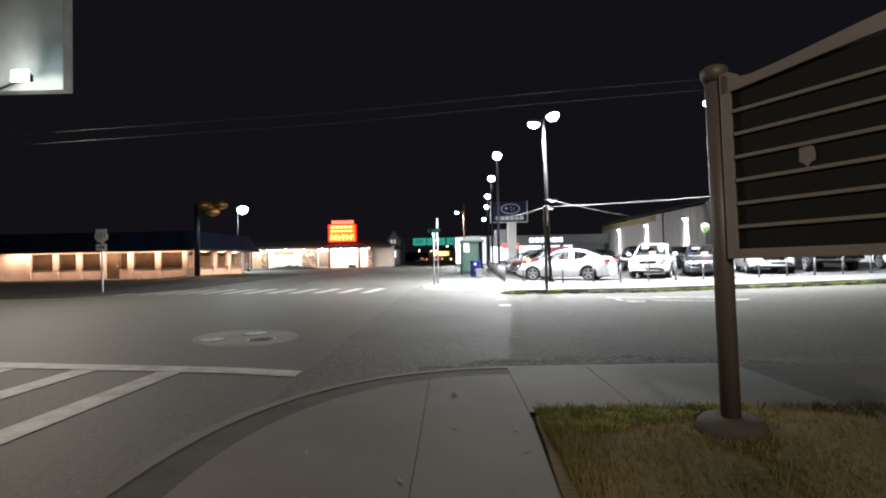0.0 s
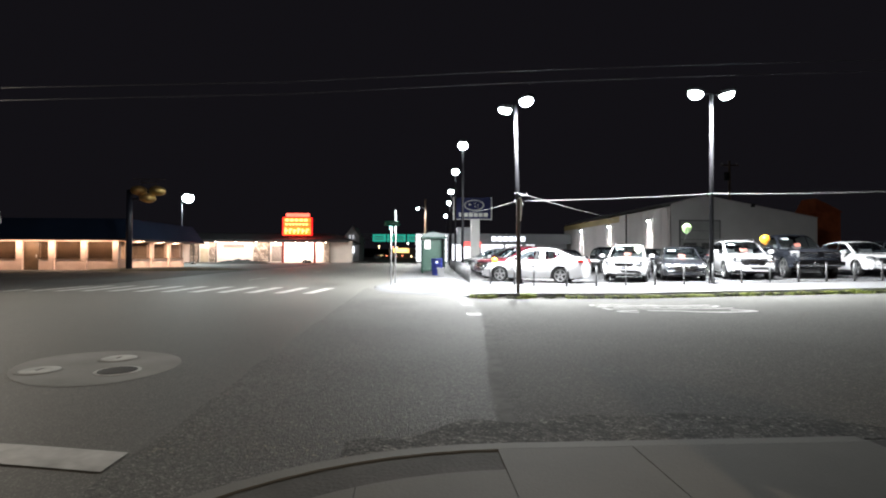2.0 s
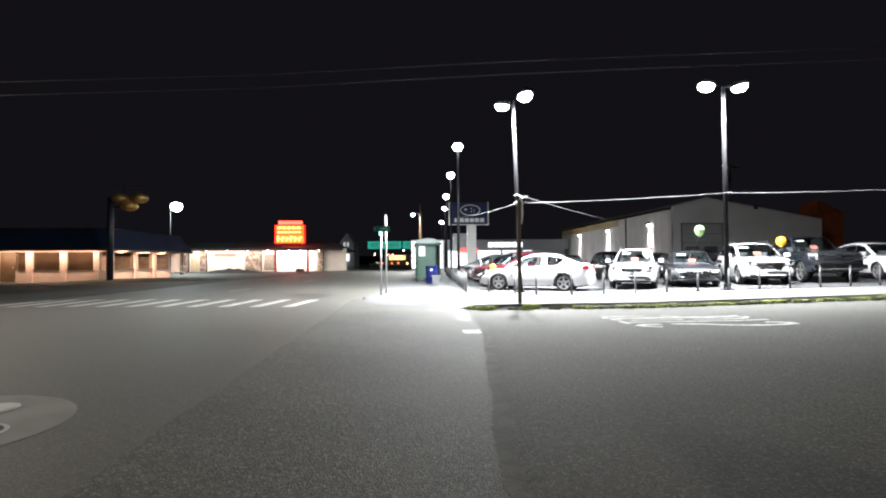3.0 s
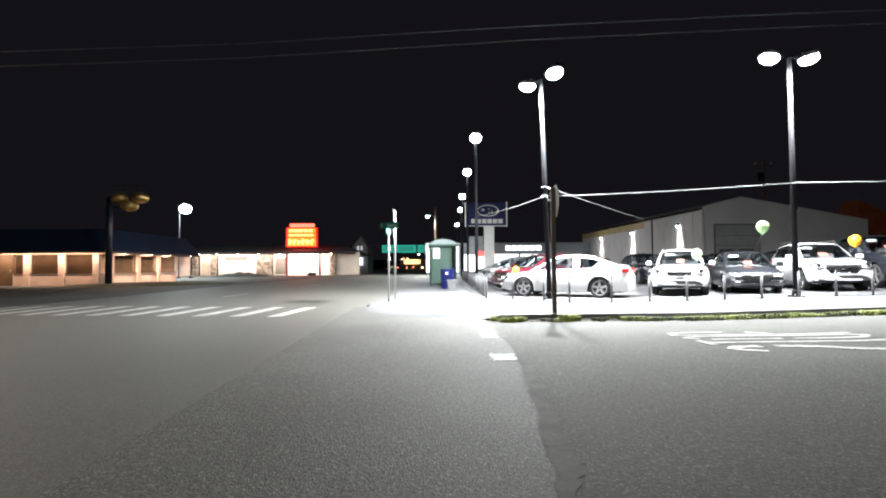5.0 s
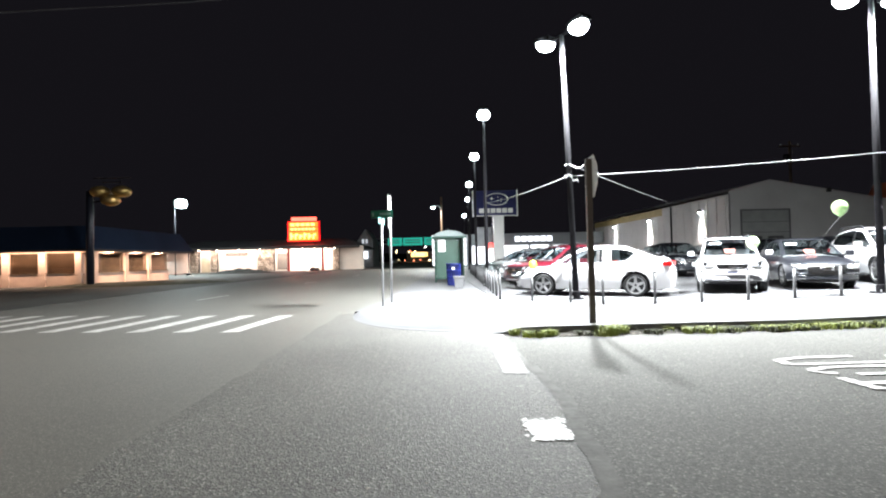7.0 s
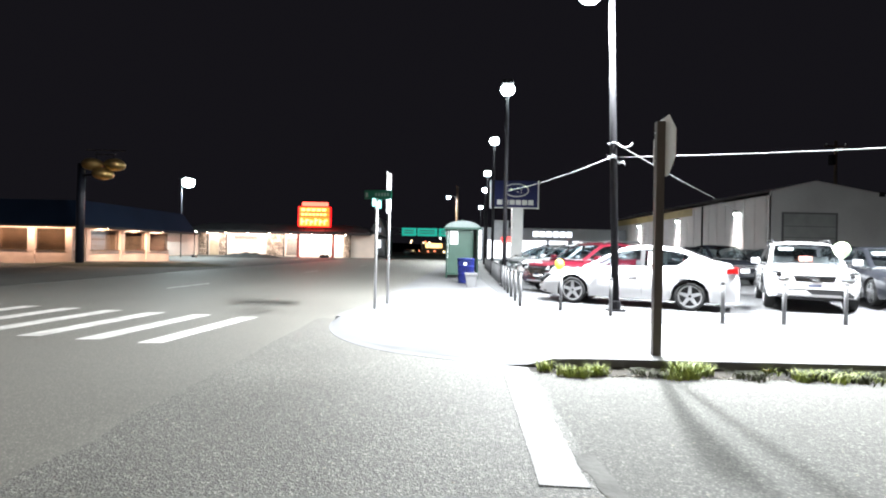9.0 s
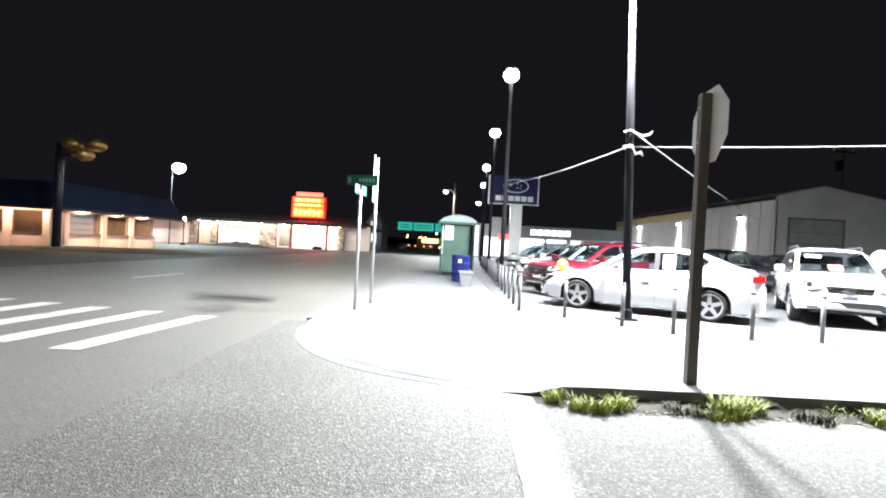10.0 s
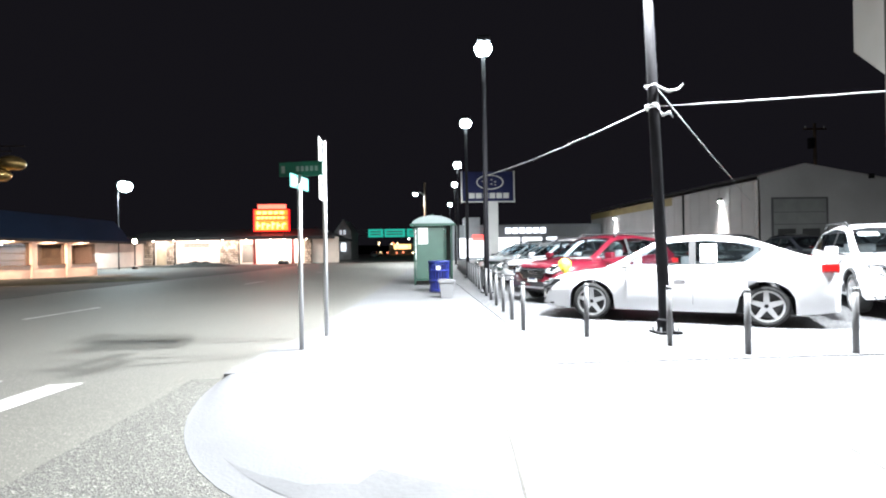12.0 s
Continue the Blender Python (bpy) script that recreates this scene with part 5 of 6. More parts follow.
dr = part("roller_door", boxed(26.1, Y0 - 0.06, gz0, 30.0, Y0 - 0.025, 4.6), surface("roller_grey", (0.4, 0.41, 0.4), 0.55, 0.0, vary=0.1, bump=0.04), shed)
for k in range(4):
    part("door_rail", boxed(26.1, Y0 - 0.08, 1.1 + 0.85 * k, 30.0, Y0 - 0.062, 1.14 + 0.85 * k), DOOR_FRAME, dr)
part("door_frame", boxed(25.98, Y0 - 0.09, gz0, 26.1, Y0 - 0.022, 4.72), DOOR_FRAME, shed)
part("door_frame", boxed(30.0, Y0 - 0.09, gz0, 30.12, Y0 - 0.022, 4.72), DOOR_FRAME, shed)
part("door_frame", boxed(26.1, Y0 - 0.09, 4.6, 30.0, Y0 - 0.022, 4.72), DOOR_FRAME, shed)
for a in (26.4, 28.2):
    part("window", boxed(a, Y0 - 0.1, 1.9, a + 1.3, Y0 - 0.085, 2.5), WINDOW, shed)
part("vent", boxed(33.2, Y0 - 0.1, 6.0, 33.6, Y0 - 0.025, 6.35), BLACK, shed)
for y in (54.2, 65.0, 75.5):
    wl = part("wall_lamp", boxed(X0 - 0.3, y - 0.15, 4.9, X0 - 0.05, y + 0.15, 5.15, bevel=0.03), POLE_DARK, shed)
    part("lens", boxed(X0 - 0.27, y - 0.11, 4.8, X0 - 0.08, y + 0.11, 4.895, bevel=0.02), LAMP_LENS, wl, "glaring lens")
    area_lamp("shed_lamp", (X0 - 0.3, y, 4.75), (X0 - 0.1, y, 3.0), 80, (1.0, 0.97, 0.92), 0.2, spread=60)
ow = thing("orange_building", "dark orange rounded building end beyond the lot", "building")
bm = bmesh.new()
prism(bm, [(48.4, 60), (51.5, 60), (51.5, 63), (48.4, 63)], 0, 6.5)
part("wall", bm, ORANGE_M, ow)
bm = bmesh.new()
lo = [bm.verts.new(p) for p in ((48.2, 59.8, 6.5), (51.7, 59.8, 6.5), (51.7, 63.2, 6.5), (48.2, 63.2, 6.5))]
hi = [bm.verts.new(p) for p in ((48.7, 60.4, 8.2), (50.6, 60.4, 7.4), (50.6, 62.6, 7.4), (48.7, 62.6, 8.2))]
bm.faces.new(lo)
bm.faces.new(hi)
for k in range(4):
    bm.faces.new((lo[k], lo[(k + 1) % 4], hi[(k + 1) % 4], hi[k]))
part("roof", bm, ORANGE_M, ow)

# ---- far street end: gabled house, sign gantry, lights, trees line ----
hs = thing("house", "dark grey gabled house beyond the motel", "house")
HOUSE_M = surface("house_siding", (0.4, 0.4, 0.4), 0.8, vary=0.15, grain=6, bump=0.1)
part("wall", boxed(-18.0, 110, -0.1, -13.8, 120, 5.0), HOUSE_M, hs)
bm = bmesh.new()
gab = [(-13.8, -0.1), (-10.8, -0.1), (-10.8, 5.2), (-12.2, 7.4), (-13.8, 5.2)]
lo = [bm.verts.new((x, 109.5, z)) for x, z in gab]
hi = [bm.verts.new((x, 121, z)) for x, z in gab]
bm.faces.new(lo)
bm.faces.new(hi)
for k in range(5):
    bm.faces.new((lo[k], hi[k], hi[(k + 1) % 5], lo[(k + 1) % 5]))
part("gable_wing", bm, HOUSE_M, hs)
for x, z in ((-12.9, 4.6), (-12.2, 4.6)):
    part("window", boxed(x, 109.4, z, x + 0.4, 109.48, z + 0.8), glow("house_window", (0.9, 0.95, 1.0), 0.35), hs)
part("window", boxed(-17.0, 109.9, 3.6, -15.6, 109.98, 4.4), WHITE_SHEET, hs)
for x in (-15.8, -12.6):
    part("porch_lamp", boxed(x, 109.2, 1.6, x + 0.8, 109.35, 3.0), glow("porch_glow", (0.9, 0.95, 1.0), 1.6), hs)
gn = thing("sign_gantry", "steel truss gantry over the street with green signs", "sign gantry", pose(0, 130, 0))
for x in (-13.5, 6.5):
    part("leg", tube([(x, 0, 0), (x, 0, 6.6)], 0.25, seg=10), STEEL, gn)
for z in (5.0, 6.3):
    part("chord", tube([(-13.5, 0, z), (6.5, 0, z)], 0.09, seg=6), STEEL, gn)
for k in range(14):
    x = -13.4 + 1.42 * k
    part("brace", tube([(x, 0, 5.0 if k % 2 else 6.3), (x + 1.42, 0, 6.3 if k % 2 else 5.0)], 0.05, seg=5), STEEL, gn)
# sign panels glow on their own, standing in for light cast on them
GREEN_GLOW = glow("green_sign_glow", (0.03, 0.5, 0.36), 0.55)
for a, b in ((-9.5, -6.2), (-5.9, -1.3), (-0.9, 2.6)):
    s = part("sign_panel", boxed(a, -0.3, 4.6, b, -0.2, 6.4), GREEN_GLOW, gn)
    for k in range(2):
        part("letter_bar", boxed(a + 0.4, -0.33, 5.1 + 0.6 * k, b - 0.5, -0.305, 5.35 + 0.6 * k), WHITE_SHEET, s)
rng = random.Random(11)
for k in range(16):
    x, y = rng.uniform(-16, 3), rng.uniform(150, 260)
    z = rng.choice((0.8, 0.8, 1.0, 4.5, 5.5))
    t = thing("distant_light", "small light far down the street", "light", pose(x, y, 0), "distant street lights")
    part("stem", tube([(0, 0, 0), (0, 0, z)], 0.08, seg=6), POLE_DARK, t)
    c, s = rng.choice((((1.0, 0.75, 0.4), 5), ((1, 0.95, 0.85), 5), ((0.7, 1.0, 0.95), 5), ((1.0, 0.25, 0.12), 3)))
    part("lamp", lathe(bmesh.new(), [(0.05, z - 0.3), (0.28, z - 0.1), (0.28, z + 0.1), (0.05, z + 0.3)], seg=10), glow("distant_lamp", c, s), t, smooth=True)
sf = thing("shop_front", "lit yellow shop front far down the street", "building", pose(-4.0, 230, 0))
part("wall", boxed(-6, 0, 0, 6, 6, 4.5), HOUSE_M, sf)
part("sign", boxed(-4, -0.2, 2.4, 3.0, -0.02, 4.2), glow("shop_sign_glow", (1.0, 0.62, 0.2), 2.2), sf)
bm = bmesh.new()
pts = []
for k in range(90):
    x = -420 + 840 * k / 89
    h = 5 + 3.5 * noise.noise(Vector((k * 0.35, 0, 0))) + 1.5 * noise.noise(Vector((k * 1.3, 2, 0)))
    pts.append((x, h))
lo = [bm.verts.new((x, 330, -1)) for x, _ in pts]
hi = [bm.verts.new((x, 330, h)) for x, h in pts]
bk = [bm.verts.new((x, 350, h * 0.9)) for x, h in pts]
for k in range(89):
    bm.faces.new((lo[k], lo[k + 1], hi[k + 1], hi[k]))
    bm.faces.new((hi[k], hi[k + 1], bk[k + 1], bk[k]))
setting("backdrop", bm, surface("far_trees", (0.012, 0.014, 0.013), 0.95, vary=0.3, grain=1, bump=0.1), "dark tree line on the horizon", "backdrop")

# ---- overhead cables ----
for k, (dz, dy) in enumerate(((0.0, 0), (0.5, 0.3))):
    rope("overhead_cable", "thin power cable crossing above the street", [(-60, 19.0 + dy, 6.6 + dz), (-16, 19.0 + dy, 5.85 + dz), (-4, 19 + dy, 6.4 + dz), (3.2, 19 + dy, 6.93 + dz), (9, 19 + dy, 7.28 + dz), (50, 19 + dy, 9.5 + dz)], [0, 0, 0, 0, 0, 0], 0.009, CABLE, "power cables", "cable")

up_ = thing("utility_pole", "tall dark utility pole with a transformer behind the shed", "utility pole", pose(37.7, 60.0, 0.3))
part("pole", tube([(0, 0, 0), (0, 0, 12.2)], [0.17, 0.12], seg=10), WOOD_BROWN, up_)
part("crossarm", boxed(-1.1, -0.06, 11.6, 1.1, 0.06, 11.75), WOOD_BROWN, up_)
part("transformer", lathe(bmesh.new(), [(0.26, 9.9), (0.28, 9.95), (0.28, 10.8), (0.2, 10.86)], -0.36, 0, 0, seg=14), POLE_DARK, up_)
for x in (-0.9, 0.0, 0.9):
    part("insulator", lathe(bmesh.new(), [(0.05, 11.75), (0.07, 11.82), (0.04, 11.95)], x, 0, 0, seg=8), WHITE_SHEET, up_)


# ---- cars ----
def paint(name, color, rough=0.25, metal=0.0):
    return surface(name, color, rough, metal, vary=0.04, grain=300, blotch=1.5, bump=0.0, coat=0.8)


CAR_WHITE = paint("car_white", (0.62, 0.62, 0.635))
CAR_SILVER = paint("car_silver", (0.45, 0.46, 0.48), 0.3, 0.6)
CAR_GREY = paint("car_slate", (0.03, 0.032, 0.04), 0.3, 0.4)
CAR_BLACK = paint("car_black", (0.015, 0.017, 0.022), 0.2, 0.2)
CAR_RED = paint("car_red", (0.09, 0.005, 0.013), 0.3, 0.2)
TYRE = surface("tyre_rubber", (0.018, 0.018, 0.019), 0.85, vary=0.15, grain=60, bump=0.1)
RIM = surface("alloy_rim", (0.6, 0.6, 0.61), 0.3, 0.85, vary=0.08, grain=40, bump=0.02)
TRIM_BLACK = surface("black_trim", (0.02, 0.02, 0.022), 0.5, vary=0.1, grain=60, bump=0.05)
CHROME = surface("chrome", (0.75, 0.75, 0.77), 0.12, 1.0, vary=0.03, bump=0.0)
HEADLAMP = surface("headlamp_lens", (0.5, 0.51, 0.53), 0.08, 0.5, vary=0.2, grain=25, blotch=12, bump=0.05, coat=1.0)
TAILLAMP = surface("tail_lamp_red", (0.45, 0.01, 0.01), 0.15, vary=0.15, bump=0.0, coat=1.0)
CAR_GLASS = glass("car_glass", (0.74, 0.8, 0.82))
SEAT_M = surface("seat_fabric", (0.2, 0.2, 0.205), 0.9, vary=0.15, bump=0.1)
STICKER_RED = surface("orange_red_sheet", (0.6, 0.19, 0.14), 0.7, vary=0.05, bump=0.0)
PLATE_BAR = surface("plate_bar_blue", (0.12, 0.13, 0.2), 0.6, vary=0.05, bump=0.0)

SHAPES = {
    # length, width, wheelbase, wheel radius, sill; hood line, cabin line (x, z), belt
    "sedan": dict(L=4.52, W=1.78, B=2.65, r=0.325, sill=0.2, deck=[(-2.26, 0.62), (-2.22, 0.86), (-2.16, 1.02), (-2.03, 1.09), (-1.45, 1.07), (-0.95, 0.97), (0.9, 0.91), (1.5, 0.85), (2.0, 0.77), (2.15, 0.7), (2.23, 0.62), (2.26, 0.5)], gz=0.62,
                  cabin=[(-1.92, 1.07), (-1.1, 1.385), (-0.45, 1.455), (0.2, 1.41), (1.1, 0.91)], b_pillar=-0.28, c_end=-1.5),
    "suv": dict(L=4.45, W=1.8, B=2.64, r=0.345, sill=0.27, deck=[(-2.225, 0.7), (-2.17, 1.0), (-2.0, 1.08), (-1.0, 1.06), (0.85, 1.02), (1.6, 0.99), (2.0, 0.94), (2.13, 0.87), (2.2, 0.76), (2.225, 0.62)], gz=0.78,
                cabin=[(-2.12, 1.08), (-1.8, 1.48), (-0.6, 1.6), (0.15, 1.53), (1.05, 1.02)], b_pillar=-0.3, c_end=-1.55),
    "pickup": dict(L=5.7, W=2.0, B=3.6, r=0.4, sill=0.4, deck=[(-2.85, 0.8), (-2.82, 1.28), (-1.4, 1.28), (-1.0, 1.25), (0.9, 1.22), (1.6, 1.22), (2.6, 1.19), (2.76, 1.13), (2.83, 1.02), (2.85, 0.85)], gz=1.08,
                   cabin=[(-1.38, 1.27), (-1.2, 1.78), (-0.3, 1.86), (0.35, 1.8), (1.15, 1.22)], b_pillar=-0.1, c_end=-1.1),
}


def along(line, x):
    return float(np.interp(x, [p[0] for p in line], [p[1] for p in line]))


def car(label, shape, color, m, group="cars for sale", cladding=False, rails=False, sheet=False, nose="slot", seats=True, side_sheet=False):
    s = SHAPES[shape]
    L, W, r, sill, deck, cabin = s["L"], s["W"], s["r"], s["sill"], s["deck"], s["cabin"]
    t = thing("car" if shape != "pickup" else "pickup_truck", label, "car" if shape != "pickup" else "pickup", m, group)
    ax = (s["B"] / 2 + 0.02, -s["B"] / 2 + 0.02)
    R = r + 0.065

    def width(x):
        u = max(0.0, abs(x) / (L / 2) - 0.72) / 0.28
        return W / 2 * (1 - 0.2 * u * u)

    def low(x):
        z = sill + 0.06 * max(0, abs(x) / (L / 2) - 0.8) / 0.2
        for c in ax:
            if abs(x - c) < R:
                z = max(z, r + math.sqrt(R * R - (x - c) ** 2))
        return z

    def smooth_top(x):
        return sum(along(deck, x + d) for d in (-0.08, 0, 0.08)) / 3

    def skin(x):
        """Half the body's outline across, from the middle of the top down."""
        T, B, w = smooth_top(x), low(x), width(x)
        line = [(0.0, T + 0.012), (0.55 * w, T + 0.004), (0.82 * w, T - 0.025), (0.93 * w, T - 0.08), (0.985 * w, T - 0.2), (w, 0.5 * T + 0.12), (0.985 * w, 0.45), (0.955 * w, sill + 0.05), (0.93 * w, sill)]
        low_z, low_y = [-q[1] for q in line[3:]], [q[0] for q in line[3:]]
        cut = [(y, max(z, B + 0.004 * (8 - i))) for i, (y, z) in enumerate(line)]
        return cut[:3] + [(float(np.interp(-z, low_z, low_y)), z) for _, z in cut[3:]]

    def side_y(x, z):
        line = skin(x)[3:]
        return float(np.interp(-z, [-q[1] for q in line], [q[0] for q in line]))

    st = sorted({round(-L / 2 + L * k / 46, 3) for k in range(47)} | {round(c + d * R * 0.999, 3) for c in ax for d in (-1, -0.95, -0.8, 0.8, 0.95, 1)})
    bm = bmesh.new()
    rings = []
    for x in st:
        half = skin(x)
        full = half + [(-y, z) for y, z in half[:0:-1]]
        rings.append([bm.verts.new((x, y, z)) for y, z in full])
    n = len(rings[0])
    for r0, r1 in zip(rings, rings[1:]):
        for k in range(n):
            fc = bm.faces.new((r0[k], r0[(k + 1) % n], r1[(k + 1) % n], r1[k]))
            xm_ = (r0[0].co.x + r1[0].co.x) / 2
            for eg in fc.edges if k == 8 else ():
                eg.smooth = False
            fc.material_index = 1 if k == 8 else 2 if k in (0, 1, n - 2, n - 1) and cabin[0][0] + 0.15 < xm_ < cabin[-1][0] - 0.2 else 0
    bm.faces.new(rings[0])
    bm.faces.new(rings[-1])
    body = part("body", bm, [color, TRIM_BLACK, SEAT_M], t, smooth=True)
    part("underbody", boxed(-L / 2 + 0.3, -W / 2 + 0.32, sill - 0.03, L / 2 - 0.3, W / 2 - 0.32, sill + 0.25), TRIM_BLACK, t)

    def nose_x(y, z):
        """Where the body's front lies at a width and height."""
        top = L / 2
        for (xa, za), (xb, zb) in zip(deck[4:], deck[5:]):
            if zb <= z <= za:
                top = xa + (xb - xa) * (za - z) / (za - zb)
        u = min(1.0, max(0.0, (1 - abs(y) / (W / 2) / 0.985) / 0.2))
        return min(top + 0.02, L / 2 * (0.72 + 0.28 * math.sqrt(u)))

    def nose_piece(line, proud, depth):
        """A solid piece set on the nose, from an outline in width and height."""
        bm = bmesh.new()
        fr = [bm.verts.new((nose_x(y, z) + proud, y, z)) for y, z in line]
        bk = [bm.verts.new((nose_x(y, z) + proud - depth, y, z)) for y, z in line]
        n = len(line)
        bm.faces.new(fr)
        bm.faces.new(bk[::-1])
        for k in range(n):
            bm.faces.new((fr[k], bk[k], bk[(k + 1) % n], fr[(k + 1) % n]))
        return bm

    (xr, zr), (xc, zc), (xm, zm), (xf, zf), (xw, zw) = cabin
    wb, wr = 0.455 * W, 0.345 * W

    def cy(z):
        return wb - (wb - wr) * (z - 0.98 * zw) / (zm - 0.98 * zw)

    # cabin shell: painted roof and pillars with panes let in
    def roof_z(x):
        return sum(along(cabin, min(max(x + d, xr), xw)) for d in (-0.16, -0.08, 0, 0.08, 0.16)) / 5

    def ring(x):
        base = smooth_top(x) - 0.03
        top = max(roof_z(x), base + 0.02)
        k = 1 - 0.05 * ((x - (xr + xw) / 2) / ((xw - xr) / 2)) ** 2
        z1 = min(base + 0.05 + (0.13 * step(-1.02, -1.3, x) if shape == "sedan" else 0), top)
        z2 = max(top - 0.075, z1)
        z3 = max(top - 0.03, z2)
        return [(k * cy(base) + 0.015, base - 0.05), (k * cy(z1), z1), (k * cy(z2), z2), (k * cy(z3) - 0.005, z3), (0.9 * k * cy(top), top + 0.004), (0.5 * k * cy(top), top + 0.024), (0.0, top + 0.03)]

    bp = s["b_pillar"]
    q_end = -1.27 if shape == "sedan" else xr + 0.28
    cuts = sorted({xr + (xw - xr) * k / 44 for k in range(45)} | {bp - 0.05, bp + 0.05, bp - 0.98, bp - 0.95, q_end, xw - 0.14, xf + 0.02, xc})
    cabin_bm = {}
    for xa, xb in zip(cuts, cuts[1:]):
        ra, rb, mid_x = ring(xa), ring(xb), (xa + xb) / 2
        for i in range(6):
            for sy in (-1, 1):
                key = "roof"
                if i == 1 and q_end < mid_x < xw - 0.14:
                    key = "pillar" if abs(mid_x - bp) < 0.05 else "window_divider" if bp - 0.98 < mid_x < bp - 0.95 else "front_side_window" if mid_x > bp else "rear_side_window" if mid_x > bp - 0.96 else "quarter_window"
                    key += "_l" if sy > 0 else "_r"
                elif i > 3 and mid_x > xf + 0.02:
                    key = "windscreen"
                elif i > 3 and mid_x < xc:
                    key = "rear_window"
                pts = [(xa, sy * ra[i][0], ra[i][1]), (xb, sy * rb[i][0], rb[i][1]), (xb, sy * rb[i + 1][0], rb[i + 1][1]), (xa, sy * ra[i + 1][0], ra[i + 1][1])]
                bm = cabin_bm.setdefault(key, bmesh.new())
                bm.faces.new([bm.verts.new(p) for p in pts])
    for key, bm in cabin_bm.items():
        bmesh.ops.remove_doubles(bm, verts=bm.verts, dist=0.0005)
        bmesh.ops.dissolve_degenerate(bm, edges=bm.edges, dist=0.0004)
        name = key[:-2] if key[-2:] in ("_l", "_r") else key
        pane = part(name.replace("front_", "").replace("rear_side", "side"), bm, color if key == "roof" else TRIM_BLACK if name in ("pillar", "window_divider") else CAR_GLASS, t, "" if name in ("roof", "pillar", "window_divider") else "tinted " + name.replace("_", " "), smooth=True)
        if side_sheet and name == "rear_side_window":
            sy = 1 if key.endswith("_l") else -1
            bm = bmesh.new()
            bm.faces.new([bm.verts.new((x, sy * (cy(z) + 0.004), z)) for x, z in ((bp - 0.12, zw + 0.1), (bp - 0.36, zw + 0.1), (bp - 0.36, zw + 0.4), (bp - 0.12, zw + 0.4))])
            part("price_sheet", bm, WHITE_SHEET, pane, "white price sheet in the window")
        if sheet and name == "windscreen":
            for u0, u1, y0, y1, mat in ((0.22, 0.5, -0.12, 0.18, STICKER_RED), (0.78, 0.92, -0.55, -0.2, WHITE_SHEET)):
                bm = bmesh.new()
                bm.faces.new([bm.verts.new((xw + (xf - xw) * u - 0.07, y * 0.9, zw + (zf - zw) * u - 0.05)) for u, y in ((u0, y0), (u0, y1), (u1, y1), (u1, y0))])
                part("price_sheet", bm, mat, pane, "bright sale sheet in the windscreen")
    for sy in (-1, 1):
        # mirror, handles
        bm = bmesh.new()
        box(bm, xw - 0.42, sy * (W / 2 + 0.03), zw + 0.0, xw - 0.27, sy * (W / 2 + 0.22), zw + 0.15, bevel=0.045)
        mir = part("mirror", bm, color, t)
        part("mirror_arm", tube([(xw - 0.33, sy * (wb - 0.02), zw - 0.01), (xw - 0.34, sy * (W / 2 + 0.06), zw + 0.03)], 0.025, seg=6), TRIM_BLACK, mir)
        for hx in (s["b_pillar"] + 0.2, s["b_pillar"] - 0.85):
            part("door_handle", boxed(hx - 0.09, sy * (side_y(hx, zw - 0.18) - 0.02), zw - 0.195, hx + 0.09, sy * (side_y(hx, zw - 0.18) + 0.022), zw - 0.168, bevel=0.01), color, t)
        for gx in (xw - 0.05, s["b_pillar"], s["b_pillar"] - 0.86):
            z_lo = max(sill + 0.12, low(gx) + 0.04)
            zs_ = [z_lo + (zw - 0.1 - z_lo) * k / 8 for k in range(9)]
            part("door_gap", tube([(gx, sy * (side_y(gx, z) - 0.001), z) for z in zs_], 0.0045, seg=5), TRIM_BLACK, t)
        # lamps
        gz = s["gz"]
        hw = W / 2
        shape_l = [(0.5, -0.05), (0.54, 0.05), (0.78, 0.1), (0.9, 0.08), (0.88, 0.0), (0.76, -0.07)] if shape != "pickup" else [(0.76, -0.22), (0.76, 0.03), (0.93, 0.03), (0.93, -0.22)]
        lamp_line = [(y * hw, gz + z) for y, z in shape_l]
        mid = (sum(p[0] for p in lamp_line) / len(lamp_line), sum(p[1] for p in lamp_line) / len(lamp_line))
        rim_line = [(mid[0] + (y - mid[0]) * 1.05, mid[1] + (z - mid[1]) * 1.1) for y, z in lamp_line]
        bz = part("headlight", nose_piece([(sy * y, z) for y, z in rim_line], 0.012, 0.3), TRIM_BLACK, t, "headlight with a dark bezel")
        part("lens", nose_piece([(sy * y, z) for y, z in lamp_line], 0.022, 0.2), HEADLAMP, bz, "clear lens")
        part("reflector", nose_piece([(sy * (mid[0] + 0.05 * math.cos(a)), mid[1] + 0.035 * math.sin(a)) for a in [k * math.pi / 5 for k in range(10)]], 0.03, 0.1), CHROME, bz)
        bm = bmesh.new()
        tz = along(deck, -L / 2 + 0.1) - 0.07
        box(bm, -L / 2 + 0.02, sy * W * 0.32, tz - 0.11, -L / 2 + 0.25, sy * W * 0.462, tz + 0.03, bevel=0.035)
        part("tail_light", bm, TAILLAMP, t, "red tail light")
        if rails:
            part("roof_rail", tube([(xc + 0.15, sy * (wr - 0.02), zm - 0.04), (xc + 0.3, sy * (wr - 0.02), zm + 0.05), (xf - 0.25, sy * (wr - 0.02), zm + 0.04), (xf - 0.1, sy * (wr - 0.02), zm - 0.05)], 0.022, seg=6), TRIM_BLACK, t)
        for c in ax:
            if cladding:
                part("arch_trim", tube([(c + (R + 0.02) * math.cos(a), sy * (width(c) - 0.01), r + (R + 0.02) * math.sin(a)) for a in [math.pi * k / 12 for k in range(13)]], 0.035, seg=6), TRIM_BLACK, t)
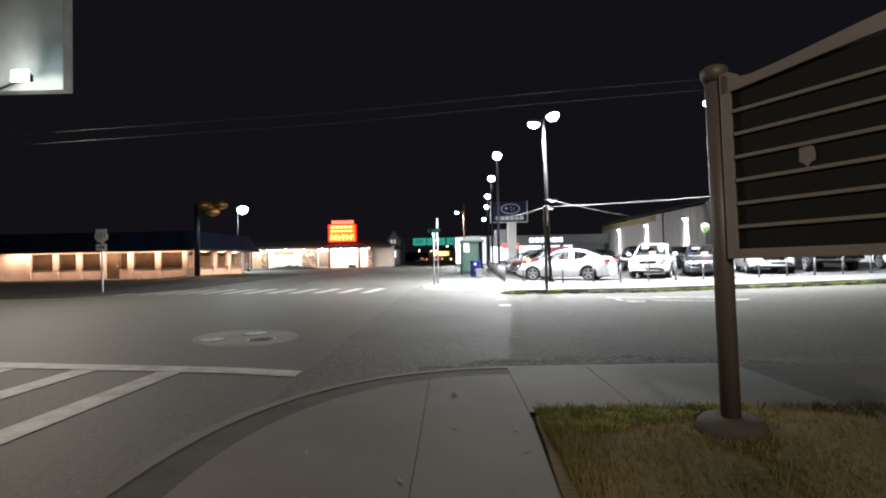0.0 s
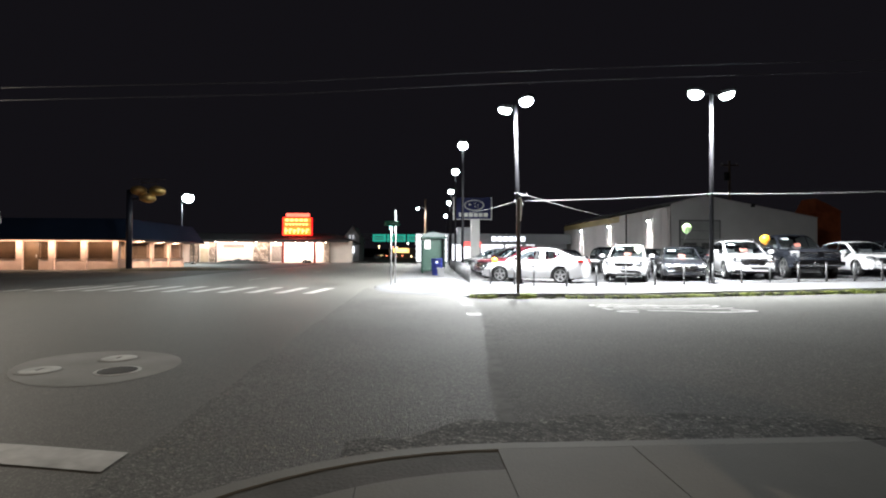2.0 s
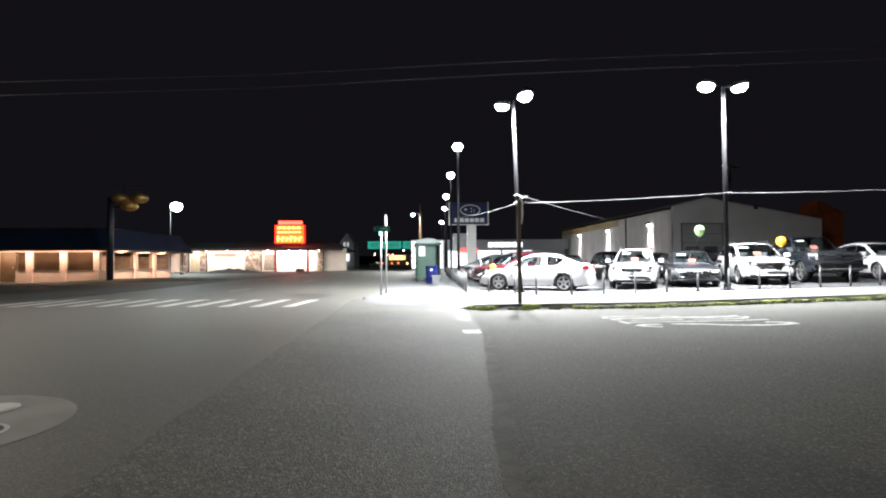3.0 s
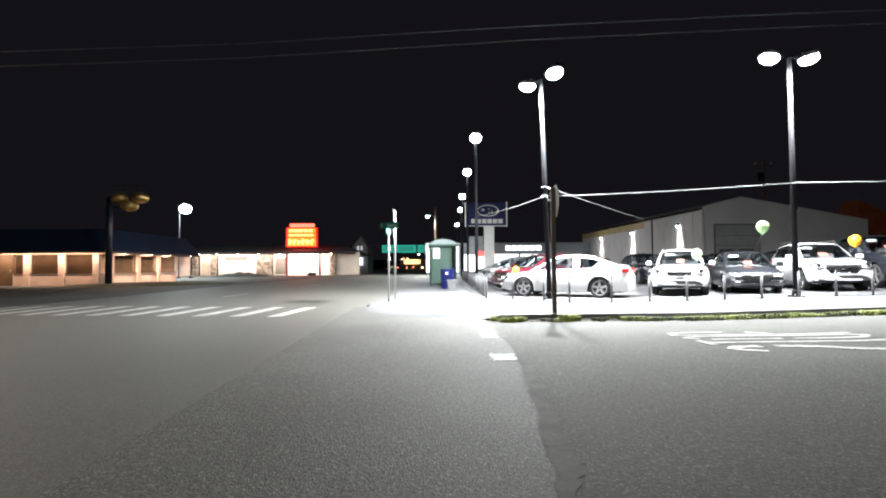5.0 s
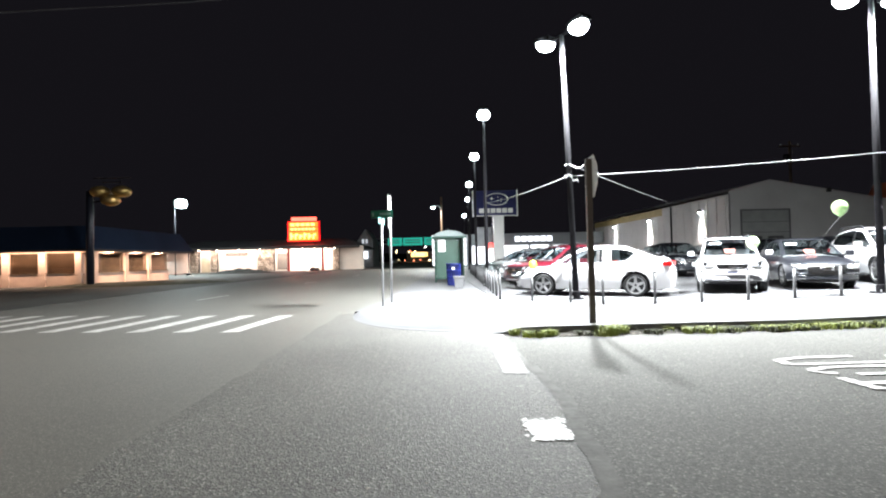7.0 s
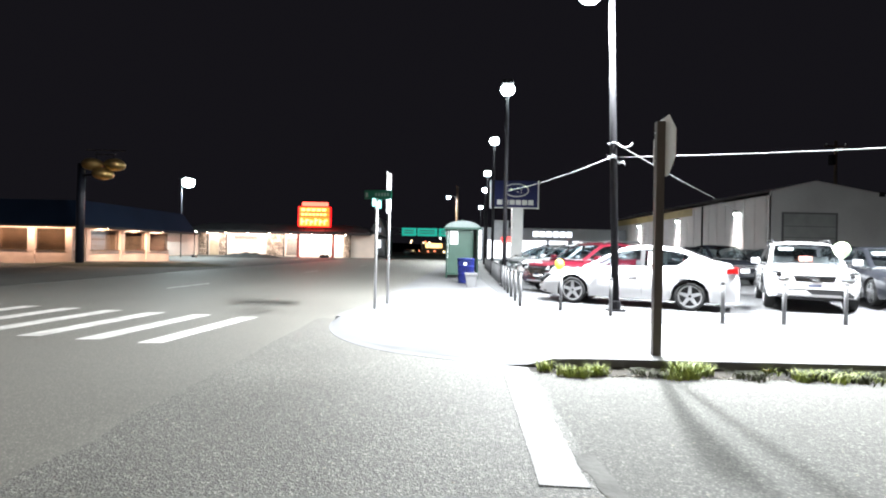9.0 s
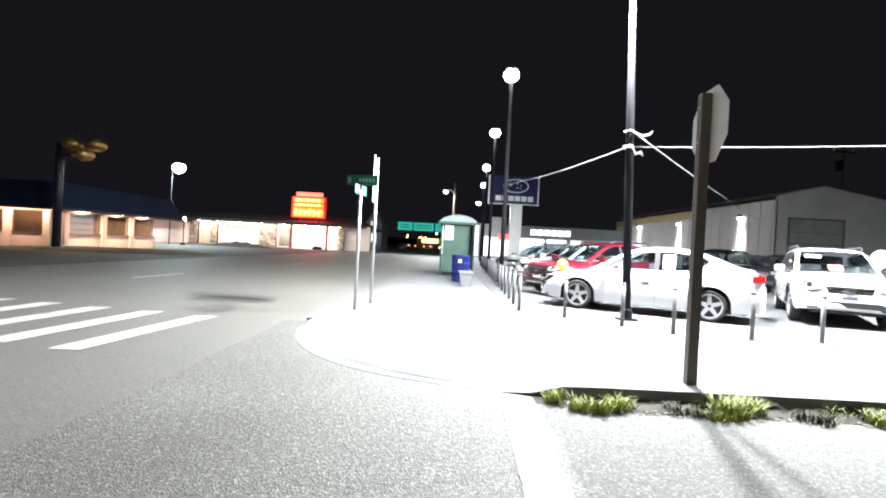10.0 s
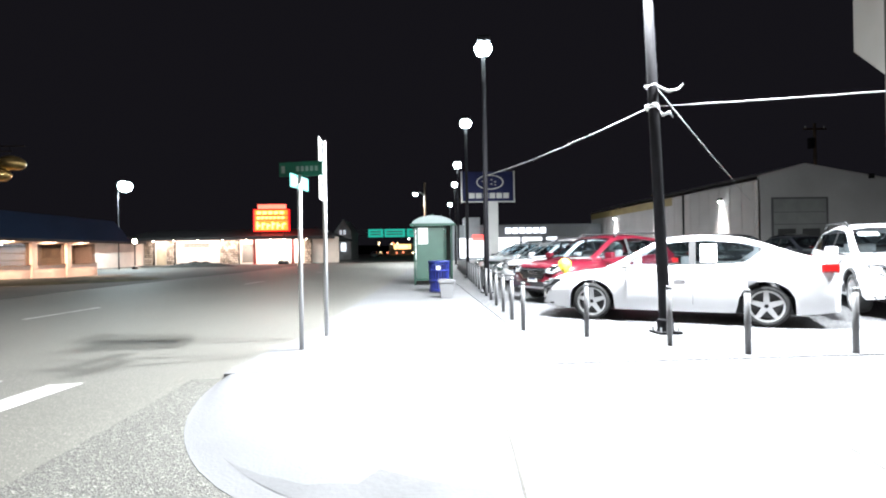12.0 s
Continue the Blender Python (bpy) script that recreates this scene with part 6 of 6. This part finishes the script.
    # nose
    gz = s["gz"]
    xg = L / 2 - 0.045
    if nose == "hex":
        gr = part("grille", nose_piece([(-0.34, gz - 0.22), (-0.52, gz - 0.03), (-0.46, gz + 0.05), (0.46, gz + 0.05), (0.52, gz - 0.03), (0.34, gz - 0.22)], 0.012, 0.12), CHROME, t, "chrome grille surround")
        part("grille_mesh", nose_piece([(-0.31, gz - 0.19), (-0.47, gz - 0.03), (-0.42, gz + 0.025), (0.42, gz + 0.025), (0.47, gz - 0.03), (0.31, gz - 0.19)], 0.018, 0.12), TRIM_BLACK, gr)
        for k in range(4):
            w = 0.34 + 0.03 * k
            part("grille_bar", nose_piece([(-w, gz - 0.16 + 0.045 * k), (w, gz - 0.16 + 0.045 * k), (w, gz - 0.148 + 0.045 * k), (-w, gz - 0.148 + 0.045 * k)], 0.026, 0.02), CHROME, gr)
    elif nose == "truck":
        part("grille", boxed(xg - 0.1, -0.75, gz - 0.45, xg + 0.03, 0.75, gz + 0.02, bevel=0.03), TRIM_BLACK, t)
        for k in range(3):
            part("grille_bar", boxed(xg + 0.02, -0.72, gz - 0.4 + 0.17 * k, xg + 0.06, 0.72, gz - 0.34 + 0.17 * k, bevel=0.01), CHROME, t)
        part("bumper", boxed(L / 2 - 0.2, -W / 2 + 0.08, 0.5, L / 2 + 0.06, W / 2 - 0.08, 0.68, bevel=0.03), CHROME, t)
    else:
        gr = part("grille", nose_piece([(-0.34, gz - 0.12), (-0.4, gz + 0.02), (0.4, gz + 0.02), (0.34, gz - 0.12)], 0.012, 0.12), TRIM_BLACK, t)
        for z in (gz - 0.085, gz - 0.03):
            part("grille_bar", nose_piece([(-0.36, z), (0.36, z), (0.36, z + 0.018), (-0.36, z + 0.018)], 0.024, 0.03), CHROME, gr)
    bx = nose_x(0, gz - 0.06)
    part("badge", boxed(bx + 0.02, -0.09, gz - 0.1, bx + 0.045, 0.09, gz - 0.02, bevel=0.01), CHROME, t)
    if shape != "pickup":
        zt = 0.5 if cladding or shape == "suv" else 0.4
        part("lower_intake", nose_piece([(-0.68, sill + 0.07), (-0.72, sill + 0.16), (-0.46, zt), (0.46, zt), (0.72, sill + 0.16), (0.68, sill + 0.07)], 0.01, 0.15), TRIM_BLACK, t, "black lower intake")
        part("skid_strip", nose_piece([(-0.5, sill + 0.075), (-0.46, sill + 0.115), (0.46, sill + 0.115), (0.5, sill + 0.075)], 0.022, 0.05), STEEL if cladding else color, t)
        part("chin", nose_piece([(-0.78, sill + 0.055), (-0.78, sill + 0.085), (0.78, sill + 0.085), (0.78, sill + 0.055)], 0.016, 0.3), TRIM_BLACK, t)
        for sy in (-1, 1):
            part("fog_recess", nose_piece([(sy * 0.6, 0.44), (sy * 0.64, 0.54), (sy * 0.76, 0.54), (sy * 0.74, 0.42)], 0.012, 0.1), TRIM_BLACK, t)
    for e in (1, -1):
        xp = e * (L / 2 + 0.012)
        pl = part("number_plate", boxed(min(xp, xp - e * 0.02), -0.16, 0.5, max(xp, xp - e * 0.02), 0.16, 0.65), WHITE_SHEET, t, "white number plate")
        part("plate_bar", boxed(min(xp + e * 0.001, xp + e * 0.004), -0.12, 0.545, max(xp + e * 0.001, xp + e * 0.004), 0.12, 0.605), PLATE_BAR, pl)
    part("wiper", tube([(xw - 0.02, -0.5, zw + 0.03), (xw - 0.14, 0.15, zw + 0.09)], 0.01, seg=5), TRIM_BLACK, t)
    if seats:
        for sx, sy in ((0.0, 0.36), (0.0, -0.36), (-0.95, 0.0)):
            w = 0.24 if sy else 0.6
            part("seat", boxed(sx - 0.28, sy - w, zw - 0.45, sx - 0.1, sy + w, zw + (0.2 if sy else 0.12), bevel=0.05), SEAT_M, t)
        part("dashboard", boxed(0.45, -wb + 0.1, zw - 0.3, xw - 0.15, wb - 0.1, zw - 0.03, bevel=0.04), SEAT_M, t)
    # wheels
    for c in ax:
        for sy in (-1, 1):
            y0 = sy * (width(c) - 0.02)
            bm = bmesh.new()
            prof = [(r - 0.1, 0.2), (r - 0.02, 0.21), (r, 0.17), (r, 0.03), (r - 0.02, 0.0), (r - 0.072, -0.008), (r - 0.088, 0.02)]
            rr = [[bm.verts.new((c + q * math.cos(a), y0 - sy * d, r + q * math.sin(a))) for a in [2 * math.pi * k / 28 for k in range(28)]] for q, d in prof]
            for r0, r1 in zip(rr, rr[1:] + rr[:1]):
                for k in range(28):
                    bm.faces.new((r0[k], r0[(k + 1) % 28], r1[(k + 1) % 28], r1[k]))
            wheel = part("wheel", bm, TYRE, t, "black tyre on an alloy rim", smooth=True)
            bm = bmesh.new()
            ri = r - 0.078
            for q, d in ((ri, 0.005), (ri - 0.025, 0.005), (ri - 0.03, 0.06)):
                rr_ = [bm.verts.new((c + q * math.cos(a), y0 - sy * d, r + q * math.sin(a))) for a in [2 * math.pi * k / 28 for k in range(28)]]
                if q != ri:
                    for k in range(28):
                        bm.faces.new((last[k], last[(k + 1) % 28], rr_[(k + 1) % 28], rr_[k]))
                last = rr_
            for k in range(5):
                a = 2 * math.pi * k / 5 + 0.3
                for da, wa in ((0, 0.16),):
                    p = []
                    for q, w2 in ((0.03, 0.045), (ri - 0.02, 0.03)):
                        for e in (-1, 1):
                            for d in (0.01, 0.04):
                                p.append(bm.verts.new((c + q * math.cos(a) - e * w2 * math.sin(a), y0 - sy * d, r + q * math.sin(a) + e * w2 * math.cos(a))))
                    for f in ((0, 2, 6, 4), (1, 5, 7, 3), (0, 4, 5, 1), (2, 3, 7, 6)):
                        bm.faces.new([p[i] for i in f])
            part("rim", bm, RIM, wheel, "five-spoke alloy rim")
            bm = bmesh.new()
            disc = [bm.verts.new((c + (ri - 0.03) * math.cos(a), y0 - sy * 0.08, r + (ri - 0.03) * math.sin(a))) for a in [2 * math.pi * k / 20 for k in range(20)]]
            bm.faces.new(disc)
            part("brake_disc", bm, TRIM_BLACK, wheel)
    return t


def parked(front, yaw, shape, **k):
    """A car's pose from the middle of its front in plan and its heading."""
    L = SHAPES[shape]["L"]
    a = math.radians(yaw)
    x, y = front[0] - math.cos(a) * L / 2, front[1] - math.sin(a) * L / 2
    return pose(x, y, far_z(x, y) + 0.014, 0, 0, yaw)


car("white saloon car parked side-on behind the bollards", "sedan", CAR_WHITE, pose(5.29 + 0.76 * 0.5, 23.76 + 0.76 * 0.866, 0.064, 0, 0, 149.9), side_sheet=True)
car("white crossover with black arches and roof rails", "suv", CAR_WHITE, parked((8.95, 22.75), -118, "suv"), cladding=True, rails=True, sheet=True)
car("slate grey saloon with a sale sheet in the windscreen", "sedan", CAR_GREY, parked((11.6, 22.75), -112, "sedan"), sheet=True, nose="hex")
m_ = parked((14.5, 22.75), -110, "suv") @ Matrix.Diagonal((1.06, 1.06, 1.08, 1))
car("large white sport utility car with a hexagonal grille", "suv", CAR_WHITE, m_, sheet=True, rails=True, nose="hex")
car("dark blue-black pickup truck with chrome grille bars", "pickup", CAR_BLACK, parked((17.3, 22.6), -106, "pickup") @ Matrix.Diagonal((1.0, 1.0, 1.05, 1)), nose="truck", sheet=True)
car("white crossover car parked beside the dark pickup", "suv", CAR_WHITE, parked((20.7, 22.8), -104, "suv"), nose="hex")
car("dark car at the end of the front row", "suv", CAR_BLACK, parked((23.4, 23.2), -104, "suv"))
car("pale saloon car at the end of the front row", "sedan", CAR_SILVER, parked((26.8, 23.2), -104, "sedan"))
car("red crossover facing the street with dark lower grille", "suv", CAR_RED, parked((3.72, 27.4), -152, "suv"), cladding=True, rails=True, nose="hex")
for i, (c, lab, shp) in enumerate(((CAR_WHITE, "white crossover in the street-side row", "suv"), (CAR_WHITE, "white saloon in the street-side row", "sedan"), (CAR_SILVER, "silver crossover in the street-side row", "suv"), (CAR_WHITE, "white crossover in the street-side row", "suv"), (CAR_GREY, "grey saloon in the street-side row", "sedan"))):
    car(lab, shp, c, parked((3.95 + 0.14 * i, 30.5 + 3.0 * i), -152, shp), rails=shp == "suv", seats=False)
for i, (x, y, c, lab, shp) in enumerate(((9.6, 31.0, CAR_BLACK, "black car in the second row of the lot", "sedan"), (12.4, 31.2, CAR_BLACK, "black crossover in the second row of the lot", "suv"), (15.2, 31.4, CAR_GREY, "dark grey car in the second row of the lot", "sedan"), (18.0, 31.6, CAR_BLACK, "black crossover in the second row of the lot", "suv"), (20.9, 31.6, CAR_GREY, "dark grey crossover in the second row of the lot", "suv"), (13.0, 41.0, CAR_BLACK, "black car in the back row of the lot", "sedan"), (16.2, 41.0, CAR_GREY, "dark grey crossover in the back row of the lot", "suv"), (19.4, 41.0, CAR_WHITE, "white car in the back row of the lot", "sedan"), (22.6, 41.0, CAR_BLACK, "black crossover in the back row of the lot", "suv"))):
    car(lab, shp, c, parked((x, y), -96, shp), seats=False)
for x, y, c in ((-9.2, 142, CAR_SILVER), (-8.6, 150, CAR_GREY)):
    car("parked car far down the street", "sedan", c, pose(x, y, 0, 0, 0, -88), seats=False, group="parked street cars")


# ---- balloons ----
def balloon(x, y, z, r, color, foot, label):
    t = thing("balloon", label, "balloon", pose(x, y, z), "balloons on the cars")
    mat = surface("balloon_" + label.split()[0], color, 0.35, vary=0.08, bump=0.0)
    part("skin", lathe(bmesh.new(), [(0.02, -1.25 * r), (0.3 * r, -1.08 * r), (0.75 * r, -0.65 * r), (r, 0.05 * r), (0.85 * r, 0.6 * r), (0.45 * r, 0.95 * r), (0.06 * r, 1.06 * r)], seg=18), mat, t, smooth=True)
    part("knot", lathe(bmesh.new(), [(0.02, -1.32 * r), (0.006, -1.25 * r), (0.012, -1.2 * r)], seg=8), mat, t)
    part("stick", tube([(0, 0, -1.25 * r), (foot[0] * 0.5, foot[1] * 0.5, (foot[2]) * 0.55), foot], 0.003, seg=5), ROPE, t)


balloon(10.82, 21.3, 2.28, 0.175, (0.5, 0.8, 0.35), (0.4, 1.7, -1.3), "green balloon floating above a parked car")
balloon(15.2, 23.0, 1.93, 0.19, (0.95, 0.4, 0.02), (-0.2, 0.4, -0.9), "orange balloon tied to a parked car")
balloon(9.64, 22.9, 1.5, 0.165, (0.62, 0.85, 0.5), (-0.2, 0.3, -0.6), "pale balloon tied to a parked car")
balloon(4.15, 26.2, 0.98, 0.14, (0.8, 0.6, 0.05), (0.3, 0.9, -0.15), "yellow balloon tied to a parked car")


# ---- weeds, grass and litter ----
def tuft_mesh(name, seed, count, length, spread, mat, lean=0.5):
    g = random.Random(seed)
    verts, faces = [], []
    for _ in range(count):
        a, d = g.uniform(0, 2 * math.pi), g.uniform(0, spread)
        x, y = d * math.cos(a), d * math.sin(a)
        h, w, b = length * g.uniform(0.5, 1.1), g.uniform(0.004, 0.009), g.uniform(0, 2 * math.pi)
        lx, ly = lean * h * math.cos(b) * g.uniform(0.2, 1), lean * h * math.sin(b) * g.uniform(0.2, 1)
        px, py = -math.sin(b) * w, math.cos(b) * w
        i = len(verts)
        verts += [(x - px, y - py, -0.01), (x + px, y + py, -0.01), (x + px * 0.8 + lx * 0.4, y + py * 0.8 + ly * 0.4, h * 0.6), (x - px * 0.8 + lx * 0.4, y - py * 0.8 + ly * 0.4, h * 0.6), (x + lx, y + ly, h)]
        faces += [(i, i + 1, i + 2, i + 3), (i + 3, i + 2, i + 4)]
    me = bpy.data.meshes.new(name)
    me.from_pydata(verts, [], faces)
    me.materials.append(mat)
    return me


WEED_DARK = surface("weed_dark", (0.07, 0.08, 0.028), 0.8, vary=0.3, grain=40, blotch=4, bump=0.1)
tufts = [tuft_mesh("weed_tuft", k, 90, 0.12 + 0.03 * (k % 3), 0.12, LEAF, 1.3) for k in range(5)]
low_tufts = [tuft_mesh("weed_tuft", 20 + k, 60, 0.09, 0.13, WEED_DARK if k % 2 else LEAF, 1.8) for k in range(4)]
g = random.Random(7)
plots = {"bright": [], "dark": []}
for k in range(520):
    x = 2.1 + 23 * (k / 520) ** 0.95 + g.uniform(-0.06, 0.06)
    lush = noise.noise(Vector((x * 1.1, 4.0, 0))) + 0.5 * noise.noise(Vector((x * 3.0, 1.0, 0)))
    tall = (x < 2.75 and k % 3 == 0) or abs(x - 3.75) < 0.22 or (lush > 0.25 and x > 4.6 and g.random() < 0.25)
    green = tall or g.random() < (0.6 if lush > 0.0 else 0.25)
    if g.random() < (0.8 if x < 5 else 0.12) and not (tall and (x < 2.75 or x > 3.5)):
        continue
    plots["bright" if green else "dark"].append((x, 17.6 + g.uniform(-0.27, 0.04), tall))
for kind_, spots in plots.items():
    verts, faces = [], []
    for x, y, tall in spots:
        src = g.choice(tufts if tall else low_tufts)
        m = pose(x, y, road_z(x, y) + 0.01, 0, 0, g.uniform(0, 360)) @ Matrix.Scale(g.uniform(0.6, 1.1) * (1 if tall else 1.15), 4)
        n0 = len(verts)
        verts += [tuple(m @ v.co) for v in src.vertices]
        faces += [tuple(n0 + i for i in f.vertices) for f in src.polygons]
    me = bpy.data.meshes.new("weeds")
    me.from_pydata(verts, [], faces)
    me.materials.append(LEAF if kind_ == "bright" else WEED_DARK)
    tagged(new("weeds", me), "bright green weeds growing along the kerb" if kind_ == "bright" else "low dark weeds along the kerb", "weed", "", "stuff")
# soil in the gutter
bm = bmesh.new()
rows = []
for k in range(60):
    x = 1.9 + 24 * k / 59
    wob = 0.06 * noise.noise(Vector((x * 2.1, 0, 0)))
    rows.append([bm.verts.new((x, y, road_z(x, y) + 0.002 + z * step(1.85, 2.7, x))) for y, z in ((17.45 + wob - 0.05 * step(1.9, 3.0, x), 0.003), (17.58 + wob * 0.5, 0.022), (17.69, 0.05))])
for r0, r1 in zip(rows, rows[1:]):
    for k in range(2):
        bm.faces.new((r0[k], r0[k + 1], r1[k + 1], r1[k]))
setting("gutter_soil", bm, surface("gutter_soil", (0.05, 0.042, 0.03), 0.95, vary=0.4, grain=40, blotch=4, bump=0.6), "dark soil and debris in the gutter", "soil", True)
# greener clumps at the lawn's outer edge
verts, faces = [], []
for k in range(90):
    x, y = 0.86 + 1.5 * g.random() ** 1.6, 3.82 - 0.5 * g.random() ** 1.5
    src = g.choice(low_tufts)
    m = pose(x, y, lawn_z(x, y), 0, 0, g.uniform(0, 360)) @ Matrix.Scale(g.uniform(0.35, 0.65), 4)
    n0 = len(verts)
    verts += [tuple(m @ v.co) for v in src.vertices]
    faces += [tuple(n0 + i for i in f.vertices) for f in src.polygons]
me = bpy.data.meshes.new("weeds")
me.from_pydata(verts, [], faces)
me.materials.append(LEAF)
tagged(new("weeds", me), "green weed clumps at the edge of the dry lawn", "weed", "", "stuff")
# pale scraps drifted along the gutter
verts, faces = [], []
for _ in range(420):
    x = 2.0 + 12 * g.random() ** 1.6
    y = 17.46 + g.gauss(0, 0.05) - 0.08 * step(1.9, 3.0, x)
    s, a = g.uniform(0.008, 0.03), g.uniform(0, 6.28)
    z = road_z(x, y) + 0.012
    c, d = s * math.cos(a), s * math.sin(a)
    i = len(verts)
    verts += [(x - c, y - d, z), (x + d * 0.5, y - c * 0.5, z + 0.004), (x + c, y + d, z), (x - d * 0.5, y + c * 0.5, z + 0.01)]
    faces += [(i, i + 1, i + 2), (i, i + 2, i + 3)]
me = bpy.data.meshes.new("gutter_litter")
me.from_pydata(verts, [], faces)
me.materials.append(LITTER)
tagged(new("gutter_litter", me), "pale dry leaves and scraps along the gutter", "litter", "", "stuff")
# lawn blades, thickest near the path
g = random.Random(9)
verts, faces = [], []
for _ in range(26000):
    x, y = 0.8 + 5.4 * g.random() ** 1.5, 3.86 - 3.6 * g.random() ** 1.2
    h, w, b = g.uniform(0.02, 0.055), g.uniform(0.0025, 0.005), g.uniform(0, 2 * math.pi)
    if y > 3.55 or x < 0.95:
        h *= 1.5
    lx, ly = h * 0.7 * math.cos(b), h * 0.7 * math.sin(b)
    px, py = -math.sin(b) * w, math.cos(b) * w
    i = len(verts)
    z = lawn_z(x, y) - 0.006
    verts += [(x - px, y - py, z), (x + px, y + py, z), (x + lx, y + ly, z + 0.004 + h)]
    faces.append((i, i + 1, i + 2))
me = bpy.data.meshes.new("lawn_grass")
me.from_pydata(verts, [], faces)
me.materials.append(BLADE)
tagged(new("lawn_grass", me), "short dry grass blades of the corner lawn", "grass", "", "stuff")
# leaves and scraps on the near pavement, bits on the asphalt
for k in range(26):
    x, y = g.uniform(-1.1, 0.65), g.uniform(1.6, 4.9)
    r = math.hypot(x - 0.85, y - 2.6)
    if r > 2.2:
        continue
    t = bmesh.new()
    w, l_ = g.uniform(0.008, 0.016), g.uniform(0.02, 0.045)
    vs = [t.verts.new(c) for c in ((-l_, 0, 0.004), (-l_ * 0.2, -w, 0.001), (l_, 0, 0.006), (-l_ * 0.1, w, 0.008))]
    t.faces.new((vs[0], vs[1], vs[3]))
    t.faces.new((vs[1], vs[2], vs[3]))
    ob = new("leaf_scrap", finish(t, LITTER, "leaf_scrap"))
    ob.matrix_world = pose(x, y, 0.014, 0, 0, g.uniform(0, 360))
    tagged(ob, "small pale dry leaf scrap on the concrete", "litter", "litter on the pavement")
verts, faces = [], []
for _ in range(4200):
    x, y = g.uniform(-1.4, 5.0), g.choice((g.uniform(5.5, 17), g.uniform(5.5, 10), 5.5 + abs(g.gauss(0, 0.35))))
    s = 0.003 + 0.01 * g.random() ** 2.5
    z = road_z(x, y) + 0.002
    i = len(verts)
    a = g.uniform(0, 6.28)
    c, d = s * math.cos(a), s * math.sin(a)
    verts += [(x - c, y - d, z), (x + d, y - c, z), (x + c, y + d, z), (x - d, y + c, z), (x, y, z + s * 0.35)]
    faces += [(i, i + 1, i + 4), (i + 1, i + 2, i + 4), (i + 2, i + 3, i + 4), (i + 3, i, i + 4)]
me = bpy.data.meshes.new("loose_grit")
me.from_pydata(verts, [], faces)
me.materials.append(LITTER)
tagged(new("loose_grit", me), "pale loose grit scattered on the old asphalt", "gravel", "", "stuff")
